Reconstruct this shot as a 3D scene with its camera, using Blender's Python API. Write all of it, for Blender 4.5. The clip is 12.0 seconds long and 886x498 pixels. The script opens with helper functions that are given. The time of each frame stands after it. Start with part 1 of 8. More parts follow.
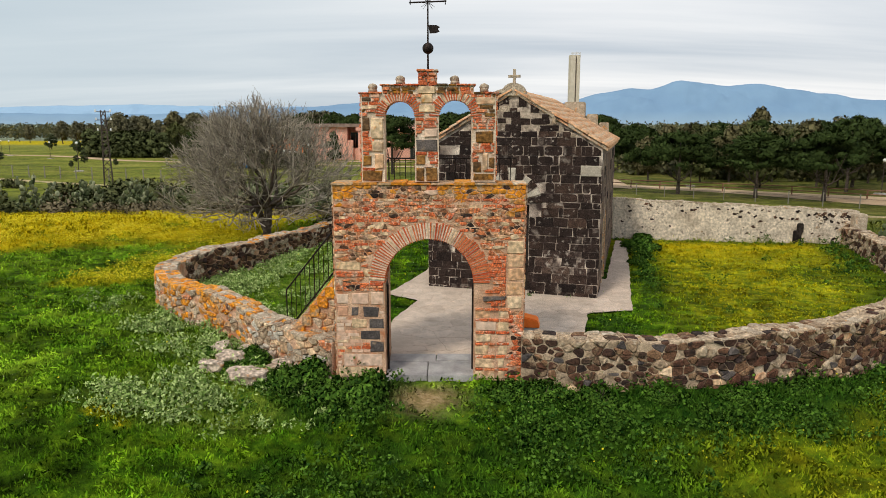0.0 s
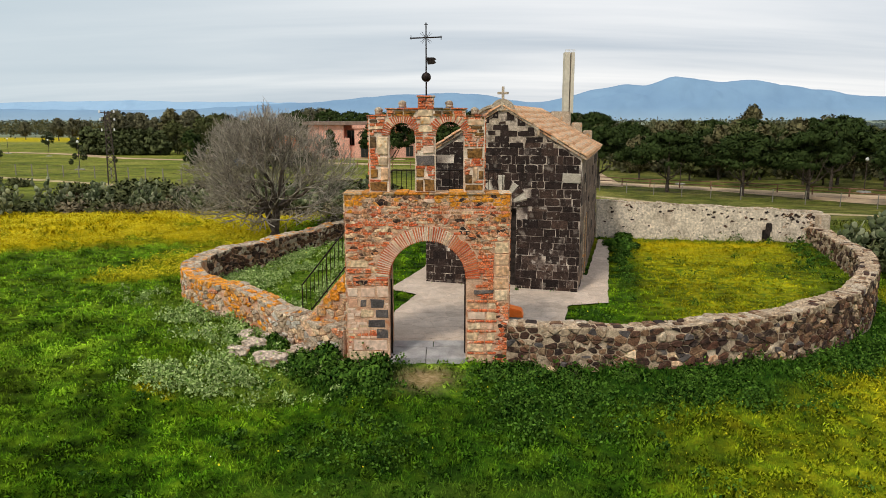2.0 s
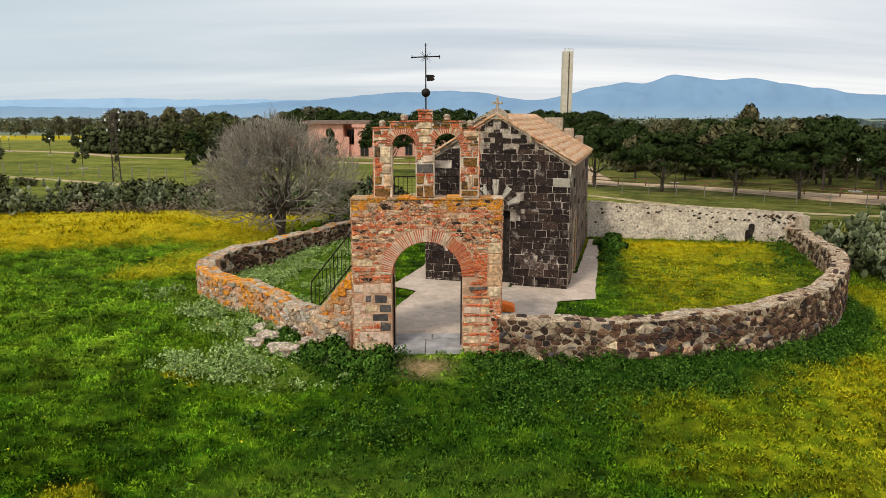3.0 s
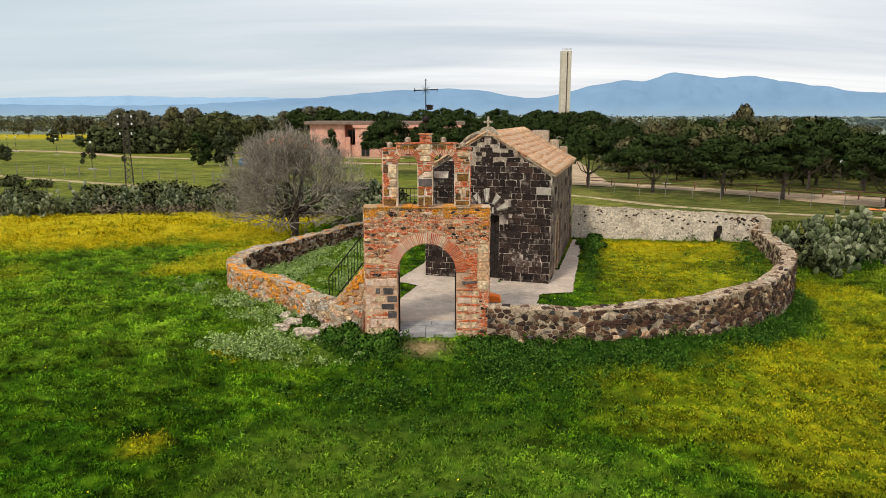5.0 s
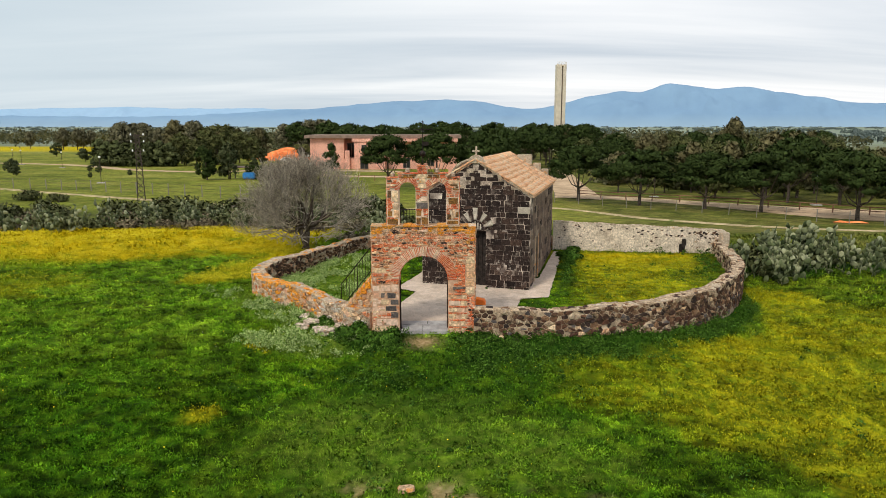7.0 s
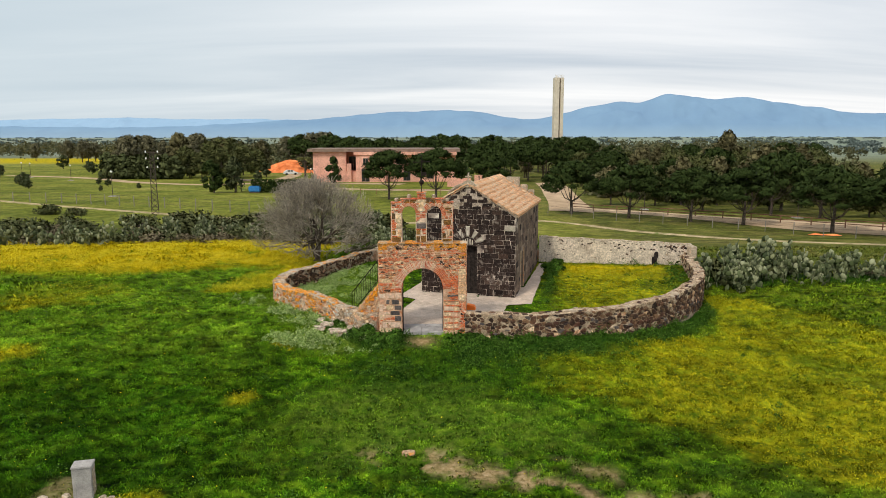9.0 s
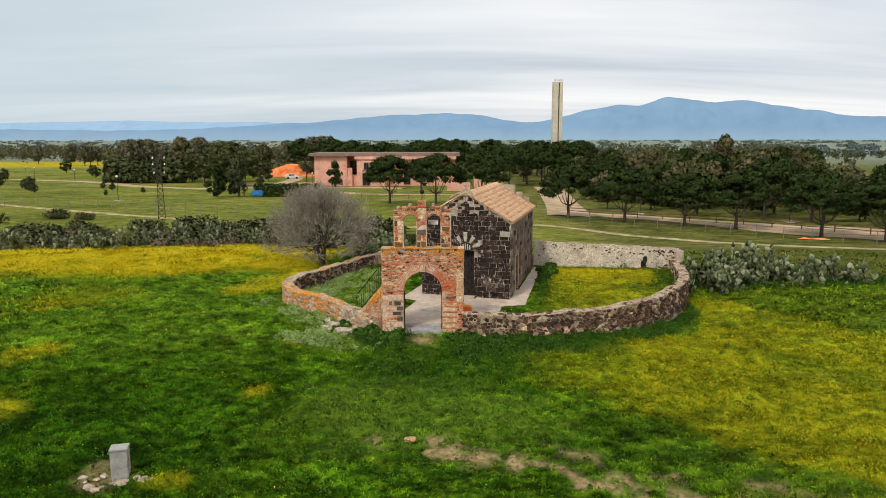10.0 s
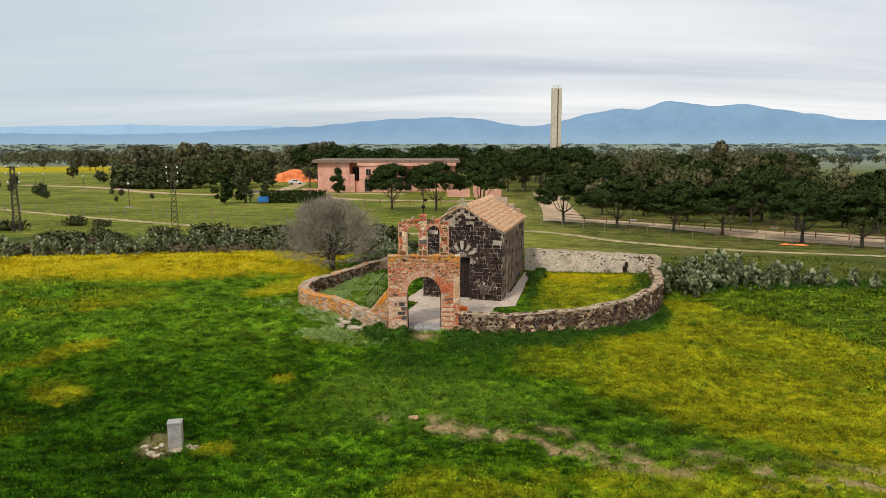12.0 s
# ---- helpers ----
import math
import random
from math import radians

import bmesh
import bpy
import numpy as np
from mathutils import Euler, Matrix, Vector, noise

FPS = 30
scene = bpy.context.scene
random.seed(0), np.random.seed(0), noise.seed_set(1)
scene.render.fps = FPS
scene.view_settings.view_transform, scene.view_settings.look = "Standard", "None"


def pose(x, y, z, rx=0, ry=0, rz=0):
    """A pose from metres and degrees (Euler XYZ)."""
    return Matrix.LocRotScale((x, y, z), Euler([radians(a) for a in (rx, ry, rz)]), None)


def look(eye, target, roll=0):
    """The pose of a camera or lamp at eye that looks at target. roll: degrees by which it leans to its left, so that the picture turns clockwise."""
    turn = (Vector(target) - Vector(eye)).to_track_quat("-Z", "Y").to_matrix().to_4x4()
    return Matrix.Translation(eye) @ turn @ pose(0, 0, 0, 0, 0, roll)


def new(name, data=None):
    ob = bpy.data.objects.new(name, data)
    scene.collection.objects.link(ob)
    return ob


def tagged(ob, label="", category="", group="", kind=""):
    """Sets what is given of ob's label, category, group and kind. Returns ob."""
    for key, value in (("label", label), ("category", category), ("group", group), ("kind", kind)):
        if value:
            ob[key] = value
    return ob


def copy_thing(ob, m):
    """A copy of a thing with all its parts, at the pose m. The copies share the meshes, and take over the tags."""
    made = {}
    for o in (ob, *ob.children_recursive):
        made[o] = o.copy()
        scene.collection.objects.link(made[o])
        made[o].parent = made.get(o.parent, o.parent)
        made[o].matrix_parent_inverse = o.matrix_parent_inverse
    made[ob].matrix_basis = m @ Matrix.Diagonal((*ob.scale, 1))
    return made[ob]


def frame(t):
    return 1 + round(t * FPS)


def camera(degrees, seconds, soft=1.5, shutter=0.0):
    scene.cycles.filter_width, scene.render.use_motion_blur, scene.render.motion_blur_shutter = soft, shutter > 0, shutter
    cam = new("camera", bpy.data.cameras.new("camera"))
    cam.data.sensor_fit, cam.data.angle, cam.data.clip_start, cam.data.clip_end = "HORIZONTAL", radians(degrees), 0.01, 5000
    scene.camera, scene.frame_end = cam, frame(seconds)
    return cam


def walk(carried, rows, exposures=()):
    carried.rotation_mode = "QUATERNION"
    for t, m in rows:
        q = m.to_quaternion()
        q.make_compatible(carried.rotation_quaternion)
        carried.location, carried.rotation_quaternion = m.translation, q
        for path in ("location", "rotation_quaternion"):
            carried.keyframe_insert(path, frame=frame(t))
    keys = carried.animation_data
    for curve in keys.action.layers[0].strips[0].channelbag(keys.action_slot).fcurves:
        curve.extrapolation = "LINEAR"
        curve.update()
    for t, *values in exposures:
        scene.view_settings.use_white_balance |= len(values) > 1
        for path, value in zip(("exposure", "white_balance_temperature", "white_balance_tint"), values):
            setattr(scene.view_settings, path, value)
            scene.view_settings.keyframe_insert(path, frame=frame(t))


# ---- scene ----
cam = camera(64.6, 12.0, 0.7)
PATH = [
    (0, (0.387, -12.648, 4.838), (0.366, -10.68, 4.481), 0.0),
    (0.5, (0.382, -13.055, 4.946), (0.365, -11.088, 4.586), 0.0),
    (1, (0.388, -13.542, 5.046), (0.374, -11.575, 4.684), 0.0),
    (1.5, (0.388, -14.075, 5.156), (0.378, -12.108, 4.791), 0.0),
    (2, (0.39, -14.679, 5.3), (0.382, -12.713, 4.932), 0.0),
    (2.5, (0.401, -15.335, 5.45), (0.394, -13.369, 5.079), 0.05),
    (3, (0.416, -16.067, 5.618), (0.411, -14.102, 5.244), 0.05),
    (5, (0.492, -19.248, 6.296), (0.488, -17.284, 5.916), 0.05),
    (5.5, (0.515, -20.155, 6.473), (0.514, -18.191, 6.092), 0.05),
    (6, (0.552, -21.152, 6.663), (0.551, -19.188, 6.287), 0.0),
    (6.5, (0.591, -22.18, 6.875), (0.59, -20.213, 6.512), 0.0),
    (7, (0.624, -23.21, 7.1), (0.627, -21.241, 6.749), 0.0),
    (9, (0.78, -27.42, 7.998), (0.783, -25.447, 7.675), -0.05),
    (9.5, (0.804, -28.45, 8.212), (0.808, -26.475, 7.894), -0.05),
    (10, (0.826, -29.485, 8.424), (0.829, -27.51, 8.109), -0.05),
    (10.5, (0.846, -30.52, 8.636), (0.849, -28.544, 8.324), -0.05),
    (11, (0.865, -31.56, 8.84), (0.867, -29.584, 8.532), -0.05),
    (11.5, (0.89, -32.61, 9.062), (0.891, -30.634, 8.756), -0.05),
    (12, (0.916, -33.664, 9.294), (0.917, -31.687, 8.989), -0.05),
]
walk(cam, [(t, look(eye, target, roll)) for t, eye, target, roll in PATH], [(0.0, -0.06), (5.0, 0.02), (7.0, 0.07), (9.5, 0.0), (12.0, -0.06)])

# ---- light: overcast spring afternoon ----
SUN_UP, SUN_ROUND = radians(48), radians(215)
world = bpy.data.worlds.new("overcast_sky")
scene.world = world
world.use_nodes = True
wn, wl = world.node_tree.nodes, world.node_tree.links
wn.clear()


def wnode(kind, **values):
    n = wn.new(kind)
    for key, value in values.items():
        n.inputs[key].default_value = value
    return n


w_out, w_bg = wn.new("ShaderNodeOutputWorld"), wnode("ShaderNodeBackground", Strength=0.10)
w_sky = wn.new("ShaderNodeTexSky")
w_sky.sky_type, w_sky.sun_disc, w_sky.sun_elevation, w_sky.sun_rotation = "NISHITA", False, SUN_UP, SUN_ROUND
w_sky.dust_density, w_sky.air_density = 2.0, 1.0
w_co, w_sep = wn.new("ShaderNodeTexCoord"), wn.new("ShaderNodeSeparateXYZ")
wl.new(w_co.outputs["Generated"], w_sep.inputs[0])
# cloud deck: directions projected on a flat layer, so that the streaks thin out towards the horizon
w_den = wn.new("ShaderNodeMath")
w_den.operation, w_den.inputs[1].default_value = "ADD", 0.13
wl.new(w_sep.outputs["Z"], w_den.inputs[0])
w_u, w_v = wn.new("ShaderNodeMath"), wn.new("ShaderNodeMath")
for n, axis in ((w_u, "X"), (w_v, "Y")):
    n.operation = "DIVIDE"
    wl.new(w_sep.outputs[axis], n.inputs[0])
    wl.new(w_den.outputs[0], n.inputs[1])
w_com = wn.new("ShaderNodeCombineXYZ")
wl.new(w_u.outputs[0], w_com.inputs["X"])
wl.new(w_v.outputs[0], w_com.inputs["Y"])
w_map = wnode("ShaderNodeMapping", Scale=(0.16, 0.62, 1.0), Location=(3.1, 0.4, 0.0))
wl.new(w_com.outputs[0], w_map.inputs[0])
w_noise = wnode("ShaderNodeTexNoise", Scale=1.5, Detail=7.0, Roughness=0.52, Distortion=0.35)
wl.new(w_map.outputs[0], w_noise.inputs["Vector"])
w_ramp = wn.new("ShaderNodeValToRGB")
w_ramp.color_ramp.elements[0].position, w_ramp.color_ramp.elements[0].color = 0.34, (6.2, 6.8, 7.5, 1)
w_ramp.color_ramp.elements[1].position, w_ramp.color_ramp.elements[1].color = 0.7, (11.0, 10.9, 10.8, 1)
wl.new(w_noise.outputs["Fac"], w_ramp.inputs[0])
w_mix = wn.new("ShaderNodeMixRGB")
w_mix.inputs[0].default_value = 0.9
wl.new(w_sky.outputs[0], w_mix.inputs[1])
wl.new(w_ramp.outputs[0], w_mix.inputs[2])
w_west = wnode("ShaderNodeMapRange", **{"From Min": 0.15, "From Max": -0.55, "To Max": 0.75})
wl.new(w_sep.outputs["X"], w_west.inputs[0])
w_tone = wn.new("ShaderNodeMixRGB")
w_tone.inputs[2].default_value = (5.7, 6.8, 7.4, 1)
wl.new(w_west.outputs[0], w_tone.inputs[0])
wl.new(w_mix.outputs[0], w_tone.inputs[1])
wl.new(w_tone.outputs[0], w_bg.inputs["Color"])
wl.new(w_bg.outputs[0], w_out.inputs[0])

sun_data = bpy.data.lights.new("sun", "SUN")
sun_data.energy, sun_data.angle, sun_data.color = 2.3, radians(11), (1.0, 0.93, 0.8)
sun = new("sun", sun_data)
sun.matrix_world = look((-20, -32, 42), (0, 0, 0))


# ---- materials ----
def material(name, palette, scale=6.0, contrast=0.35, rough=0.85, bump=0.42, vary="", metal=0.0, fine=40.0, spots=None):
    """Procedural surface: a palette picked per piece or by noise, two scales of grain, bump; spots: (colour, scale, amount) for stains."""
    m = bpy.data.materials.new(name)
    m.use_nodes = True
    nodes, links = m.node_tree.nodes, m.node_tree.links
    bsdf = nodes["Principled BSDF"]
    bsdf.inputs["Roughness"].default_value, bsdf.inputs["Metallic"].default_value = rough, metal
    bsdf.inputs["Specular IOR Level"].default_value = 0.14
    co = nodes.new("ShaderNodeTexCoord")

    def noisy(sc, detail=5.0):
        n = nodes.new("ShaderNodeTexNoise")
        n.inputs["Scale"].default_value, n.inputs["Detail"].default_value = sc, detail
        links.new(co.outputs["Object"], n.inputs["Vector"])
        return n.outputs["Fac"]

    big, small = noisy(scale), noisy(fine, 3.0)
    ramp = nodes.new("ShaderNodeValToRGB")
    ramp.color_ramp.interpolation = "LINEAR"
    while len(ramp.color_ramp.elements) < len(palette):
        ramp.color_ramp.elements.new(0.5)
    for i, c in enumerate(palette):
        ramp.color_ramp.elements[i].position = i / max(1, len(palette) - 1) if vary else 0.3 + 0.4 * i / max(1, len(palette) - 1)
        ramp.color_ramp.elements[i].color = (*c, 1)
    if vary == "object":
        both, wrap = nodes.new("ShaderNodeMath"), nodes.new("ShaderNodeMath")
        both.operation, wrap.operation = "ADD", "FRACT"
        links.new(nodes.new("ShaderNodeObjectInfo").outputs["Random"], both.inputs[0])
        links.new(nodes.new("ShaderNodeNewGeometry").outputs["Random Per Island"], both.inputs[1])
        links.new(both.outputs[0], wrap.inputs[0])
        links.new(wrap.outputs[0], ramp.inputs[0])
    elif vary == "island":
        links.new(nodes.new("ShaderNodeNewGeometry").outputs["Random Per Island"], ramp.inputs[0])
    else:
        links.new(big, ramp.inputs[0])
    colour = ramp.outputs[0]

    def multiply(fac, lo, hi, colour):
        r = nodes.new("ShaderNodeMapRange")
        r.inputs["From Min"].default_value, r.inputs["From Max"].default_value = 0.3, 0.7
        r.inputs["To Min"].default_value, r.inputs["To Max"].default_value = lo, hi
        links.new(fac, r.inputs[0])
        mul = nodes.new("ShaderNodeVectorMath")
        mul.operation = "SCALE"
        links.new(colour, mul.inputs[0])
        links.new(r.outputs[0], mul.inputs["Scale"])
        return mul.outputs[0]

    colour = multiply(big, 1 - contrast, 1 + contrast, colour)
    colour = multiply(small, 1 - contrast * 0.8, 1 + contrast * 0.8, colour)
    for spot, sc, amount in spots or []:
        n = noisy(sc, 6.0)
        r = nodes.new("ShaderNodeMapRange")
        r.inputs["From Min"].default_value, r.inputs["From Max"].default_value = 0.62 - 0.32 * amount, 0.78 - 0.32 * amount
        links.new(n, r.inputs[0])
        mix = nodes.new("ShaderNodeMixRGB")
        mix.inputs[2].default_value = (*spot, 1)
        links.new(r.outputs[0], mix.inputs[0])
        links.new(colour, mix.inputs[1])
        colour = multiply(small, 0.85, 1.15, mix.outputs[0])
    links.new(colour, bsdf.inputs["Base Color"])
    if bump:
        b = nodes.new("ShaderNodeBump")
        b.inputs["Strength"].default_value, b.inputs["Distance"].default_value = bump, 0.03
        links.new(noisy(fine * 0.6, 6.0), b.inputs["Height"])
        links.new(b.outputs[0], bsdf.inputs["Normal"])
    return m


ORANGE, WHITE_LICHEN = (0.68, 0.25, 0.018), (0.55, 0.52, 0.45)
M_MORTAR = material("lime_mortar", [(0.5, 0.28, 0.17), (0.62, 0.41, 0.28)], 3, 0.25, spots=[((0.48, 0.19, 0.09), 5, 0.3)])
M_MORTAR_DARK = material("tan_mortar", [(0.4, 0.29, 0.19), (0.58, 0.45, 0.32)], 3, 0.25, spots=[((0.09, 0.058, 0.04), 5, 0.22)])
M_BRICK = material("red_brick", [(0.6, 0.125, 0.042), (0.66, 0.2, 0.08), (0.46, 0.085, 0.032), (0.67, 0.28, 0.13)], 9, 0.3, vary="object", spots=[((0.64, 0.49, 0.37), 11, 0.2), ((0.62, 0.46, 0.34), 3.5, 0.16), ((0.17, 0.07, 0.045), 9, 0.08)])
M_PINK = material("pale_pink_block", [(0.66, 0.42, 0.3), (0.74, 0.55, 0.42), (0.64, 0.33, 0.2)], 6, 0.14, vary="object", fine=11.0, spots=[((0.5, 0.22, 0.12), 4, 0.1)])
M_CREAM = material("cream_limestone", [(0.62, 0.43, 0.255), (0.7, 0.52, 0.34), (0.62, 0.36, 0.2)], 5, 0.12, vary="object", fine=11.0, spots=[((0.52, 0.24, 0.12), 3, 0.2), ((0.42, 0.3, 0.2), 6, 0.12), (ORANGE, 7, 0.02)])
M_POINTING = material("pale_lime_pointing", [(0.66, 0.5, 0.37), (0.76, 0.61, 0.47)], 5, 0.14, spots=[((0.52, 0.33, 0.23), 6, 0.14)])
M_GABLE_LIME = material("old_gable_plaster", [(0.26, 0.2, 0.15), (0.4, 0.32, 0.25), (0.5, 0.41, 0.33)], 2.5, 0.2, fine=14.0, spots=[((0.06, 0.042, 0.036), 4, 0.2), ((0.56, 0.48, 0.4), 7, 0.1)])
M_ARCHBRICK = material("arch_brick", [(0.56, 0.1, 0.035), (0.62, 0.17, 0.06), (0.46, 0.075, 0.028), (0.64, 0.23, 0.1)], 9, 0.2, vary="object", spots=[((0.2, 0.08, 0.05), 9, 0.06)])
M_DARK = material("dark_basalt", [(0.055, 0.045, 0.044), (0.1, 0.085, 0.08), (0.14, 0.115, 0.105)], 7, 0.3, vary="object", spots=[((0.42, 0.3, 0.2), 5, 0.15)])
M_RUBBLE = material("mixed_rubble", [(0.22, 0.12, 0.075), (0.46, 0.25, 0.13), (0.48, 0.13, 0.05), (0.5, 0.31, 0.17), (0.27, 0.15, 0.095), (0.56, 0.22, 0.085), (0.16, 0.1, 0.08)], 8, 0.38, vary="object", fine=22.0, spots=[((0.6, 0.43, 0.3), 4, 0.3), ((0.5, 0.17, 0.07), 5, 0.3), ((0.13, 0.075, 0.05), 9, 0.12), (WHITE_LICHEN, 13, 0.1)])
M_LICHEN = material("orange_lichen_stone", [(0.6, 0.2, 0.02), (0.7, 0.28, 0.022), (0.47, 0.2, 0.05)], 7, 0.3, vary="object", fine=20.0, spots=[((0.44, 0.31, 0.19), 6, 0.36), ((0.2, 0.12, 0.06), 8, 0.12)])
M_DARKLICHEN = material("dark_lichened_stone", [(0.16, 0.085, 0.03), (0.26, 0.12, 0.03), (0.1, 0.065, 0.04)], 7, 0.35, vary="object", fine=20.0, spots=[((0.5, 0.2, 0.02), 6, 0.24), ((0.06, 0.04, 0.03), 8, 0.2)])
M_FIELDSTONE = material("brown_fieldstone", [(0.055, 0.03, 0.022), (0.13, 0.066, 0.04), (0.028, 0.02, 0.018), (0.24, 0.135, 0.075), (0.1, 0.045, 0.028), (0.04, 0.027, 0.024)], 8, 0.4, vary="object", spots=[((0.4, 0.28, 0.17), 4.5, 0.2), ((0.03, 0.021, 0.017), 7, 0.25)])
M_TANSTONE = material("tan_fieldstone", [(0.5, 0.34, 0.19), (0.36, 0.24, 0.15), (0.58, 0.46, 0.33), (0.45, 0.22, 0.09)], 8, 0.3, vary="object", fine=20.0, spots=[(ORANGE, 5, 0.26), ((0.17, 0.11, 0.07), 8, 0.15)])
M_CAPSTONE = material("grey_capstone", [(0.36, 0.28, 0.2), (0.47, 0.38, 0.28), (0.27, 0.2, 0.14)], 8, 0.28, vary="object", spots=[((0.58, 0.5, 0.4), 8, 0.25), (ORANGE, 5, 0.06)])
M_PALESTONE = material("pale_grey_rubble", [(0.5, 0.44, 0.36), (0.6, 0.54, 0.45), (0.36, 0.3, 0.24)], 8, 0.3, vary="object", fine=20.0, spots=[((0.2, 0.15, 0.11), 8, 0.2)])
M_BASALT = material("chapel_basalt", [(0.016, 0.011, 0.01), (0.036, 0.023, 0.019), (0.024, 0.016, 0.014), (0.06, 0.036, 0.027)], 5, 0.4, vary="object", spots=[((0.3, 0.25, 0.21), 2.6, 0.06), ((0.46, 0.4, 0.34), 9, 0.0)])
M_BASALT_WORN = material("limed_basalt", [(0.03, 0.021, 0.018), (0.055, 0.036, 0.03), (0.085, 0.055, 0.042)], 5, 0.4, vary="object", spots=[((0.42, 0.36, 0.31), 8, 0.22), ((0.3, 0.24, 0.2), 3, 0.15)])
M_WALLTAN = material("tan_wall_stone", [(0.36, 0.26, 0.17), (0.46, 0.35, 0.24), (0.28, 0.19, 0.12)], 7, 0.3, vary="object", fine=20.0, spots=[((0.13, 0.085, 0.06), 8, 0.2), ((0.55, 0.46, 0.35), 9, 0.12)])
M_BASALT_MORTAR = material("chapel_mortar", [(0.22, 0.17, 0.14), (0.42, 0.34, 0.28), (0.58, 0.5, 0.42)], 2.2, 0.3, spots=[((0.05, 0.034, 0.03), 3, 0.47)])
M_SIDE = material("chapel_side_stone", [(0.15, 0.1, 0.075), (0.21, 0.145, 0.105), (0.11, 0.075, 0.058), (0.27, 0.195, 0.14)], 1.6, 0.35, vary="object", spots=[((0.07, 0.05, 0.05), 4, 0.25)])
M_SIDE_MORTAR = material("chapel_side_plaster", [(0.2, 0.145, 0.11), (0.3, 0.225, 0.17)], 2, 0.3)
M_VOUSSOIR_LIGHT = material("pale_voussoir", [(0.44, 0.385, 0.31), (0.52, 0.46, 0.38)], 5, 0.25, vary="object")
M_LIME = material("white_lime_plaster", [(0.55, 0.46, 0.36), (0.65, 0.55, 0.44)], 1.8, 0.1, fine=12.0, spots=[((0.43, 0.345, 0.265), 1.1, 0.26), ((0.12, 0.09, 0.07), 5.5, 0.06)])
M_TILE = material("roof_tile", [(0.7, 0.35, 0.17), (0.78, 0.49, 0.29), (0.62, 0.29, 0.14), (0.76, 0.57, 0.37)], 7, 0.25, vary="object", spots=[((0.5, 0.42, 0.32), 5, 0.3)])
M_TILE_REST = material("roof_deck_tile", [(0.7, 0.35, 0.17), (0.78, 0.49, 0.29), (0.62, 0.29, 0.14), (0.76, 0.57, 0.37)], 7, 0.25, vary="island", spots=[((0.5, 0.42, 0.32), 5, 0.3)])
M_IRON = material("wrought_iron", [(0.018, 0.016, 0.015), (0.045, 0.03, 0.025)], 20, 0.3, 0.6, 0.2, metal=0.6)
M_PAVING = material("courtyard_paving", [(0.56, 0.44, 0.35), (0.61, 0.49, 0.4), (0.5, 0.395, 0.315)], 4, 0.12, vary="object", spots=[((0.43, 0.34, 0.27), 1.4, 0.2)])
M_SLAB = material("grey_threshold_slab", [(0.33, 0.31, 0.31), (0.4, 0.38, 0.37)], 3, 0.2)
M_CONCRETE = material("weathered_concrete", [(0.33, 0.31, 0.29), (0.43, 0.4, 0.37)], 3, 0.15, spots=[((0.24, 0.22, 0.2), 2, 0.2)])
M_WOOD_AND_HOLE = material("dark_wood_and_hole_shade", [(0.02, 0.016, 0.014), (0.04, 0.03, 0.026)], 8, 0.3)


# ---- mesh helpers ----
def part(name, bm, mat, parent=None, label="", smooth=False):
    """Links a bmesh as one mesh object under a thing or a part."""
    me = bpy.data.meshes.new(name)
    bm.to_mesh(me)
    bm.free()
    me.materials.append(mat)
    if smooth:
        for p in me.polygons:
            p.use_smooth = True
    ob = new(name, me)
    if parent is not None:
        ob.parent = parent
    if label:
        tagged(ob, label)
    return ob


def mesh_part(name, verts, faces, mat, parent=None, smooth=False):
    me = bpy.data.meshes.new(name)
    me.from_pydata(verts, [], faces)
    me.materials.append(mat)
    if smooth:
        me.polygons.foreach_set("use_smooth", [True] * len(me.polygons))
    ob = new(name, me)
    if parent is not None:
        ob.parent = parent
    return ob


def thing(name, m, label, category, group="", kind=""):
    ob = new(name)
    ob.matrix_basis = m
    return tagged(ob, label, category, group, kind)


def box(bm, x0, x1, y0, y1, z0, z1, bevel=0.0):
    made = bmesh.ops.create_cube(bm, size=1, matrix=Matrix.LocRotScale(((x0 + x1) / 2, (y0 + y1) / 2, (z0 + z1) / 2), None, (x1 - x0, y1 - y0, z1 - z0)))
    if bevel:
        edges = list({e for v in made["verts"] for e in v.link_edges})
        bmesh.ops.bevel(bm, geom=edges, offset=bevel, segments=2, affect="EDGES")


def tube(bm, a, b, r0, r1=None, sides=6):
    a, b = Vector(a), Vector(b)
    d = b - a
    turn = d.to_track_quat("Z", "Y").to_matrix().to_4x4()
    bmesh.ops.create_cone(bm, cap_ends=True, segments=sides, radius1=r0, radius2=r0 if r1 is None else r1, depth=d.length, matrix=Matrix.Translation((a + b) / 2) @ turn)


def smooth_step(a, b, v):
    t = np.clip((np.asarray(v, float) - a) / (b - a), 0, 1)
    return t * t * (3 - 2 * t)


def clip_half(poly, px, py, nx, ny):
    """The part of a polygon on the inner side of a line."""
    out = []
    for i in range(len(poly)):
        a, b = poly[i], poly[(i + 1) % len(poly)]
        da, db = (a[0] - px) * nx + (a[1] - py) * ny, (b[0] - px) * nx + (b[1] - py) * ny
        if da <= 0:
            out.append(a)
        if da * db < 0:
            f = da / (da - db)
            out.append((a[0] + f * (b[0] - a[0]), a[1] + f * (b[1] - a[1])))
    return out


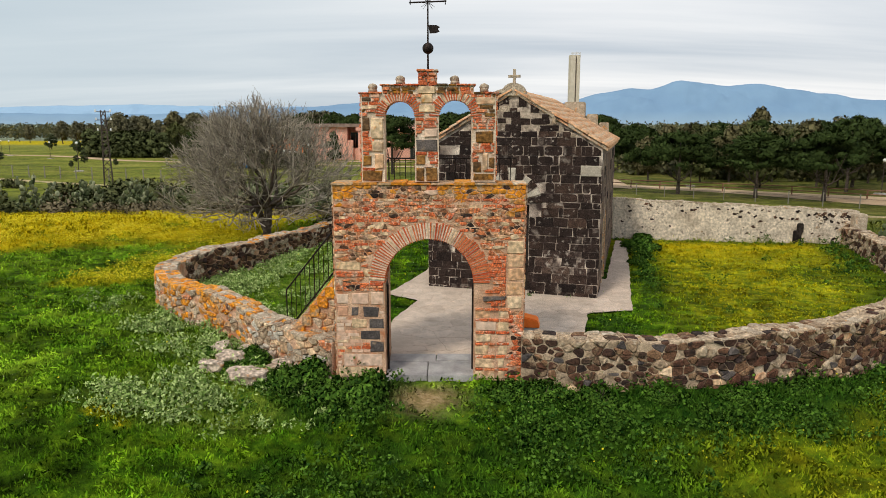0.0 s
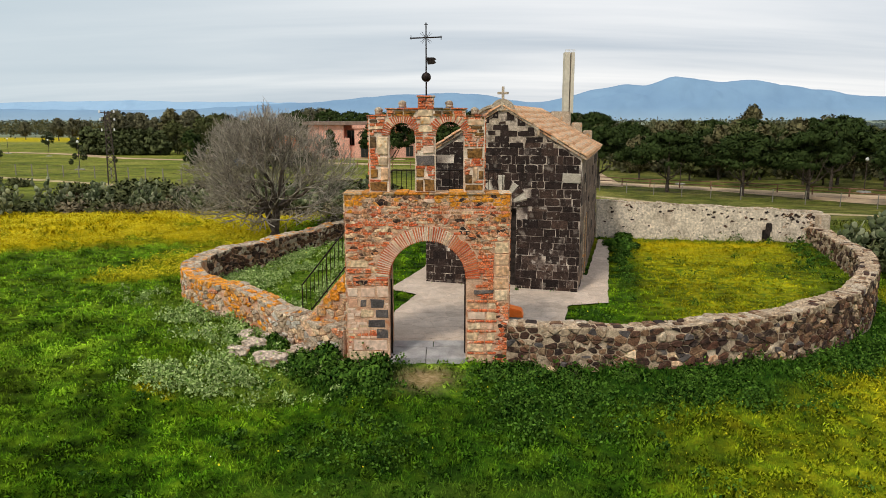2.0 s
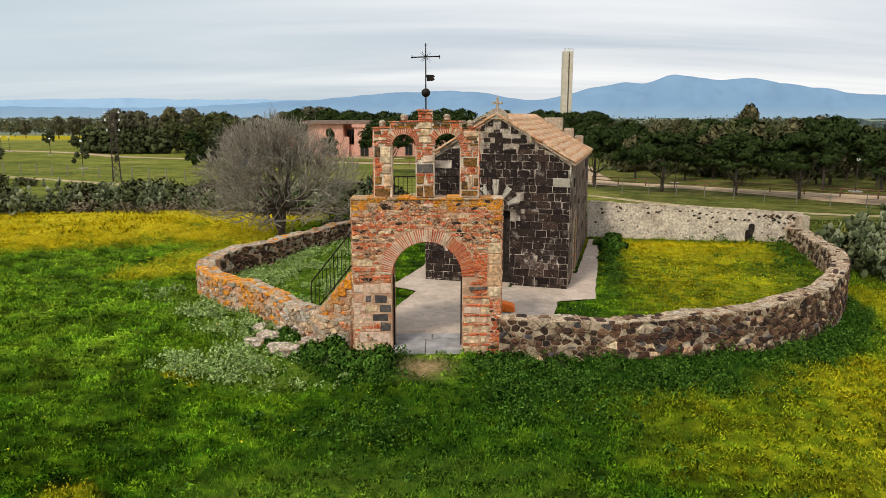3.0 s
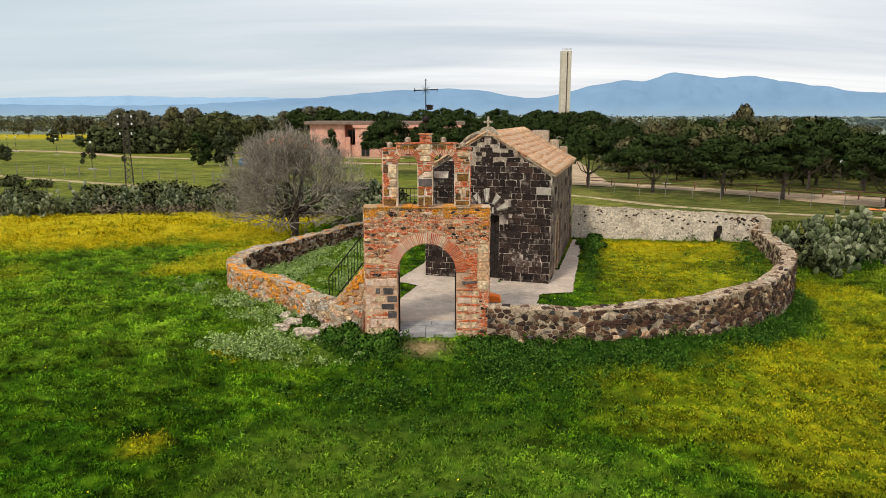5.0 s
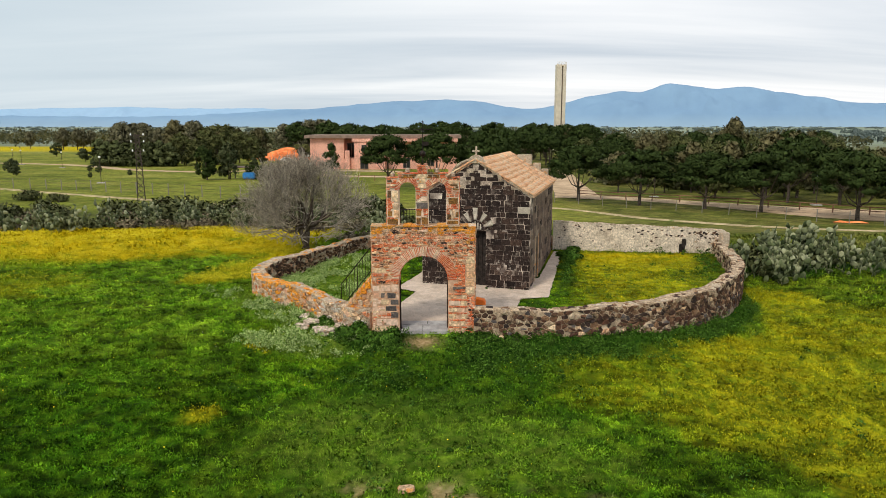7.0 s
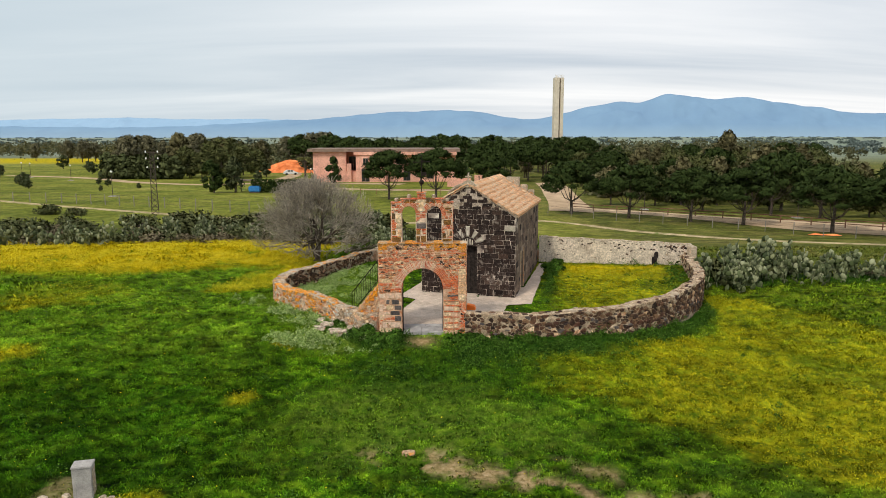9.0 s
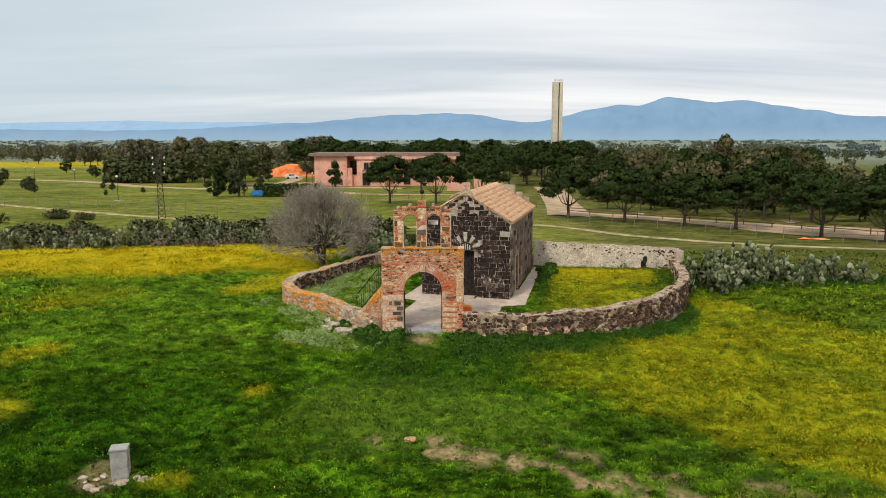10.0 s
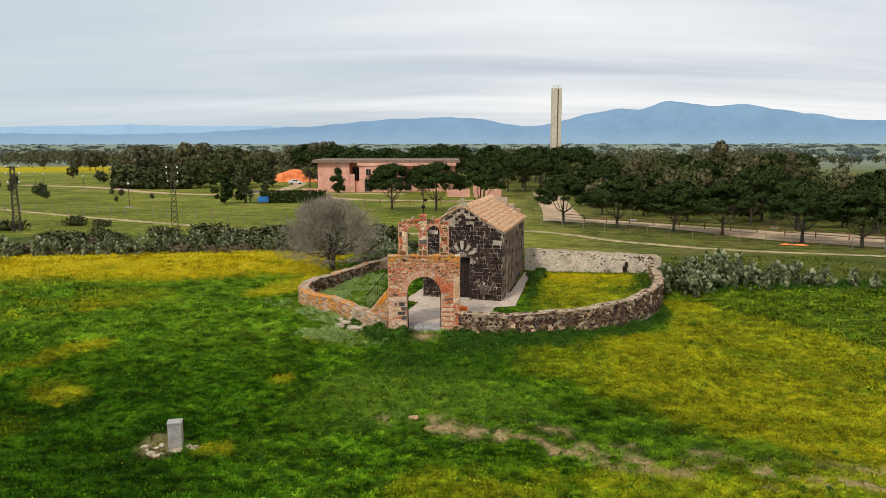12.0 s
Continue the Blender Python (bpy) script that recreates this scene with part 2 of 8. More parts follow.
def rubble_cells(w, h, size, flat=1.5, seed=1, mixed=0.0):
    """Irregular stones that fill a w x h rectangle: cells round jittered seeds, flat times as wide as high."""
    rnd = random.Random(seed)
    dv = size / flat ** 0.5
    du = size * flat ** 0.5
    rows, pts = max(1, round(h / dv)), []
    for r in range(rows):
        n = max(1, round(w / du))
        for c in range(n):
            if rnd.random() < 0.78:
                pts.append(((c + 0.5 * (r % 2) + rnd.uniform(0.1, 0.9)) * w / n, (r + rnd.uniform(0.2, 0.8)) * h / rows))
    # mixed: further seeds strewn at random, for stones of many sizes
    pts += [(rnd.uniform(0, w), rnd.uniform(0, h)) for k in range(int(mixed * len(pts)))]
    arr = np.array(pts) * (1, flat)
    out = []
    for i, p in enumerate(arr):
        d = ((arr - p) ** 2).sum(1)
        poly = [(0, 0), (w, 0), (w, h * flat), (0, h * flat)]
        for j in np.argsort(d)[1:14]:
            q = arr[j]
            poly = clip_half(poly, (p[0] + q[0]) / 2, (p[1] + q[1]) / 2, q[0] - p[0], q[1] - p[1])
            if len(poly) < 3:
                break
        if len(poly) >= 3:
            out.append([(u, v / flat) for u, v in poly])
    return out


def stone_geometry(poly, place, depth, gap=0.012, rnd=random, soften=False):
    """One dressed or rough stone: outline less its joint, a rounded shoulder and a face proud by depth. place(u, v, d) gives the point."""
    cu, cv = sum(p[0] for p in poly) / len(poly), sum(p[1] for p in poly) / len(poly)
    ring0, ring1, ring2 = [], [], []
    for u, v in poly:
        l = max(1e-4, math.hypot(u - cu, v - cv))
        for ring, cut in ((ring0, gap), (ring1, gap + 0.004), (ring2, gap + 0.4 * depth + 0.012)):
            k = max(0.25, 1 - cut / l)
            ring.append((cu + (u - cu) * k, cv + (v - cv) * k))
    if soften:
        for ring in (ring0, ring1, ring2):
            cut = []
            for i in range(len(ring)):
                (a, b), (c, d) = ring[i], ring[(i + 1) % len(ring)]
                cut += [(0.83 * a + 0.17 * c, 0.83 * b + 0.17 * d), (0.17 * a + 0.83 * c, 0.17 * b + 0.83 * d)]
            ring[:] = cut
    n = len(ring0)
    tilt = rnd.uniform(-0.25, 0.25) * depth
    verts = [place(u, v, -0.03) for u, v in ring0] + [place(u, v, depth * 0.55) for u, v in ring1]
    verts += [place(u, v, depth + tilt * (1 if u > cu else -1) * 0.5 + rnd.uniform(-0.15, 0.15) * depth) for u, v in ring2]
    faces = [(i, (i + 1) % n, n + (i + 1) % n, n + i) for i in range(n)]
    faces += [(n + i, n + (i + 1) % n, 2 * n + (i + 1) % n, 2 * n + i) for i in range(n)]
    faces.append(tuple(range(2 * n, 3 * n)))
    return verts, faces


def lay(pieces, parent, limit=300, rest_name="stone_rest"):
    """pieces: (name, verts, faces, material). The first ones become parts, the rest is joined by material."""
    for name, verts, faces, mat in pieces[:limit]:
        mesh_part(name, verts, faces, mat, parent)
    rest = {}
    for name, verts, faces, mat in pieces[limit:]:
        vs, fs = rest.setdefault(mat.name, (mat, [], []))[1:]
        fs += [tuple(i + len(vs) for i in f) for f in faces]
        vs += verts
    for mat, vs, fs in rest.values():
        tagged(mesh_part(rest_name, vs, fs, mat, parent), kind="stuff")


def rect(u0, u1, v0, v1, jit=0.0, rnd=random):
    j = lambda: rnd.uniform(-jit, jit)
    return [(u0 + j(), v0 + j()), (u1 + j(), v0 + j()), (u1 + j(), v1 + j()), (u0 + j(), v1 + j())]


# ---- the lie of the land ----
RIGHT_LINE = [(1.72, 0.0), (3.4, -0.12), (5.5, 0.05), (7.8, 0.95), (9.7, 2.05), (11.1, 3.3), (12.5, 5.0), (13.6, 6.9), (14.3, 9.0), (14.75, 11.2), (15.2, 13.3)]
LEFT_LINE = [(-1.72, 0.25), (-2.8, 0.95), (-4.1, 1.95), (-5.6, 2.95), (-6.7, 4.4), (-7.0, 5.9), (-6.75, 7.2), (-6.1, 8.7), (-4.9, 11.3), (-3.6, 14.0), (-1.6, 16.4), (2.0, 17.2), (5.0, 16.4), (6.6, 14.3)]
NORTH_LINE = [(6.6, 14.05), (9.5, 13.85), (12.5, 13.65), (15.5, 13.4)]
INSIDE = np.array(RIGHT_LINE + NORTH_LINE[::-1] + LEFT_LINE[::-1])
PROFILE_Y = [-60, -16, -9, -6, -1.2, 0.5, 4, 8, 13, 17, 24, 50, 90, 150, 400, 5000]
PROFILE_Z = [-1.7, -1.2, -0.95, -0.66, -0.1, 0.04, 0.14, 0.28, 0.5, 0.42, -0.25, -1.5, -2.5, -4.0, -6, -9]


def inside_yard(x, y):
    """True where a point lies in the walled yard."""
    hit = np.zeros(np.shape(x), bool)
    px, py = INSIDE[:, 0], INSIDE[:, 1]
    for i in range(len(px)):
        j = i - 1
        cross = (py[i] > y) != (py[j] > y)
        with np.errstate(divide="ignore", invalid="ignore"):
            hit ^= cross & (x < (px[j] - px[i]) * (y - py[i]) / (py[j] - py[i] + 1e-12) + px[i])
    return hit


def terrain(x, y):
    x, y = np.asarray(x, float), np.asarray(y, float)
    z = np.interp(y, PROFILE_Y, PROFILE_Z)
    yard = inside_yard(x, y)
    z = z - 0.75 * smooth_step(5, 14, x) * smooth_step(-12, 1, y) * (1 - smooth_step(15, 24, y)) * ~yard
    z = z - 1.25 * smooth_step(-2, 24, x) * smooth_step(15, 45, y) * (1 - smooth_step(90, 150, y))
    z = z - 0.12 * smooth_step(4, 12, x) * yard
    z = z + 0.3 * smooth_step(-2, -6, x) * smooth_step(-10, -3, y) * (1 - smooth_step(2, 8, y))
    return z


def height(x, y):
    return float(terrain(np.array([x]), np.array([y]))[0])


def spline(points, step=0.12):
    """Catmull-Rom through the points, resampled evenly."""
    p = [Vector((*q, 0)) for q in points]
    p = [2 * p[0] - p[1]] + p + [2 * p[-1] - p[-2]]
    dense = []
    for i in range(1, len(p) - 2):
        for k in range(12):
            t = k / 12
            a, b, c, d = p[i - 1], p[i], p[i + 1], p[i + 2]
            dense.append(0.5 * (2 * b + (c - a) * t + (2 * a - 5 * b + 4 * c - d) * t * t + (3 * b - a - 3 * c + d) * t ** 3))
    dense.append(p[-2])
    d = np.array([(v.x, v.y) for v in dense])
    s = np.concatenate([[0], np.cumsum(np.hypot(*np.diff(d, axis=0).T))])
    n = max(2, int(s[-1] / step))
    u = np.linspace(0, s[-1], n)
    return np.stack([np.interp(u, s, d[:, 0]), np.interp(u, s, d[:, 1])], 1), u


# ---- ground: one sheet to the horizon ----
def axis_steps(lo, hi, fine, far_lo, far_hi, grow=1.16):
    mid = list(np.arange(lo, hi + fine / 2, fine))
    up, step = [], fine
    while (up[-1] if up else hi) < far_hi:
        step *= grow
        up.append(min(far_hi, (up[-1] if up else hi) + step))
    down, step = [], fine
    while (down[-1] if down else lo) > far_lo:
        step *= grow
        down.append(max(far_lo, (down[-1] if down else lo) - step))
    return np.array(down[::-1] + mid + up)


def fbm(x, y, scale, seed=0.0):
    """Lattice noise of five octaves, about -1..1."""
    x, y = np.asarray(x, float), np.asarray(y, float)
    v = np.zeros(np.broadcast(x, y).shape)
    amp, tot = 1.0, 0.0
    table = np.random.RandomState(int(seed * 10) + 7).uniform(-1, 1, (256, 256))
    for o in range(5):
        k = scale * 0.32 * 1.9 ** o
        u, w = x * k + 17.3 * o, y * k + 9.1 * o
        i, j = np.floor(u).astype(int), np.floor(w).astype(int)
        fu, fw = u - i, w - j
        fu, fw = fu * fu * (3 - 2 * fu), fw * fw * (3 - 2 * fw)
        i, j, i1, j1 = i % 256, j % 256, (i + 1) % 256, (j + 1) % 256
        v += amp * ((table[i, j] * (1 - fu) + table[i1, j] * fu) * (1 - fw) + (table[i, j1] * (1 - fu) + table[i1, j1] * fu) * fw)
        tot += amp
        amp *= 0.68
    return np.clip(1.75 * v / tot, -1, 1)


def tufts(x, y, size, seed=1):
    """Tussocks: one dome a cell, with creases between neighbours, 0..1."""
    rnd = np.random.RandomState(seed)
    jx, jy, amp = rnd.uniform(-0.42, 0.42, (128, 128)), rnd.uniform(-0.42, 0.42, (128, 128)), rnd.uniform(0.3, 1.0, (128, 128))
    u, w = np.asarray(x, float) / (size * 1.25), np.asarray(y, float) / size
    i0, j0 = np.floor(u).astype(int), np.floor(w).astype(int)
    best = np.zeros(np.shape(u))
    for di in (-1, 0, 1):
        for dj in (-1, 0, 1):
            i, j = i0 + di, j0 + dj
            d2 = (u - i - 0.5 - jx[i % 128, j % 128]) ** 2 + (w - j - 0.5 - jy[i % 128, j % 128]) ** 2
            best = np.maximum(best, amp[i % 128, j % 128] * (1 - d2 / 0.95))
    return best


def zones(x, y):
    """Weights at a place: yellow flowers, bare earth, pale low flowers, dark weeds."""
    n1, n2 = fbm(x, y, 0.55, 1), fbm(x, y, 1.9, 2)
    yard = inside_yard(x, y)
    low_edge = np.interp(x, [2.6, 3.85, 7.0, 10.9, 16, 26], [-3.2, -4.2, -7.0, -10.4, -12.6, -15])
    high_edge = np.interp(x, [3, 4.5, 8, 12.5, 14.8, 16.2, 19.2, 22.5, 27], [-2.2, -1.7, -1.0, 1.4, 7.6, 8.4, 5.2, -0.7, -6])
    east = smooth_step(-0.7, 1.0, y - low_edge + 1.3 * n1 + 0.5 * n2) * smooth_step(-0.6, 0.9, high_edge - y + 1.2 * n1 + 0.4 * n2) * smooth_step(3.2, 4.6, x + 0.5 * n2) * (0.5 + 0.5 * smooth_step(5.0, 10.0, x)) * ~yard * (0.35 + 0.65 * smooth_step(0.0, 0.7, 0.62 + 0.7 * n1 + 0.6 * n2))
    north_west = smooth_step(10.5, 13.5, y + 1.6 * n1 - 0.06 * (x + 9)) * smooth_step(30, 26, y) * smooth_step(-5.5, -8, x) * smooth_step(-0.6, 0.05, n1 + 0.35 * n2 + 0.3)
    west_far = 0.75 * smooth_step(-13.0, -16.0, x + 0.8 * n1) * smooth_step(-0.05, 0.45, n1 + 0.4 * n2) * smooth_step(-12, -8, y) * smooth_step(10, 4, y)
    spots = np.zeros(np.shape(x))
    for sx, sy, r in ((-5.7, -5.8, 0.45), (-15.5, -2.6, 0.8), (-14.3, -7.0, 0.7), (-6.9, -11.3, 0.6), (-8.9, 8.6, 1.1), (-8.1, 9.8, 1.1), (-9.9, 7.4, 0.9), (-7.6, 11.2, 1.0), (15.2, 7.4, 1.3), (-5.35, -1.75, 0.22), (-4.9, -2.1, 0.12)):
        spots = np.maximum(spots, smooth_step(1.3, 0.5, np.hypot((x - sx) * 0.7, y - sy) / r + 0.35 * n2))
    court = yard * smooth_step(4.8, 8.5, x) * smooth_step(0.2, 0.75, 0.82 + 0.5 * n1 + 0.2 * n2) * 0.9
    front = 0.6 * smooth_step(-11.8, -13.0, y + 0.8 * n1) * smooth_step(-3, 0, x + n1) * smooth_step(-0.25, 0.25, n1 + 0.5 * n2)
    yellow = np.clip(east * 0.9 + north_west + west_far + spots + court + front, 0, 1)
    far_yellow = smooth_step(290, 310, y) * smooth_step(400, 380, y) * smooth_step(-120, -135, x) * smooth_step(-330, -310, x)
    yellow = np.clip(yellow + far_yellow, 0, 1)
    way = np.interp(x, [-3, -0.4, 2.5, 4.5, 6.4, 8.5, 14.5, 24], [-9.9, -9.3, -9.7, -10.4, -11.6, -12.2, -13.4, -15])
    n3 = fbm(x, y, 3.4, 12)
    track = np.exp(-((y - way + 0.8 * n1 + 0.6 * n2 + 0.25 * n3) / 0.36) ** 2) * smooth_step(-2.8, -1.6, x) * smooth_step(0.0, 0.3, 0.7 * n2 + 0.6 * n3 + 0.1)
    track2 = np.exp(-((y - way - 0.9 + 0.3 * n1) / 0.28) ** 2) * smooth_step(2, 4, x) * smooth_step(-0.1, 0.4, n2) + np.exp(-((y - way + 0.8) / 0.25) ** 2) * smooth_step(5, 7, x) * smooth_step(0.0, 0.5, n2)
    sill = np.exp(-(((x + 0.02) / 0.55) ** 2 + ((y + 0.75) / 0.45) ** 2))
    box_bed = 0.45 * smooth_step(1.2, 0.6, np.hypot(x + 8.7, y + 10.95) + 0.3 * n2)
    earth = np.clip(0.95 * track + 0.6 * track2 + sill + box_bed, 0, 1)
    pale = smooth_step(2.0, 0.8, np.hypot((x + 3.9) / 1.35, (y + 1.15) / 0.62) + 0.6 * n1 + 0.2 * n2) * ~yard
    pale = np.maximum(pale, 0.85 * smooth_step(1.15, 0.3, np.abs(x + 4.15 + 0.84 * y) * 0.75 + 0.7 * n1 + 0.3 * n2) * smooth_step(-1.2, -0.2, y) * smooth_step(5.6, 3.2, y) * ~yard)
    pale = np.maximum(pale, yard * (x < -1.5) * (y < 12) * smooth_step(-0.2, 0.35, n1 + 0.2))
    pale = np.maximum(pale, 0.5 * smooth_step(1.2, 0.4, np.hypot((x + 0.2) / 4.8, (y + 6.6) / 2.6) + 0.5 * n1 + 0.3 * n2) * (y < -4.2))
    line = np.interp(x, [p[0] for p in RIGHT_LINE], [p[1] for p in RIGHT_LINE])
    weeds = smooth_step(3.0, 1.1, line - y + 1.1 * n1 + 0.6 * n2 - 0.5 * smooth_step(5, 1, x)) * smooth_step(0.5, 1.6, x + 0.5 * n2) * (y < line) * ~yard
    weeds = np.maximum(weeds, smooth_step(1.45, 0.8, np.hypot((x + 1.5) / 1.2, y + 0.6) + 0.3 * n2) * ~yard)
    rank = 0.5 * smooth_step(1.25, 0.6, np.hypot((x - 1.2) / 4.2, (y + 3.3) / 2.0) + 0.35 * n1 + 0.2 * n2)
    weeds = np.maximum(weeds, rank * ~yard * (1 - sill))
    strip_ = 0.5 * smooth_step(0.2, 1.0, low_edge - y + 0.8 * n1) * smooth_step(0.5, 1.2, y - way) * smooth_step(2.5, 5, x) * smooth_step(-0.5, 0.3, n1 + 0.5 * n2)
    weeds = np.maximum(weeds, strip_)
    path_edge = np.interp(y, [1.2, 2.7, 4.6, 4.65, 12.9], [2.5, 3.7, 4.2, 5.3, 7.2])
    wall_in = np.interp(y, [p[1] for p in RIGHT_LINE[2:]], [p[0] for p in RIGHT_LINE[2:]])
    border = np.maximum(smooth_step(1.2, 0.3, x - path_edge + 0.6 * n1) * (x > path_edge), smooth_step(2.2, 0.6, wall_in - x + 0.9 * n1) * smooth_step(0.5, 3.0, y))
    border = np.maximum(border, smooth_step(0.9, 0.3, 13.6 - y + 0.4 * n1) * (x > 6.5)) * yard * (x > 2.5)
    weeds = np.maximum(weeds, 0.42 * border)
    yellow = yellow * (1 - 0.85 * border)
    return yellow * (1 - 0.6 * rank), earth, np.clip(pale, 0, 1), np.clip(weeds, 0, 1)


def relief(x, y):
    """Tussocks and swells that the grass gives the ground, none under the paving."""
    yard = inside_yard(x, y)
    path_edge = np.interp(y, [1.2, 2.7, 4.6, 4.65, 12.9], [2.5, 3.7, 4.2, 5.3, 7.2])
    lawn = np.where(yard, 0.3 * smooth_step(0.3, 0.9, x - path_edge) * smooth_step(0.9, 1.5, y), 1.0)
    near = smooth_step(25, 19, np.abs(x)) * smooth_step(-21, -17.5, y) * smooth_step(22, 17, y)
    bare = zones(x, y)[1]
    lump = 0.15 * (tufts(x, y, 0.46, 3) - 0.6) + 0.075 * (tufts(x + 3.1, y, 0.21, 4) - 0.6) + 0.07 * fbm(x, y, 2.6, 4)
    return near * lawn * lump * (1 - 0.7 * np.clip(bare, 0, 1)) + smooth_step(60, 30, np.hypot(x, y)) * 0.05 * fbm(x, y, 0.9, 3) * ~yard


gx, gy = axis_steps(-19, 20, 0.115, -4600, 4600, 1.08), axis_steps(-16.5, 13.5, 0.115, -400, 4900, 1.08)
GX, GY = np.meshgrid(gx, gy)
GZ = terrain(GX, GY) + relief(GX, GY)
nx_, ny_ = len(gx), len(gy)
idx = np.arange(nx_ * ny_).reshape(ny_, nx_)
quads = np.stack([idx[:-1, :-1], idx[:-1, 1:], idx[1:, 1:], idx[1:, :-1]], -1).reshape(-1, 4)
ground_mesh = bpy.data.meshes.new("ground")
ground_mesh.from_pydata(np.stack([GX, GY, GZ], -1).reshape(-1, 3).tolist(), [], quads.tolist())
zone = ground_mesh.attributes.new("zone", "FLOAT_COLOR", "POINT")
zone.data.foreach_set("color", np.stack(zones(GX, GY), -1).reshape(-1).astype(np.float32))
ground_mesh.polygons.foreach_set("use_smooth", [True] * len(ground_mesh.polygons))


def meadow_material(name, blade):
    """Grass and flower colours by the zone attribute; blade: for the standing blades and not the soil."""
    m = bpy.data.materials.new(name)
    m.use_nodes = True
    nodes, links = m.node_tree.nodes, m.node_tree.links
    bsdf = nodes["Principled BSDF"]
    bsdf.inputs["Roughness"].default_value, bsdf.inputs["Specular IOR Level"].default_value = 0.8, 0.03
    at = nodes.new("ShaderNodeAttribute")
    at.attribute_name = "zone"
    sep = nodes.new("ShaderNodeSeparateColor")
    links.new(at.outputs["Color"], sep.inputs[0])
    geo = nodes.new("ShaderNodeNewGeometry")

    def noisy(sc, detail=4.0):
        n = nodes.new("ShaderNodeTexNoise")
        n.inputs["Scale"].default_value, n.inputs["Detail"].default_value, n.inputs["Roughness"].default_value = sc, detail, 0.66
        links.new(geo.outputs["Position"], n.inputs["Vector"])
        return n.outputs["Fac"]

    def ramp(fac, stops):
        r = nodes.new("ShaderNodeValToRGB")
        while len(r.color_ramp.elements) < len(stops):
            r.color_ramp.elements.new(0.5)
        for e, (p, c) in zip(r.color_ramp.elements, stops):
            e.position, e.color = p, (*c, 1)
        links.new(fac, r.inputs[0])
        return r.outputs[0]

    def mix(fac, a, b):
        n = nodes.new("ShaderNodeMixRGB")
        for s, v in ((0, fac), (1, a), (2, b)):
            if isinstance(v, tuple):
                n.inputs[s].default_value = (*v, 1)
            elif isinstance(v, float):
                n.inputs[s].default_value = v
            else:
                links.new(v, n.inputs[s])
        return n.outputs[0]

    grass = ramp(noisy(0.22), [(0.3, (0.022, 0.066, 0.002)), (0.5, (0.047, 0.117, 0.003)), (0.72, (0.09, 0.175, 0.005))])
    if blade:
        plant = nodes.new("ShaderNodeAttribute")
        plant.attribute_name = "tone"
        tone = ramp(plant.outputs["Fac"], [(0.0, (0.011, 0.044, 0.002)), (0.55, (0.055, 0.132, 0.005)), (1.0, (0.175, 0.265, 0.02))])
        tone = mix(0.15, tone, ramp(noisy(8.0, 6.0), [(0.44, (0.005, 0.02, 0.002)), (0.52, (0.06, 0.13, 0.006)), (0.6, (0.18, 0.3, 0.03))]))
        grass = mix(0.55, grass, tone)
    else:
        grass = mix(0.45, grass, ramp(noisy(11.0, 8.0), [(0.43, (0.006, 0.02, 0.002)), (0.51, (0.05, 0.1, 0.005)), (0.59, (0.14, 0.22, 0.015))]))
    # light and dark sides of tussocks, put into the colour as noise
    grass = mix(0.62, grass, ramp(noisy(1.9, 6.0), [(0.39, (0.007, 0.032, 0.0015)), (0.5, (0.044, 0.114, 0.003)), (0.6, (0.15, 0.25, 0.008))]))
    place = nodes.new("ShaderNodeSeparateXYZ")
    links.new(geo.outputs["Position"], place.inputs[0])
    # thinner yellowish sward west of the yard wall
    thin = nodes.new("ShaderNodeMapRange")
    thin.inputs["From Min"].default_value, thin.inputs["From Max"].default_value = -3.5, -7.5
    thin.inputs["To Max"].default_value = 0.5
    links.new(place.outputs["X"], thin.inputs[0])
    upward = nodes.new("ShaderNodeMapRange")
    upward.inputs["From Min"].default_value, upward.inputs["From Max"].default_value = -5.0, -1.0
    links.new(place.outputs["Y"], upward.inputs[0])
    sparse = nodes.new("ShaderNodeMath")
    sparse.operation = "MULTIPLY"
    links.new(thin.outputs[0], sparse.inputs[0])
    links.new(upward.outputs[0], sparse.inputs[1])
    grass = mix(sparse.outputs[0], grass, ramp(noisy(1.2, 9.0), [(0.4, (0.065, 0.14, 0.007)), (0.5, (0.125, 0.22, 0.012)), (0.6, (0.2, 0.29, 0.018))]))
    # the lusher, darker sward of the west meadow, with some lens vignetting painted in
    westward = nodes.new("ShaderNodeMapRange")
    westward.inputs["From Min"].default_value, westward.inputs["From Max"].default_value = -3.0, -8.0
    westward.inputs["To Max"].default_value = 0.78
    links.new(place.outputs["X"], westward.inputs[0])
    southward = nodes.new("ShaderNodeMapRange")
    southward.inputs["From Min"].default_value, southward.inputs["From Max"].default_value = -1.0, -7.5
    links.new(place.outputs["Y"], southward.inputs[0])
    lush = nodes.new("ShaderNodeMath")
    lush.operation = "MULTIPLY"
    links.new(westward.outputs[0], lush.inputs[0])
    links.new(southward.outputs[0], lush.inputs[1])
    grass = mix(lush.outputs[0], grass, ramp(noisy(2.0, 9.0), [(0.38, (0.007, 0.03, 0.001)), (0.52, (0.022, 0.07, 0.002)), (0.68, (0.06, 0.13, 0.006))]))
    # yellower, thinner sward east of the yard
    olive = nodes.new("ShaderNodeMapRange")
    olive.inputs["From Min"].default_value, olive.inputs["From Max"].default_value = 5.0, 14.0
    olive.inputs["To Max"].default_value = 0.6
    links.new(place.outputs["X"], olive.inputs[0])
    grass = mix(olive.outputs[0], grass, ramp(noisy(1.7, 8.0), [(0.38, (0.04, 0.065, 0.004)), (0.5, (0.105, 0.14, 0.008)), (0.62, (0.19, 0.205, 0.014))]))
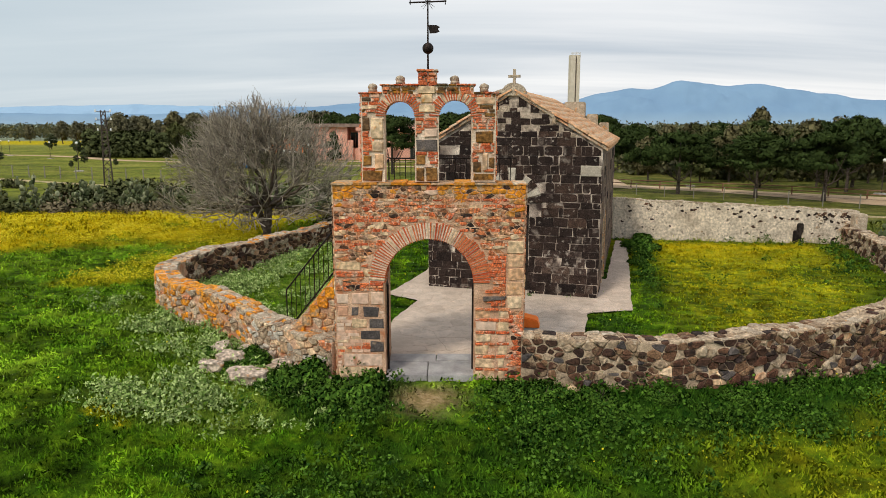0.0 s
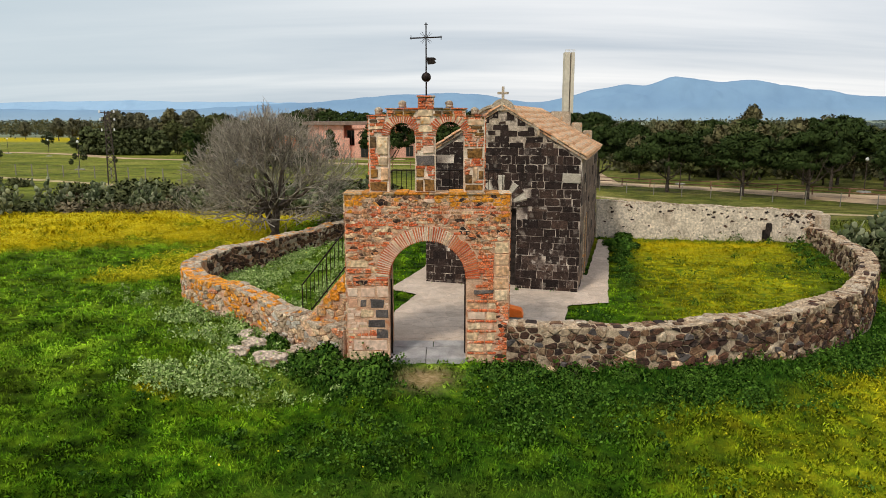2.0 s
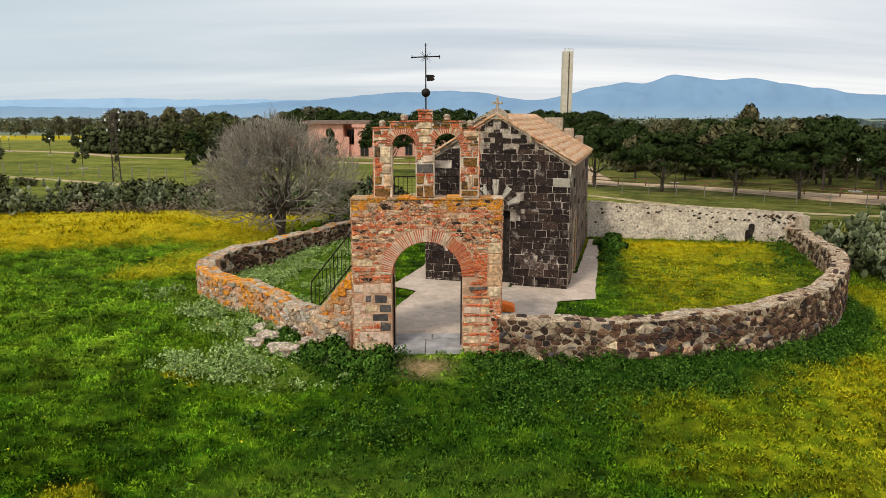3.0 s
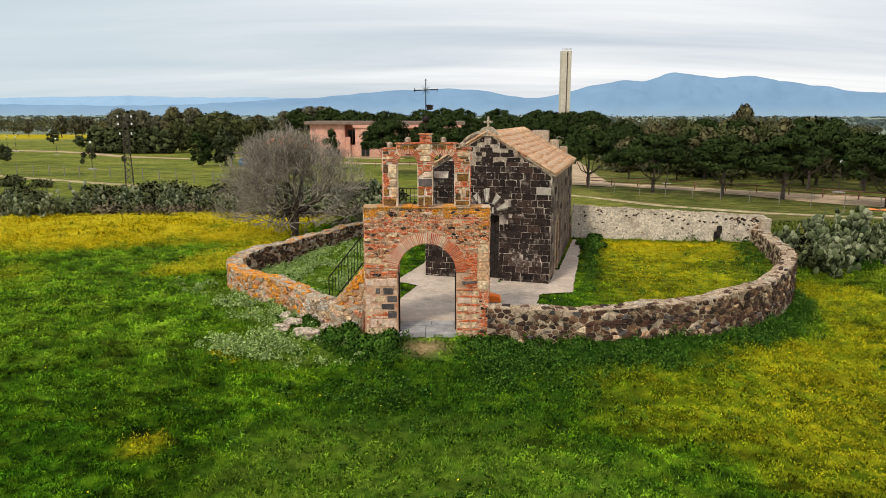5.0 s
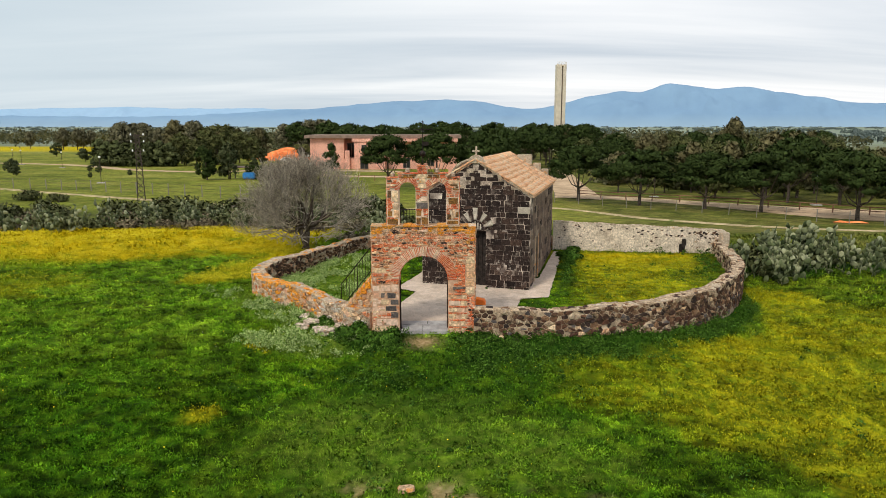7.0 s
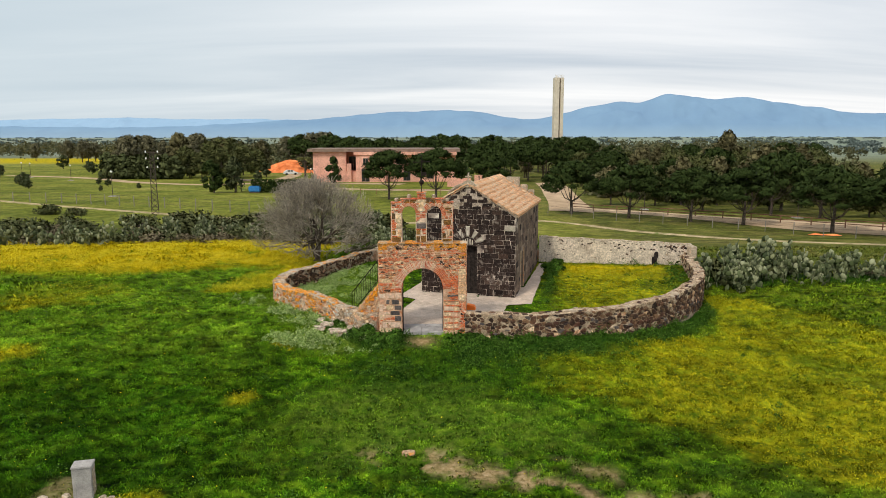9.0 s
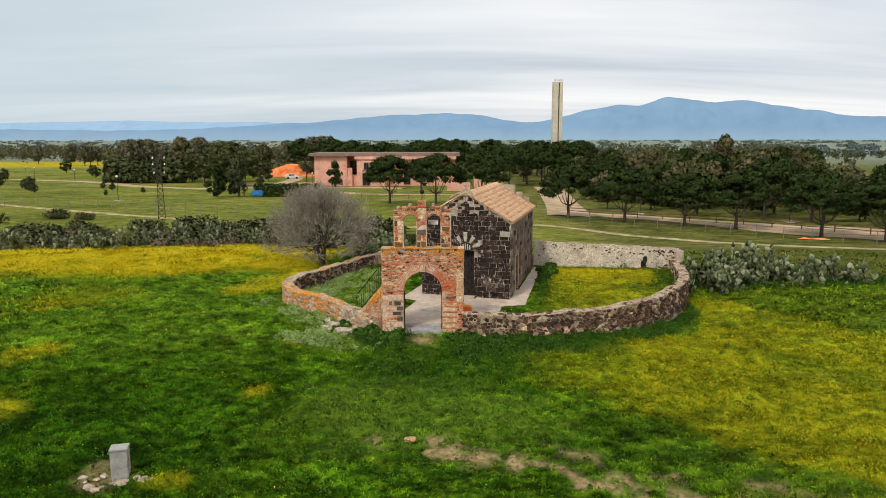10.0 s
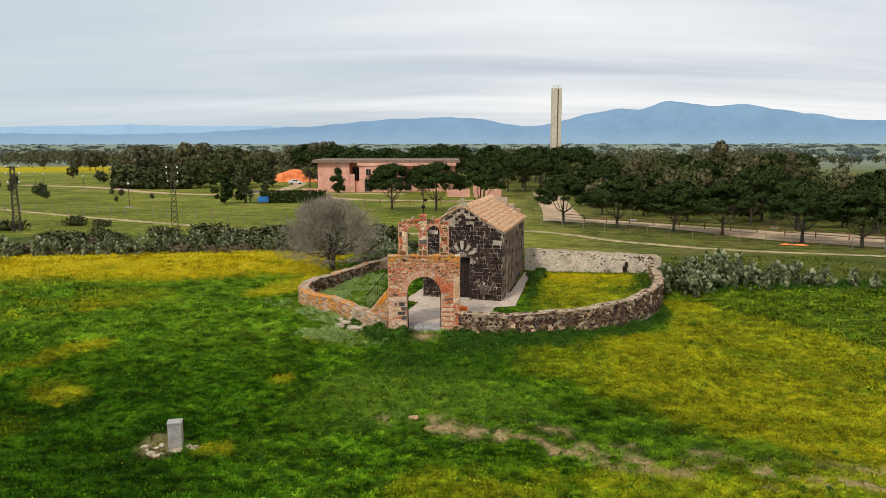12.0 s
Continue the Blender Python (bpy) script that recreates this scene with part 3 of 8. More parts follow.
    # darker and paler stretches of sward, by noise at two scales
    def uneven(colour, lo, hi, zoom=1.0):
        for sc, depth in ((0.5 * zoom, 0.55), (2.4 * zoom, 1.0)):
            n = nodes.new("ShaderNodeTexNoise")
            n.inputs["Scale"].default_value, n.inputs["Detail"].default_value, n.inputs["Roughness"].default_value = sc, 5.0, 0.6
            wide = nodes.new("ShaderNodeMapping")
            wide.inputs["Scale"].default_value = (0.6, 1.25, 1.0)
            links.new(geo.outputs["Position"], wide.inputs[0])
            links.new(wide.outputs[0], n.inputs["Vector"])
            r = nodes.new("ShaderNodeMapRange")
            r.inputs["From Min"].default_value, r.inputs["From Max"].default_value = 0.36, 0.64
            r.inputs["To Min"].default_value, r.inputs["To Max"].default_value = 1 - (1 - lo) * depth, 1 + (hi - 1) * depth
            links.new(n.outputs["Fac"], r.inputs[0])
            k = nodes.new("ShaderNodeVectorMath")
            k.operation = "SCALE"
            links.new(colour, k.inputs[0])
            links.new(r.outputs[0], k.inputs["Scale"])
            colour = k.outputs[0]
        return colour

    grass = uneven(grass, 0.34, 1.56)
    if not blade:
        # soil and dead grass, darkened further for the shade between the plants
        gap_shade = nodes.new("ShaderNodeVectorMath")
        gap_shade.operation, gap_shade.inputs["Scale"].default_value = "SCALE", 0.8
        links.new(grass, gap_shade.inputs[0])
        grass = gap_shade.outputs[0]
    beyond = nodes.new("ShaderNodeMapRange")
    beyond.inputs["From Min"].default_value, beyond.inputs["From Max"].default_value = 27.0, 36.0
    links.new(place.outputs["Y"], beyond.inputs[0])
    # park lawns and dry verges beyond the bank
    grass = mix(beyond.outputs[0], grass, ramp(noisy(0.07, 9.0), [(0.34, (0.072, 0.09, 0.011)), (0.45, (0.15, 0.165, 0.02)), (0.55, (0.205, 0.205, 0.032)), (0.68, (0.29, 0.245, 0.07))]))
    # dark rank growth on the bank under the park
    banks = []
    for axis, lo, hi in (("X", -2.0, -6.0), ("Y", 24.0, 28.0), ("Y", 47.0, 41.0)):
        b_ = nodes.new("ShaderNodeMapRange")
        b_.inputs["From Min"].default_value, b_.inputs["From Max"].default_value = lo, hi
        links.new(place.outputs[axis], b_.inputs[0])
        banks.append(b_.outputs[0])
    for other in banks[1:]:
        m_ = nodes.new("ShaderNodeMath")
        m_.operation = "MULTIPLY"
        links.new(banks[0], m_.inputs[0])
        links.new(other, m_.inputs[1])
        banks[0] = m_.outputs[0]
    grass = mix(banks[0], grass, ramp(noisy(0.4, 9.0), [(0.38, (0.022, 0.034, 0.008)), (0.5, (0.06, 0.075, 0.016)), (0.62, (0.13, 0.12, 0.035)), (0.72, (0.2, 0.15, 0.07))]))
    grass = mix(beyond.outputs[0], grass, mix(0.3, grass, ramp(noisy(0.9, 8.0), [(0.4, (0.02, 0.04, 0.006)), (0.5, (0.11, 0.14, 0.02)), (0.62, (0.24, 0.24, 0.06))])))
    eastward = nodes.new("ShaderNodeMapRange")
    eastward.inputs["From Min"].default_value, eastward.inputs["From Max"].default_value = 4.0, 22.0
    links.new(place.outputs["X"], eastward.inputs[0])
    both = nodes.new("ShaderNodeMath")
    both.operation = "MULTIPLY"
    links.new(eastward.outputs[0], both.inputs[0])
    links.new(beyond.outputs[0], both.inputs[1])
    grass = mix(both.outputs[0], grass, ramp(noisy(0.12, 9.0), [(0.36, (0.095, 0.105, 0.016)), (0.48, (0.19, 0.19, 0.032)), (0.58, (0.3, 0.25, 0.068)), (0.7, (0.38, 0.295, 0.125))]))
    # rough olive bank east of the prickly pears
    bank = []
    for axis, lo, hi in (("X", 14.0, 20.0), ("Y", 11.0, 14.5)):
        b_ = nodes.new("ShaderNodeMapRange")
        b_.inputs["From Min"].default_value, b_.inputs["From Max"].default_value = lo, hi
        b_.inputs["To Max"].default_value = 0.9
        links.new(place.outputs[axis], b_.inputs[0])
        bank.append(b_.outputs[0])
    on_bank = nodes.new("ShaderNodeMath")
    on_bank.operation = "MULTIPLY"
    links.new(bank[0], on_bank.inputs[0])
    links.new(bank[1], on_bank.inputs[1])
    grass = mix(on_bank.outputs[0], grass, ramp(noisy(0.35, 10.0), [(0.38, (0.04, 0.055, 0.012)), (0.5, (0.09, 0.1, 0.02)), (0.62, (0.15, 0.135, 0.04))]))
    lawn = nodes.new("ShaderNodeMath")
    lawn.operation, lawn.inputs[1].default_value = "MULTIPLY", 0.9
    links.new(beyond.outputs[0], lawn.inputs[0])
    grass = mix(lawn.outputs[0], grass, uneven(uneven(grass, 0.62, 1.45), 0.8, 1.2, 0.35))
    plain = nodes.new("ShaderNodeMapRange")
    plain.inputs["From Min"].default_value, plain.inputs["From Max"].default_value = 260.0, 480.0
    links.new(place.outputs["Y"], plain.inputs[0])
    # patchwork of far fields, with distance haze put into their colours
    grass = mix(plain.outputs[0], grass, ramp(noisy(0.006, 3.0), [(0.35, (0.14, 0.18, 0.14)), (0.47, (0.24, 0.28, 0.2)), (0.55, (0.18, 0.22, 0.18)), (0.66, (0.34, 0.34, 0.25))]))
    grass = mix(sep.outputs[2], grass, ramp(noisy(5.0), [(0.38, (0.045, 0.095, 0.006)), (0.68, (0.19, 0.26, 0.03))]))
    # weed ground, darkened for the shade between the clumps
    grass = mix(at.outputs["Alpha"], grass, ramp(noisy(4.0), [(0.35, (0.008, 0.032, 0.003)), (0.7, (0.045, 0.1, 0.009))]))
    yellow = ramp(noisy(2.6, 9.0), [(0.36, (0.07, 0.108, 0.003)), (0.5, (0.205, 0.22, 0.006)), (0.64, (0.4, 0.355, 0.008))])
    if blade:
        yellow = mix(0.6, yellow, ramp(plant.outputs["Fac"], [(0.0, (0.07, 0.11, 0.004)), (0.45, (0.31, 0.29, 0.007)), (1.0, (0.64, 0.5, 0.012))]))
    else:
        # dark green mixed in for the shade between the flowering plants
        yellow = mix(0.2, yellow, (0.04, 0.07, 0.004))
    yellow = uneven(yellow, 0.66, 1.5)
    # the dense flowering strip under the north-west hedge
    bloom = nodes.new("ShaderNodeMapRange")
    bloom.inputs["From Min"].default_value, bloom.inputs["From Max"].default_value = 9.5, 12.5
    bloom.inputs["To Max"].default_value = 0.75
    links.new(place.outputs["Y"], bloom.inputs[0])
    yellow = mix(bloom.outputs[0], yellow, ramp(noisy(1.6, 9.0), [(0.36, (0.15, 0.18, 0.005)), (0.48, (0.5, 0.38, 0.007)), (0.62, (0.74, 0.52, 0.007))]))
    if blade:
        # blade colour raised against the shade that blades cast on each other
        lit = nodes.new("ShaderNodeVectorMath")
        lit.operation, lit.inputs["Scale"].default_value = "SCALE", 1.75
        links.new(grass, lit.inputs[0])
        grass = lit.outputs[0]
    colour = mix(sep.outputs[0], grass, yellow)
    colour = mix(sep.outputs[1], colour, ramp(noisy(6.0), [(0.3, (0.16, 0.14, 0.05)), (0.48, (0.36, 0.25, 0.12)), (0.68, (0.52, 0.38, 0.22))]))
    links.new(colour, bsdf.inputs["Base Color"])
    if not blade:
        b = nodes.new("ShaderNodeBump")
        b.inputs["Strength"].default_value, b.inputs["Distance"].default_value = 0.9, 0.12
        links.new(noisy(7.0, 6.0), b.inputs["Height"])
        links.new(b.outputs[0], bsdf.inputs["Normal"])
    return m


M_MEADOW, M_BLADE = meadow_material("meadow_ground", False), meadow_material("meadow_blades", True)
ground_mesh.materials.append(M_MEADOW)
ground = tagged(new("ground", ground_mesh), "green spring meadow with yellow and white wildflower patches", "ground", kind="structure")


# ---- enclosure walls ----
def field_wall(name, line, thick, top, label, core, outer, caps, size, seed, inner=None, smooth_line=True, limit=300, sink=0.35):
    """A rubble wall swept along a line. top(s, x, y): its crest. outer/inner/caps(s, v, rnd): material of a stone, or None."""
    rnd = random.Random(seed)
    pts, s = spline(line) if smooth_line else (np.array(line, float), np.concatenate([[0], np.cumsum(np.hypot(*np.diff(np.array(line), axis=0).T))]))
    tang = np.gradient(pts, axis=0)
    tang /= np.linalg.norm(tang, axis=1)[:, None]
    norm = np.stack([tang[:, 1], -tang[:, 0]], 1)
    length = s[-1]
    crest = np.array([top(a, p[0], p[1]) for a, p in zip(s, pts)])
    out_xy, in_xy = pts + norm * thick / 2, pts - norm * thick / 2
    foot_out, foot_in = terrain(out_xy[:, 0], out_xy[:, 1]) - sink, terrain(in_xy[:, 0], in_xy[:, 1]) - sink
    verts, faces, n = [], [], len(pts)
    for i in range(n):
        verts += [(*out_xy[i], foot_out[i]), (*out_xy[i], crest[i]), (*in_xy[i], crest[i]), (*in_xy[i], foot_in[i])]
    for i in range(n - 1):
        a, b = 4 * i, 4 * i + 4
        faces += [(a, b, b + 1, a + 1), (a + 1, b + 1, b + 2, a + 2), (a + 2, b + 2, b + 3, a + 3)]
    faces += [(0, 1, 2, 3), (4 * n - 4, 4 * n - 1, 4 * n - 2, 4 * n - 3)]
    wall = tagged(mesh_part(name, verts, faces, core), label, "wall", kind="structure")

    def along(u, arr):
        return float(np.interp(u, s, arr))

    def face(side):
        xy, sign = (out_xy, 1) if side > 0 else (in_xy, -1)

        def place(u, v, d):
            nx, ny = along(u, norm[:, 0]), along(u, norm[:, 1])
            return (along(u, xy[:, 0]) + sign * nx * d, along(u, xy[:, 1]) + sign * ny * d, along(u, crest) - v)
        return place

    def top_face(u, w, d):
        return (along(u, in_xy[:, 0]) * (1 - w) + along(u, out_xy[:, 0]) * w, along(u, in_xy[:, 1]) * (1 - w) + along(u, out_xy[:, 1]) * w, along(u, crest) + d)

    pieces, more = [], []
    for side, pick in ((1, outer), (-1, inner)):
        if pick is None:
            continue
        place = face(side)
        for poly in rubble_cells(length, 1.35, size * 1.2, 1.45, seed + side, 0.6):
            cu, cv = sum(p[0] for p in poly) / len(poly), sum(p[1] for p in poly) / len(poly)
            mat = pick(cu, cv, rnd)
            gx_, gy_, gz_ = place(cu, cv, 0)
            if mat is None or gz_ < height(gx_ + side * along(cu, norm[:, 0]) * 0.2, gy_ + side * along(cu, norm[:, 1]) * 0.2) - 0.12:
                continue
            if rnd.random() < 0.05:
                continue
            geo = stone_geometry(poly if side > 0 else poly[::-1], place, rnd.uniform(0.008, 0.06), rnd.choice((0.002, 0.005, 0.01, 0.02)), rnd, True)
            pieces.append(("stone", geo[0], [f[::-1] for f in geo[1]], mat))
    u = 0.0
    while u < length - 0.1:
        w0, step = 0.0, rnd.uniform(0.1, 0.3)
        for w1 in ((rnd.uniform(0.25, 0.4), rnd.uniform(0.6, 0.75), 1.03) if rnd.random() < 0.75 else (rnd.uniform(0.4, 0.6), 1.05)):
            mat = caps(u, 0, rnd)
            if mat is not None:
                poly = [(p[0], p[1] * thick) for p in rect(u, min(length, u + step), w0 - (0.06 if w0 == 0 else 0), w1, 0.03, rnd)]
                geo = stone_geometry(poly, lambda a, b, d: top_face(a, b / thick, d), rnd.uniform(0.004, 0.04), rnd.choice((0.004, 0.01, 0.02)), rnd, True)
                more.append(("capstone", geo[0], geo[1], mat))
            w0 = w1
        u += step
    lay(pieces, wall, limit)
    lay(more, wall, 300, "capstone_rest")
    return wall


def crest_right(s, x, y):
    return 0.9 + 0.12 * smooth_step(8, 16, s) + 0.035 * math.sin(1.7 * s) + 0.02 * math.sin(4.1 * s + 1)


def crest_left(s, x, y):
    return 0.72 + 0.46 * smooth_step(0.3, 4.5, s) - 0.05 * smooth_step(9, 13, s) + 0.03 * math.sin(2.1 * s) + 0.02 * math.sin(5.3 * s)


def pick_right(u, v, rnd):
    r = rnd.random()
    return M_DARK if r < 0.08 else M_WALLTAN if r < (0.45 if v < 0.2 else 0.15) else M_CREAM if r < 0.19 else M_FIELDSTONE


def pick_left(u, v, rnd):
    r = rnd.random()
    warm = math.exp(-((u - 4.3) / 2.4) ** 2)
    if u < 2.4 and r < 0.85:
        return M_WALLTAN if r < 0.3 else M_CREAM if r < 0.5 else M_PALESTONE
    if r < 0.62 * warm * (1.0 if v < 0.4 else 0.3):
        return M_LICHEN
    return M_TANSTONE if r < 0.8 else M_CAPSTONE if r < 0.93 else M_RUBBLE


def pick_left_inner(u, v, rnd):
    if u < 8.0 or u > 17:
        return None
    return M_FIELDSTONE if rnd.random() < 0.75 else M_CAPSTONE


def cap_left(u, v, rnd):
    r = rnd.random()
    return M_LICHEN if r < 0.1 + 0.75 * math.exp(-((u - 4.6) / 2.2) ** 2) else M_CAPSTONE if r < 0.9 else M_TANSTONE


wall_east = field_wall("wall_east", RIGHT_LINE, 0.48, crest_right, "low curved fieldstone wall of dark basalt round the chapel yard", M_MORTAR_DARK,
                       pick_right, lambda u, v, r: r.choice((M_CAPSTONE, M_WALLTAN, M_WALLTAN, M_WALLTAN, M_FIELDSTONE)), 0.15, 11, inner=lambda u, v, r: None if u < 9 else M_FIELDSTONE if r.random() < 0.5 else M_WALLTAN)
wall_west = field_wall("wall_west", LEFT_LINE, 0.5, crest_left, "low rubble wall crusted with orange lichen round the chapel yard", M_MORTAR,
                       pick_left_inner, cap_left, 0.14, 23, inner=pick_left)
wall_north = field_wall("wall_north", NORTH_LINE, 0.4, lambda s, x, y: 1.98 - 0.045 * s + 0.02 * math.sin(3 * s), "whitewashed rubble wall with flaking plaster and a dark hole", M_LIME,
                        lambda u, v, r: None, lambda u, v, r: M_CAPSTONE, 0.25, 31,
                        inner=None, sink=0.3)
# bare stones where the plaster of the north wall has fallen
rnd_n = random.Random(5)
for i in range(120):
    f = rnd_n.random() if i < 80 else 0.86 + 0.16 * rnd_n.random()
    high = rnd_n.random() < (0.7 if i < 80 else 0.4)
    px, pz = 6.9 + 8.2 * f, (rnd_n.uniform(1.5, 1.86) if high else rnd_n.uniform(0.6, 1.6)) - 0.36 * f
    r = rnd_n.uniform(0.018, 0.06) * (1.5 if i >= 80 else 1.0)
    lean = rnd_n.uniform(-0.8, 0.8)
    poly = []
    for a in np.linspace(0, 2 * math.pi, 10)[:-1]:
        k = rnd_n.uniform(0.55, 1.25)
        du, dv = r * 1.7 * math.cos(a) * k, r * math.sin(a) * k
        poly.append((px + du, pz + dv + lean * du * 0.6))
    face_y = lambda u: float(np.interp(u, [p[0] for p in NORTH_LINE], [p[1] for p in NORTH_LINE])) - 0.2
    geo = stone_geometry(poly, lambda u, v, d: (u, face_y(u) - d, v), 0.005, 0.002, rnd_n)
    mesh_part("stone", geo[0], geo[1], M_CAPSTONE if i >= 80 and rnd_n.random() < 0.3 else M_BASALT if rnd_n.random() < 0.6 else M_FIELDSTONE, wall_north)
# the stub pier where the north and east walls meet
bm = bmesh.new()
box(bm, 15.2, 15.72, 13.0, 13.62, -0.6, 1.5, 0.04)
part("end_pier", bm, M_CAPSTONE, wall_north)
# no opening is cut: a dark block stands for the shade in the hole
bm = bmesh.new()
box(bm, 13.2, 13.5, 13.30, 13.44, 0.35, 0.85, 0.03)
box(bm, 13.32, 13.55, 13.29, 13.43, 0.75, 1.12, 0.03)
part("hole", bm, M_WOOD_AND_HOLE, wall_north, "dark ragged block standing for a hole in the wall")


# ---- gateway with bell gable ----
GATE_H, GATE_HALF, GATE_DEEP, GATE_R, GATE_SPRING = 3.72, 1.75, 0.62, 0.83, 1.9


def arch_body(bm, x0, x1, z0, z1, cx, r, spring, y0, y1, n=20):
    """A wall with one round-headed opening through it."""
    def prism(outline):
        f = [bm.verts.new((x, y0, z)) for x, z in outline]
        b = [bm.verts.new((x, y1, z)) for x, z in outline]
        k = len(outline)
        bm.faces.new(f)
        bm.faces.new(b[::-1])
        for i in range(k):
            bm.faces.new((f[i], b[i], b[(i + 1) % k], f[(i + 1) % k]))
    prism([(x0, z0), (cx - r, z0), (cx - r, z1), (x0, z1)])
    prism([(cx + r, z0), (x1, z0), (x1, z1), (cx + r, z1)])
    for i in range(n):
        a, b = math.pi * (1 - i / n), math.pi * (1 - (i + 1) / n)
        ax, bx = cx + r * math.cos(a), cx + r * math.cos(b)
        az, bz = spring + r * math.sin(a), spring + r * math.sin(b)
        prism([(ax, az), (bx, bz), (bx, z1), (ax, z1)])


gateway = thing("gateway", pose(0, 0, 0), "weathered brick and stone arched gateway with a two-arched bell gable", "gateway")
bm = bmesh.new()
arch_body(bm, -GATE_HALF, GATE_HALF, -0.4, GATE_H, 0.0, GATE_R, GATE_SPRING, 0.0, GATE_DEEP)
bmesh.ops.remove_doubles(bm, verts=bm.verts[:], dist=0.001)
arch_wall = part("arch_wall", bm, M_MORTAR, gateway, "rubble and brick wall with a round arch")
front = lambda u, v, d: (u, -d, v)
rg = random.Random(3)
gate_bricks, gate_stones = [], []


def put(store, name, poly, mat, depth, place=front, gap=0.009):
    geo = stone_geometry(poly, place, depth, gap, rg, len(poly) > 4)
    store.append((name, geo[0], geo[1], mat))


def brick_courses(store, u0, u1, v0, v1, course=0.075, long=(0.16, 0.3), mat=None, place=front, depth=(0.012, 0.035), keep=lambda u, v: True, odd=None, gap=0.007):
    """Courses of thin bricks over a rectangle; odd(rnd): sometimes another material."""
    v = v0
    while v < v1 - course * 0.4:
        h = course * rg.uniform(0.8, 1.2)
        u = u0 - rg.uniform(0, 0.1)
        while u < u1 - 0.02:
            l = rg.uniform(*long)
            a, b = max(u0, u), min(u1, u + l)
            if b - a > 0.04 and keep((a + b) / 2, v + h / 2):
                put(store, "brick", rect(a, b, v, min(v1, v + h), 0.006, rg), (odd(rg) if odd else None) or mat or M_BRICK, rg.uniform(*depth), place, gap * rg.uniform(0.6, 1.4))
            u += l
        v += h


def clear_of_arch(u, v, margin=0.0):
    if v < GATE_SPRING:
        return abs(u) > GATE_R + margin
    return math.hypot(u, v - GATE_SPRING) > GATE_R + margin


# voussoirs: upright bricks right through the wall
n_v = 62
bm = bmesh.new()
ring = [[bm.verts.new((r * math.cos(a), y, GATE_SPRING + r * math.sin(a))) for r, y in ((GATE_R + 0.004, 0.3), (GATE_R + 0.004, -0.006), (GATE_R + 0.29, -0.006), (GATE_R + 0.29, 0.02))] for a in np.linspace(0, math.pi, 41)]
for i in range(40):
    for k in range(3):
        bm.faces.new((ring[i][k], ring[i][k + 1], ring[i + 1][k + 1], ring[i + 1][k]))
part("arch_pointing", bm, M_POINTING, arch_wall, "pale lime pointing between the arch bricks")
for i in range(n_v):
    a0, a1 = math.pi * i / n_v, math.pi * (i + 1) / n_v
    lo, hi = GATE_R - 0.015, GATE_R + rg.uniform(0.27, 0.33)
    g = rg.uniform(0.012, 0.02) if i > 18 else rg.uniform(0.005, 0.011)
    am = (a0 + a1) / 2
    vs = []
    for y in (-rg.uniform(0.012, 0.026), GATE_DEEP + 0.02):
        for r, a, sgn in ((lo, a0, 1), (hi, a0, 1), (hi, a1, -1), (lo, a1, -1)):
            vs.append((r * math.cos(a) - sgn * g * math.sin(am), y, GATE_SPRING + r * math.sin(a) + sgn * g * math.cos(am)))
    fs = [(0, 1, 2, 3), (7, 6, 5, 4), (0, 4, 5, 1), (1, 5, 6, 2), (2, 6, 7, 3), (3, 7, 4, 0)]
    pale = 0.12 + 0.5 * (0.35 < i / n_v < 0.75)
    gate_bricks.append(("voussoir_brick", vs, fs, M_CREAM if rg.random() < pale * 0.3 else M_ARCHBRICK))

# left pier: pale ashlar, dark basalt blocks, thin pink bricks
blocks = [(-1.74, -1.5, 1.5, 1.7, M_PINK), (-1.46, -1.12, 1.5, 1.71, M_PINK), (-1.09, -0.84, 1.48, 1.74, M_PINK),
          (-1.46, -1.32, 1.27, 1.44, M_DARK), (-1.24, -0.94, 1.26, 1.45, M_DARK), (-1.47, -1.17, 1.04, 1.22, M_CREAM), (-1.13, -0.85, 1.03, 1.22, M_DARK),
          (-1.31, -0.92, 0.81, 0.99, M_DARK), (-1.12, -0.85, 0.57, 0.78, M_DARK), (-1.62, -0.88, 0.3, 0.53, M_PINK), (-1.72, -1.52, 1.26, 1.46, M_PINK), (-1.74, -0.86, 0.02, 0.27, M_CREAM)]
for a, b, c, d, mat in blocks:
    put(gate_stones, "stone", rect(a, b, c, d, 0.012, rg), mat, rg.uniform(0.008, 0.016))
in_block = lambda u, v: not any(a - 0.03 < u < b + 0.03 and c - 0.02 < v < d + 0.02 for a, b, c, d, m in blocks)
brick_courses(gate_bricks, -1.74, -0.85, 0.28, 1.47, 0.06, (0.12, 0.26), M_PINK, keep=in_block, depth=(0.003, 0.008), odd=lambda r: M_BRICK if r.random() < 0.1 else M_CREAM if r.random() < 0.15 else None)
brick_courses(gate_bricks, -1.3, -0.85, 1.75, 1.92, 0.06, (0.14, 0.26))
# right pier: cream blocks with brick levelling courses, red brick above
v = 0.05
while v < 1.42:
    h = rg.uniform(0.13, 0.22)
    for a, b in ((0.85, rg.uniform(1.1, 1.3)), (1.28, rg.uniform(1.4, 1.5))):
        put(gate_stones, "stone", rect(a, b, v, v + h, 0.015, rg), M_CREAM if rg.random() < 0.75 else M_PINK, rg.uniform(0.008, 0.02))
    brick_courses(gate_bricks, 0.85, 1.5, v + h, v + h + 0.055, 0.055, (0.14, 0.3))
    v += h + 0.06
brick_courses(gate_bricks, 0.85, 1.42, 1.46, 2.42, 0.062, (0.16, 0.32), keep=lambda u, v: clear_of_arch(u, v, 0.33))
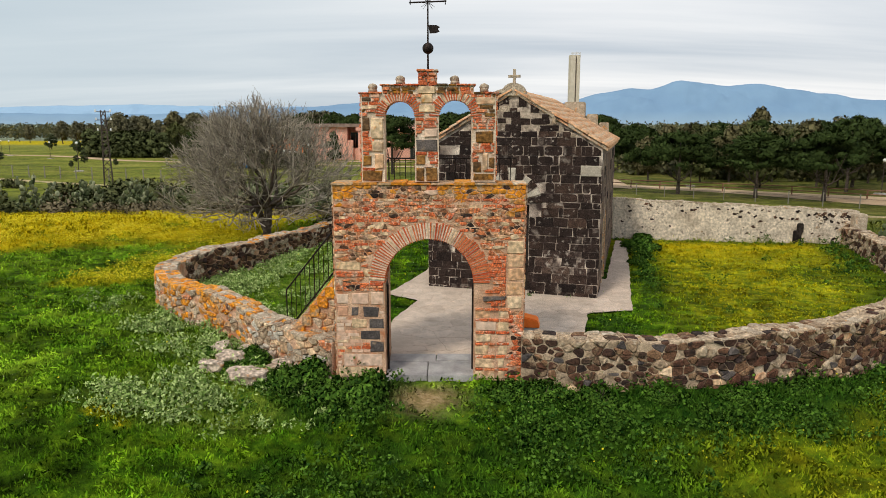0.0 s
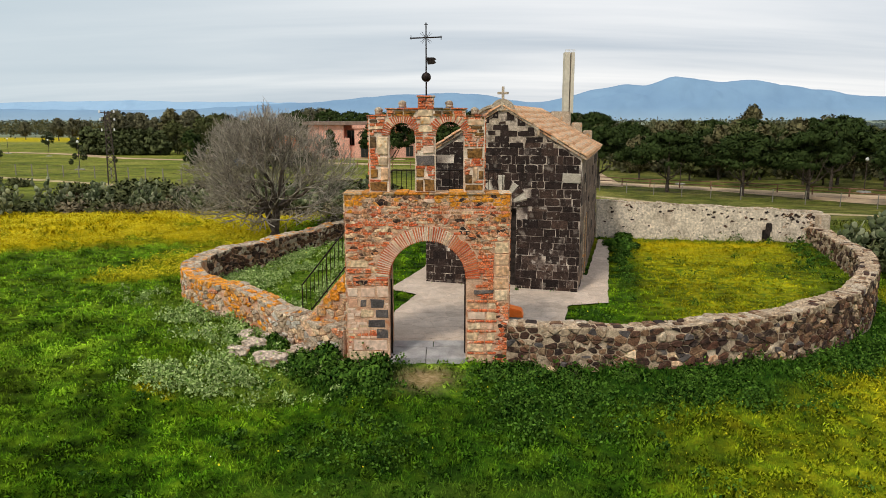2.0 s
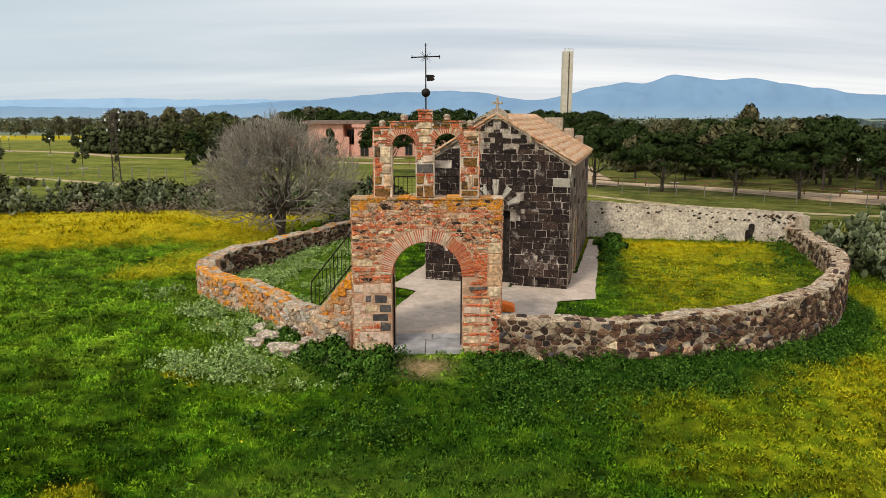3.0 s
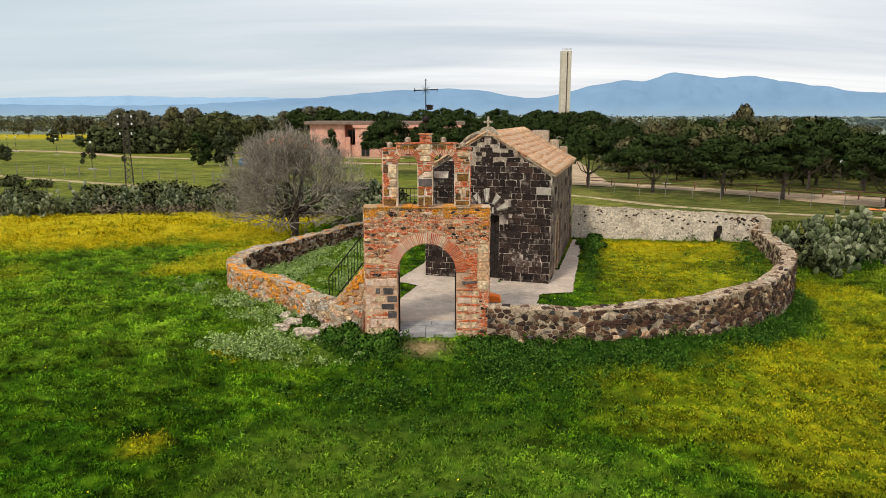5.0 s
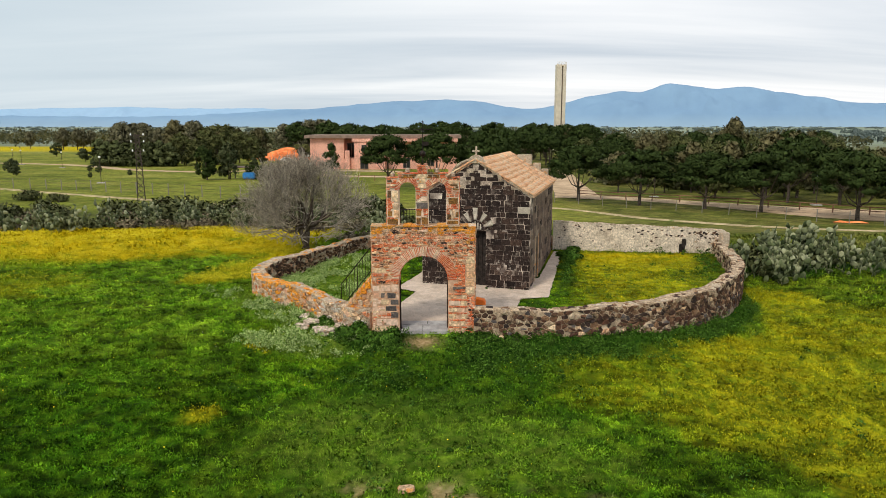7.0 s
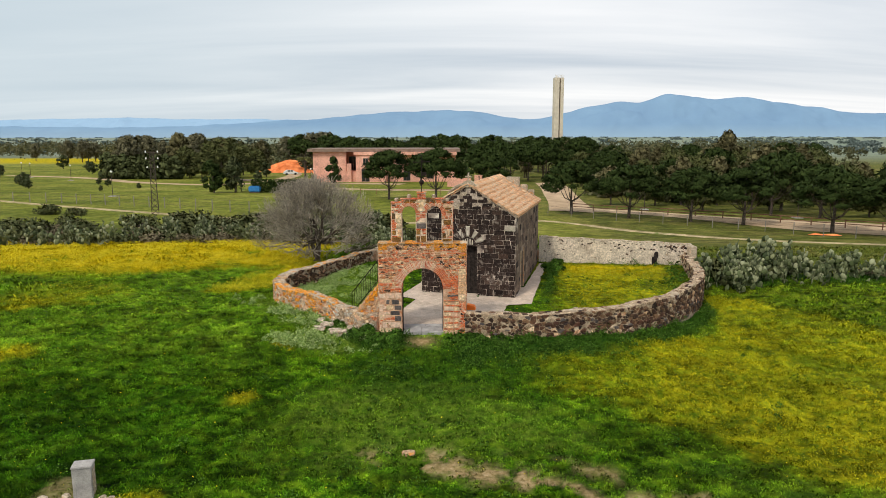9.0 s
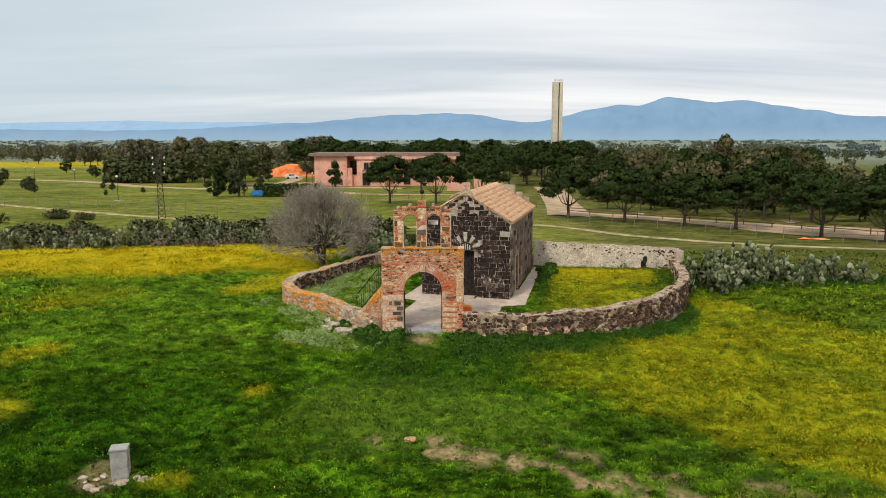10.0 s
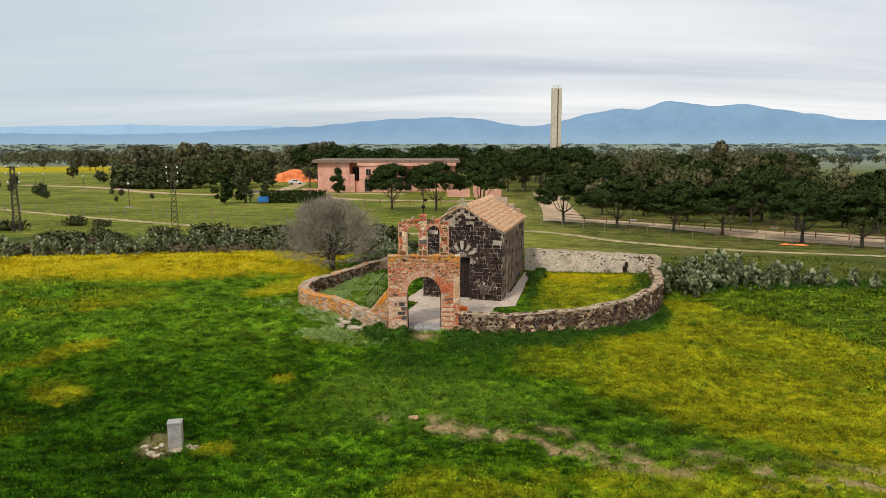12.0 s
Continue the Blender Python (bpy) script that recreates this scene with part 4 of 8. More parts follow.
for v0 in (1.42, 1.68, 1.95, 2.2, 2.46):
    put(gate_stones, "stone", rect(1.44, 1.74, v0, v0 + 0.235, 0.02, rg), M_CREAM, 0.012)
put(gate_stones, "stone", rect(1.0, 1.42, 1.58, 1.66, 0.02, rg), M_DARK, 0.04)
# rubble over and beside the arch, levelled by thin brick courses
BANDS = ((2.6, 2.72), (2.86, 2.92), (3.04, 3.15), (3.3, 3.36), (3.42, 3.48))
for a, b in BANDS:
    brick_courses(gate_bricks, -1.74, 1.74, a, b, 0.055, (0.1, 0.28), keep=lambda u, v: clear_of_arch(u, v, 0.34) and not (u > 1.42 and v < 2.68), odd=lambda r: M_RUBBLE if r.random() < 0.3 else M_CREAM if r.random() < 0.12 else None, depth=(0.004, 0.016))
for a, b, c, d in ((-1.73, -1.25, 2.14, 2.3), (-1.22, -1.0, 2.02, 2.16)):
    put(gate_stones, "stone", rect(a, b, c, d, 0.02, rg), M_CREAM, 0.012)
brick_courses(gate_bricks, -1.74, -1.2, 2.02, 2.12, 0.055, (0.12, 0.26))
for poly in rubble_cells(2 * GATE_HALF, GATE_H + 0.3, 0.115, 1.9, 7, 0.7):
    poly = [(p[0] - GATE_HALF, p[1] - 0.3) for p in poly]
    cu, cv = sum(p[0] for p in poly) / len(poly), sum(p[1] for p in poly) / len(poly)
    if not all(clear_of_arch(u, v, 0.3) for u, v in poly) or (cu < -0.84 and cv < 1.74) or (cu > 0.84 and cv < 1.44 and cu < 1.5) or (0.84 < cu and 1.4 < cv < 2.42 and cu < 1.43) or (cu > 1.42 and 1.4 < cv < 2.68):
        continue
    # small hole over the arch: a dark plate in place of its shade
    if math.hypot(cu - 0.73, cv - 2.9) < 0.1:
        put(gate_stones, "hole", poly, M_WOOD_AND_HOLE, 0.004)
        continue
    r = rg.random()
    lich = max(smooth_step(3.42, 3.62, cv) * (0.9 if cu > 0.2 or cu < -1.3 else 0.35), 0.8 * smooth_step(3.1, 3.3, cv) * (cu > 1.35 or cu < -1.5))
    if any(a < cv < b for a, b in BANDS) or (abs(cu) > 1.2 and 2.0 < cv < 2.3):
        continue
    mat = M_LICHEN if r < lich else M_BRICK if r < (0.65 if cu > 1.45 and cv < 1.45 else 0.2) else M_CREAM if r < 0.32 and 2.3 < cv < 3.1 else M_FIELDSTONE if r > 0.86 else M_PINK if r > 0.82 else M_RUBBLE
    put(gate_stones, "stone", poly, mat, rg.uniform(0.003, 0.022), gap=rg.choice((0.001, 0.004, 0.009)))
# outer ends and back, seen at a slant
for sx in (-1, 1):
    side_place = (lambda u, v, d: (-GATE_HALF - d, GATE_DEEP - u, v)) if sx < 0 else (lambda u, v, d: (GATE_HALF + d, u, v))
    for poly in rubble_cells(GATE_DEEP, GATE_H, 0.17, 1.6, 15 + sx):
        put(gate_stones, "stone", poly, M_CREAM if rg.random() < 0.4 else M_RUBBLE, 0.025, side_place)
lay(gate_bricks, arch_wall, 300, "brick_rest")
lay(gate_stones, arch_wall)
# capping course with orange lichen
u = -GATE_HALF - 0.03
while u < GATE_HALF + 0.01:
    l = min(rg.uniform(0.22, 0.45), GATE_HALF + 0.03 - u)
    bm = bmesh.new()
    box(bm, u + 0.004, u + l - 0.004, -0.028 - rg.uniform(0, 0.015), GATE_DEEP + 0.04, GATE_H + rg.uniform(-0.012, 0.0), GATE_H + rg.uniform(0.025, 0.045), 0.008)
    part("coping_stone", bm, M_TANSTONE if rg.random() < 0.65 else M_LICHEN, gateway)
    u += l

# bell gable
BG_Y0, BG_Y1 = 0.1, 0.5
BG_Z, BG_TOP = GATE_H + 0.04, 5.33
bm = bmesh.new()
BELLS = ((-0.53, 0.275), (0.47, 0.295))
BELL_SPRING = 4.93
arch_body(bm, -1.22, -0.05, BG_Z, BG_TOP, BELLS[0][0], BELLS[0][1], BELL_SPRING, BG_Y0, BG_Y1, 14)
arch_body(bm, -0.05, 1.2, BG_Z, BG_TOP, BELLS[1][0], BELLS[1][1], BELL_SPRING, BG_Y0, BG_Y1, 14)
box(bm, -0.84, 0.8, BG_Y0 + 0.003, BG_Y1 - 0.003, BG_TOP - 0.01, 5.47)
box(bm, -0.19, 0.14, BG_Y0 + 0.02, BG_Y1 - 0.02, 5.45, 5.72)
bmesh.ops.remove_doubles(bm, verts=bm.verts[:], dist=0.001)
bell_gable = part("bell_gable", bm, M_POINTING, gateway, "brick bell gable with two round openings")
gable_front = lambda u, v, d: (u, BG_Y0 - d, v)
gable_bricks = []


def clear_of_bells(u, v, margin=0.0):
    for cx, r in BELLS:
        if (abs(u - cx) < r + margin and v < BELL_SPRING) or math.hypot(u - cx, v - BELL_SPRING) < r + margin:
            return False
    return True


def gable_odd(r):
    q = r.random()
    return M_CREAM if q < 0.04 else M_PINK if q < 0.08 else None


for cx, r0 in BELLS:
    for i in range(24):
        a0, a1 = math.pi * i / 24, math.pi * (i + 1) / 24
        lo, hi, g, am = r0 - 0.01, r0 + rg.uniform(0.14, 0.18), rg.uniform(0.009, 0.015), (a0 + a1) / 2
        vs = []
        for y in (BG_Y0 - rg.uniform(0.012, 0.026), BG_Y1 + 0.02):
            for r, a, sgn in ((lo, a0, 1), (hi, a0, 1), (hi, a1, -1), (lo, a1, -1)):
                vs.append((cx + r * math.cos(a) - sgn * g * math.sin(am), y, BELL_SPRING + r * math.sin(a) + sgn * g * math.cos(am)))
        gable_bricks.append(("voussoir_brick", vs, [(0, 1, 2, 3), (7, 6, 5, 4), (0, 4, 5, 1), (1, 5, 6, 2), (2, 6, 7, 3), (3, 7, 4, 0)], M_CREAM if rg.random() < 0.12 else M_ARCHBRICK))
gable_blocks = [(-1.21, -0.84, 3.78, 3.97, M_DARKLICHEN), (-0.98, -0.81, 3.99, 4.28, M_CREAM), (-1.2, -1.03, 4.06, 4.24, M_DARKLICHEN), (-1.04, -0.82, 4.3, 4.5, M_CREAM), (-1.05, -0.81, 4.52, 4.92, M_CREAM), (-1.2, -1.07, 4.68, 4.92, M_DARKLICHEN), (-1.2, -0.9, 5.06, 5.13, M_CREAM),
                (-0.24, -0.08, 3.78, 4.02, M_DARKLICHEN), (-0.06, 0.16, 3.78, 4.03, M_DARKLICHEN), (-0.24, -0.06, 4.06, 4.26, M_DARKLICHEN), (-0.24, 0.16, 4.31, 4.53, M_DARK), (-0.08, 0.15, 4.57, 4.72, M_PINK), (-0.2, 0.12, 5.0, 5.14, M_CREAM), (-0.15, 0.08, 5.16, 5.33, M_CREAM), (-0.2, 0.13, 5.34, 5.46, M_CREAM),
                (0.79, 1.18, 3.79, 3.92, M_DARKLICHEN), (0.79, 0.95, 3.95, 4.13, M_DARKLICHEN), (0.97, 1.06, 3.95, 4.3, M_CREAM), (1.07, 1.18, 4.02, 4.22, M_DARKLICHEN), (0.83, 1.16, 4.46, 4.68, M_DARKLICHEN), (0.84, 1.19, 5.15, 5.28, M_CREAM)]
for a, b, c, d, mat in gable_blocks:
    put(gable_bricks, "stone", rect(a, b, c, d, 0.012, rg), mat, 0.03, gable_front)
gb_clear = lambda u, v: not any(a - 0.02 < u < b + 0.02 and c - 0.015 < v < d + 0.015 for a, b, c, d, m in gable_blocks)
for a, b in ((-1.21, -0.81), (-0.25, 0.17), (0.77, 1.19)):
    brick_courses(gable_bricks, a, b, BG_Z + 0.02, BELL_SPRING, 0.062, (0.13, 0.28), None, gable_front, keep=gb_clear, odd=gable_odd, gap=0.012)
brick_courses(gable_bricks, -1.21, 1.19, BELL_SPRING, BG_TOP, 0.065, (0.14, 0.27), None, gable_front, keep=lambda u, v: gb_clear(u, v) and clear_of_bells(u, v, 0.18), odd=lambda r: M_DARKLICHEN if r.random() < 0.22 else gable_odd(r), gap=0.011)
brick_courses(gable_bricks, -0.83, 0.79, BG_TOP, 5.47, 0.062, (0.14, 0.27), None, gable_front, odd=lambda r: M_DARKLICHEN if r.random() < 0.5 else None, keep=gb_clear, gap=0.009)
brick_courses(gable_bricks, -0.2, 0.15, 5.47, 5.72, 0.062, (0.12, 0.24), None, gable_front, gap=0.011)
for xs, flip in ((-1.22, -1), (1.2, 1)):
    place = (lambda u, v, d: (-1.22 - d, BG_Y1 - u, v)) if flip < 0 else (lambda u, v, d: (1.2 + d, BG_Y0 + u, v))
    brick_courses(gable_bricks, 0, 0.4, BG_Z + 0.02, BG_TOP, 0.085, (0.13, 0.26), None, place, odd=gable_odd)
lay(gable_bricks, bell_gable, 300, "brick_rest")
for a, b, z in ((-1.26, -0.84, BG_TOP), (-0.88, -0.18, 5.47), (0.13, 0.84, 5.47), (0.8, 1.24, BG_TOP), (-0.22, 0.17, 5.72)):
    u = a
    while u < b - 0.03:
        l = min(rg.uniform(0.14, 0.26), b - u)
        bm = bmesh.new()
        box(bm, u + 0.003, u + l - 0.003, BG_Y0 - 0.04, BG_Y1 + 0.04, z + rg.uniform(-0.004, 0.004), z + rg.uniform(0.025, 0.038), 0.007)
        part("coping_tile", bm, (M_BRICK if rg.random() < 0.6 else M_DARKLICHEN) if z < 5.7 else M_BRICK, gateway)
        u += l
for fx, fz in ((-1.02, BG_TOP + 0.04), (-0.52, 5.51), (0.46, 5.51), (0.99, BG_TOP + 0.04)):
    bm = bmesh.new()
    bmesh.ops.create_cone(bm, cap_ends=True, segments=12, radius1=0.085, radius2=0.075, depth=0.07, matrix=Matrix.Translation((fx, 0.3, fz + 0.035)))
    bmesh.ops.create_uvsphere(bm, u_segments=12, v_segments=8, radius=0.085, matrix=Matrix.Translation((fx, 0.3, fz + 0.085)) @ Matrix.Diagonal((1, 1, 0.75, 1)))
    for v in bm.verts:
        v.co += Vector((rg.uniform(-0.006, 0.006), rg.uniform(-0.006, 0.006), rg.uniform(-0.006, 0.006)))
    part("finial", bm, M_CAPSTONE, gateway, "rounded stone finial", True)

# iron cross with ball and swallow-tailed vane
vane = part("wind_vane", (lambda b: (tube(b, (-0.02, 0.3, 5.72), (-0.02, 0.3, 7.22), 0.017, 0.012, 8), b)[1])(bmesh.new()), M_IRON, gateway, "wrought iron cross with a ball and small flag")
bm = bmesh.new()
bmesh.ops.create_uvsphere(bm, u_segments=20, v_segments=12, radius=0.1, matrix=Matrix.Translation((-0.02, 0.3, 6.13)))
part("ball", bm, M_IRON, vane, smooth=True)
bm = bmesh.new()
outline = [(0.0, 0.07), (0.14, 0.07), (0.21, 0.035), (0.165, 0.005), (0.2, -0.045), (0.13, -0.07), (0.02, -0.075)]
f0, f1 = [bm.verts.new((-0.01 + a, 0.296, 6.46 + b)) for a, b in outline], [bm.verts.new((-0.01 + a, 0.304, 6.46 + b)) for a, b in outline]
bm.faces.new(f0)
bm.faces.new(f1[::-1])
for i in range(len(outline)):
    bm.faces.new((f0[i], f1[i], f1[(i + 1) % len(outline)], f0[(i + 1) % len(outline)]))
part("flag", bm, M_IRON, vane)
bm = bmesh.new()
CZ = 6.92
tube(bm, (-0.35, 0.3, CZ - 0.01), (0.31, 0.3, CZ + 0.015), 0.014, None, 6)
for sx in (-0.33, 0.29):
    tube(bm, (sx, 0.3, CZ - 0.045), (sx, 0.3, CZ + 0.045), 0.008, None, 5)
for ang in (35, 55, 125, 145, 215, 235, 305, 325):
    a = radians(ang)
    tube(bm, (-0.02 + 0.03 * math.cos(a), 0.3, CZ + 0.03 * math.sin(a)), (-0.02 + 0.15 * math.cos(a), 0.3, CZ + 0.15 * math.sin(a)), 0.005, 0.003, 4)
tube(bm, (-0.06, 0.3, 7.18), (0.02, 0.3, 7.18), 0.007, None, 5)
part("cross_arm", bm, M_IRON, vane)


# iron gate leaves, swung inwards
def gate_leaf(x, hinge_y, ang, label):
    leaf = thing("iron_gate", pose(x, hinge_y, 0.1, 0, 0, ang), label, "gate", "leaves of the entrance gate")
    bm = bmesh.new()
    box(bm, 0, 0.035, -0.018, 0.018, 0, 1.72)
    box(bm, 0.72, 0.755, -0.018, 0.018, 0, 1.72)
    for z in (0.02, 0.6, 1.66):
        box(bm, 0.03, 0.725, -0.012, 0.012, z, z + 0.04)
    part("frame", bm, M_IRON, leaf)
    for i in range(7):
        bm = bmesh.new()
        tube(bm, (0.11 + 0.088 * i, 0, 0.05), (0.11 + 0.088 * i, 0, 1.78), 0.008, 0.006, 6)
        part("bar", bm, M_IRON, leaf)
    bm = bmesh.new()
    box(bm, 0.03, 0.725, -0.004, 0.004, 0.06, 0.6)
    part("kick_plate", bm, M_IRON, leaf)


gate_leaf(-0.8, 0.3, 98, "black wrought iron gate leaf standing open")
gate_leaf(0.815, 0.34, 86, "black wrought iron gate leaf folded back")

# ---- stairs up to the bells, behind the gateway ----
stairs = thing("stone_stairs", pose(0, 0, 0), "steep stone steps with lichen climbing behind the gateway", "stairs")
N_ST = 15
for i in range(N_ST):
    x0 = -3.0 + 0.155 * i
    z1 = 0.55 + 0.185 * i
    bm = bmesh.new()
    box(bm, x0, x0 + 0.2 + 0.005 * (i % 3), 0.66, 1.47, z1 - 0.24, z1, 0.018)
    part("step", bm, M_LICHEN if i in (4, 5, 6, 7, 8) else M_TANSTONE, stairs)
bm = bmesh.new()
vs0 = [bm.verts.new(p) for p in ((-3.0, 0.7, -0.2), (-0.7, 0.7, -0.2), (-0.7, 0.7, 3.1), (-3.0, 0.7, 0.42))]
vs1 = [bm.verts.new((v.co.x, 1.45, v.co.z)) for v in vs0]
bm.faces.new(vs0)
bm.faces.new(vs1[::-1])
for i in range(4):
    bm.faces.new((vs0[i], vs1[i], vs1[(i + 1) % 4], vs0[(i + 1) % 4]))
for v in bm.verts:
    if v.co.z > 0 and v.co.x > -1:
        v.co.x = -0.85
    if v.co.z < 0 and v.co.x > -1:
        v.co.x = -0.85
stair_core = part("stair_core", bm, M_MORTAR, stairs, "rubble masonry under the steps")
stair_stones = []
for poly in rubble_cells(1.5, 2.0, 0.16, 1.4, 19):
    poly = [(p[0] - 3.0, p[1] - 0.05) for p in poly]
    if max(v - (0.36 + 1.19 * (u + 3.0)) for u, v in poly) < 0:
        geo = stone_geometry(poly, lambda u, v, d: (u, 0.7 - d, v), 0.03, 0.01, rg, True)
        stair_stones.append(("stone", geo[0], geo[1], M_TANSTONE if rg.random() < 0.6 else M_LICHEN if rg.random() < 0.4 else M_CAPSTONE))
lay(stair_stones, stair_core)
bm = bmesh.new()
box(bm, -1.75, 1.75, 0.63, 1.5, 3.05, 3.3, 0.02)
part("landing", bm, M_CAPSTONE, stairs)
railing = thing("stair_railing", pose(0, 0, 0), "black iron stair railing with thin uprights", "railing")
RB, RT = Vector((-3.02, 1.5, 0.42)), Vector((-0.85, 1.5, 3.12))
for off in (0.12, 0.98):
    bm = bmesh.new()
    tube(bm, RB + Vector((0, 0, off)), RT + Vector((0, 0, off)), 0.017, None, 6)
    part("rail", bm, M_IRON, railing)
for i in range(23):
    p = RB.lerp(RT, i / 22)
    bm = bmesh.new()
    tube(bm, p + Vector((0, 0, 0.0 if i % 6 == 0 else 0.12)), p + Vector((0, 0, 0.98)), 0.014 if i % 6 == 0 else 0.008, None, 5)
    part("upright", bm, M_IRON, railing)
top_rail = thing("landing_railing", pose(0, 0, 0), "black iron railing behind the bell openings", "railing")
for z in (3.42, 4.12):
    bm = bmesh.new()
    tube(bm, (-0.85, 1.48, z), (1.7, 1.48, z), 0.015, None, 6)
    part("rail", bm, M_IRON, top_rail)
for i in range(24):
    bm = bmesh.new()
    x = -0.85 + 2.55 * i / 23
    tube(bm, (x, 1.48, 3.3), (x, 1.48, 4.12), 0.008 if i % 6 else 0.014, None, 5)
    part("upright", bm, M_IRON, top_rail)

# ---- chapel ----
CH_W, CH_L, CH_EAVE, CH_RIDGE = 4.66, 8.25, 4.02, 5.42
chapel = thing("chapel", pose(4.28, 5.45, 0.15, 0, 0, -15), "small dark basalt chapel with a tiled gable roof", "chapel")
MID = -CH_W / 2
bm = bmesh.new()


def slab(bm, outline, y0, y1):
    f = [bm.verts.new((x, y0, z)) for x, z in outline]
    b = [bm.verts.new((x, y1, z)) for x, z in outline]
    bm.faces.new(f)
    bm.faces.new(b[::-1])
    for i in range(len(outline)):
        bm.faces.new((f[i], b[i], b[(i + 1) % len(outline)], f[(i + 1) % len(outline)]))


DW, DH = 0.47, 2.52
slab(bm, [(-CH_W, -0.5), (MID - DW, -0.5), (MID - DW, DH), (-CH_W, DH)], 0, 0.55)
slab(bm, [(MID + DW, -0.5), (0, -0.5), (0, DH), (MID + DW, DH)], 0, 0.55)
slab(bm, [(-CH_W, DH), (0, DH), (0, CH_EAVE), (MID, CH_RIDGE), (-CH_W, CH_EAVE)], 0, 0.55)
front_wall = part("front_wall", bm, M_BASALT_MORTAR, chapel, "facade of squared dark basalt with pale joints")
bm = bmesh.new()
box(bm, -CH_W, -CH_W + 0.55, 0.55, CH_L - 0.5, -0.5, CH_EAVE)
part("west_wall", bm, M_SIDE_MORTAR, chapel)
bm = bmesh.new()
SD0, SD1, SDH = 1.75, 2.55, 2.0
box(bm, -0.55, 0, 0.55, SD0, -0.5, CH_EAVE)
box(bm, -0.55, 0, SD1, CH_L - 0.5, -0.5, CH_EAVE)
box(bm, -0.55, -0.003, SD0, SD1, SDH, CH_EAVE)
side_wall = part("east_wall", bm, M_SIDE_MORTAR, chapel, "weathered brown stone side wall")
bm = bmesh.new()
slab(bm, [(-CH_W, -0.5), (0, -0.5), (0, CH_EAVE), (MID, CH_RIDGE), (-CH_W, CH_EAVE)], CH_L - 0.5, CH_L)
part("back_wall", bm, M_SIDE_MORTAR, chapel)
bm = bmesh.new()
box(bm, MID - DW, MID + DW, 0.3, 0.36, 0.02, DH, 0.004)
front_door = part("door", bm, M_WOOD_AND_HOLE, chapel, "dark plank door in a deep recess")
for i in range(5):
    x = MID - DW + 0.03 + i * 0.18
    bm = bmesh.new()
    box(bm, x, x + 0.165, 0.275, 0.298, 0.05, DH - 0.03, 0.006)
    part("plank", bm, M_WOOD_AND_HOLE, front_door)
bm = bmesh.new()
box(bm, -0.3, -0.25, SD0, SD1, 0.02, SDH, 0.004)
part("side_door", bm, M_WOOD_AND_HOLE, chapel, "dark side door")
bm = bmesh.new()
box(bm, -0.08, 0.03, SD0 - 0.16, SD0 - 0.002, 0.0, SDH + 0.12, 0.015)
box(bm, -0.08, 0.03, SD1 + 0.002, SD1 + 0.16, 0.0, SDH + 0.12, 0.015)
part("door_jamb", bm, M_TANSTONE, chapel)

rc = random.Random(8)
fac = lambda u, v, d: (u, -d, v)
fac_pieces = []
FAN_Z = 2.56


def roof_at(u):
    return CH_EAVE + (CH_RIDGE - CH_EAVE) * (1 - abs(u - MID) / (CH_W / 2))


# old plaster left on the upper gable, ragged below
ragged = [(MID + 1.75 - 3.5 * k / 14, 4.38 + 0.16 * math.sin(k * 2.1) + 0.1 * math.sin(k * 4.7)) for k in range(15)]
ragged = [(u, min(q, CH_EAVE + 1.4 * (1 - abs(u - MID) / 2.33) - 0.1)) for u, q in ragged]
bm = bmesh.new()
slab(bm, [(MID, CH_RIDGE - 0.05)] + ragged, -0.008, 0.004)
part("gable_plaster", bm, M_GABLE_LIME, front_wall, "patch of old pale plaster under the gable")
v = 0.0
while v < CH_RIDGE:
    h = rc.uniform(0.15, 0.28)
    u = -CH_W - rc.uniform(0, 0.3)
    while u < -0.02:
        l = rc.uniform(0.17, 0.52) if rc.random() < 0.8 else rc.uniform(0.09, 0.17)
        a, b = max(-CH_W, u), min(0, u + l)
        u += l
        cu, cv = (a + b) / 2, v + h / 2
        if v < DH and b > MID - DW - 0.01 and a < MID + DW + 0.01:
            if cu < MID:
                b = MID - DW - 0.01
            else:
                a = MID + DW + 0.01
        if b - a < 0.06 or (math.hypot(cu - MID, cv - FAN_Z) < 0.8 and cv > FAN_Z - 0.25):
            continue
        bare = 0.015 + smooth_step(4.25, 4.6, cv) * 0.5 + 0.1 * math.exp(-((cu + 0.9) / 0.5) ** 2 - ((cv - 1.0) / 0.35) ** 2)
        if rc.random() < bare:
            continue
        mat = M_VOUSSOIR_LIGHT if (b > -0.05 and 3.3 < cv < 3.75) else M_TANSTONE if b > -0.01 and cv > 3.7 else M_CAPSTONE if cv > 4.3 and rc.random() < 0.25 else M_BASALT_WORN if math.hypot((cu + 0.95) / 0.6, (cv - 0.95) / 0.45) < 1 or rc.random() < 0.06 else M_BASALT
        poly = rect(a, b, v, v + h, 0.016, rc)
        slope = (CH_RIDGE - CH_EAVE) / (CH_W / 2)
        poly = clip_half(poly, MID, CH_RIDGE - 0.07, slope, 1)
        poly = clip_half(poly, MID, CH_RIDGE - 0.07, -slope, 1)
        if len(poly) < 3 or max(p[1] for p in poly) - min(p[1] for p in poly) < 0.06:
            continue
        geo = stone_geometry(poly, fac, rc.uniform(0.004, 0.02), rc.choice((0.002, 0.004, 0.006, 0.01, 0.015)), rc, rc.random() < 0.12)
        fac_pieces.append(("block", geo[0], geo[1], mat))
    v += h
lay(fac_pieces, front_wall)
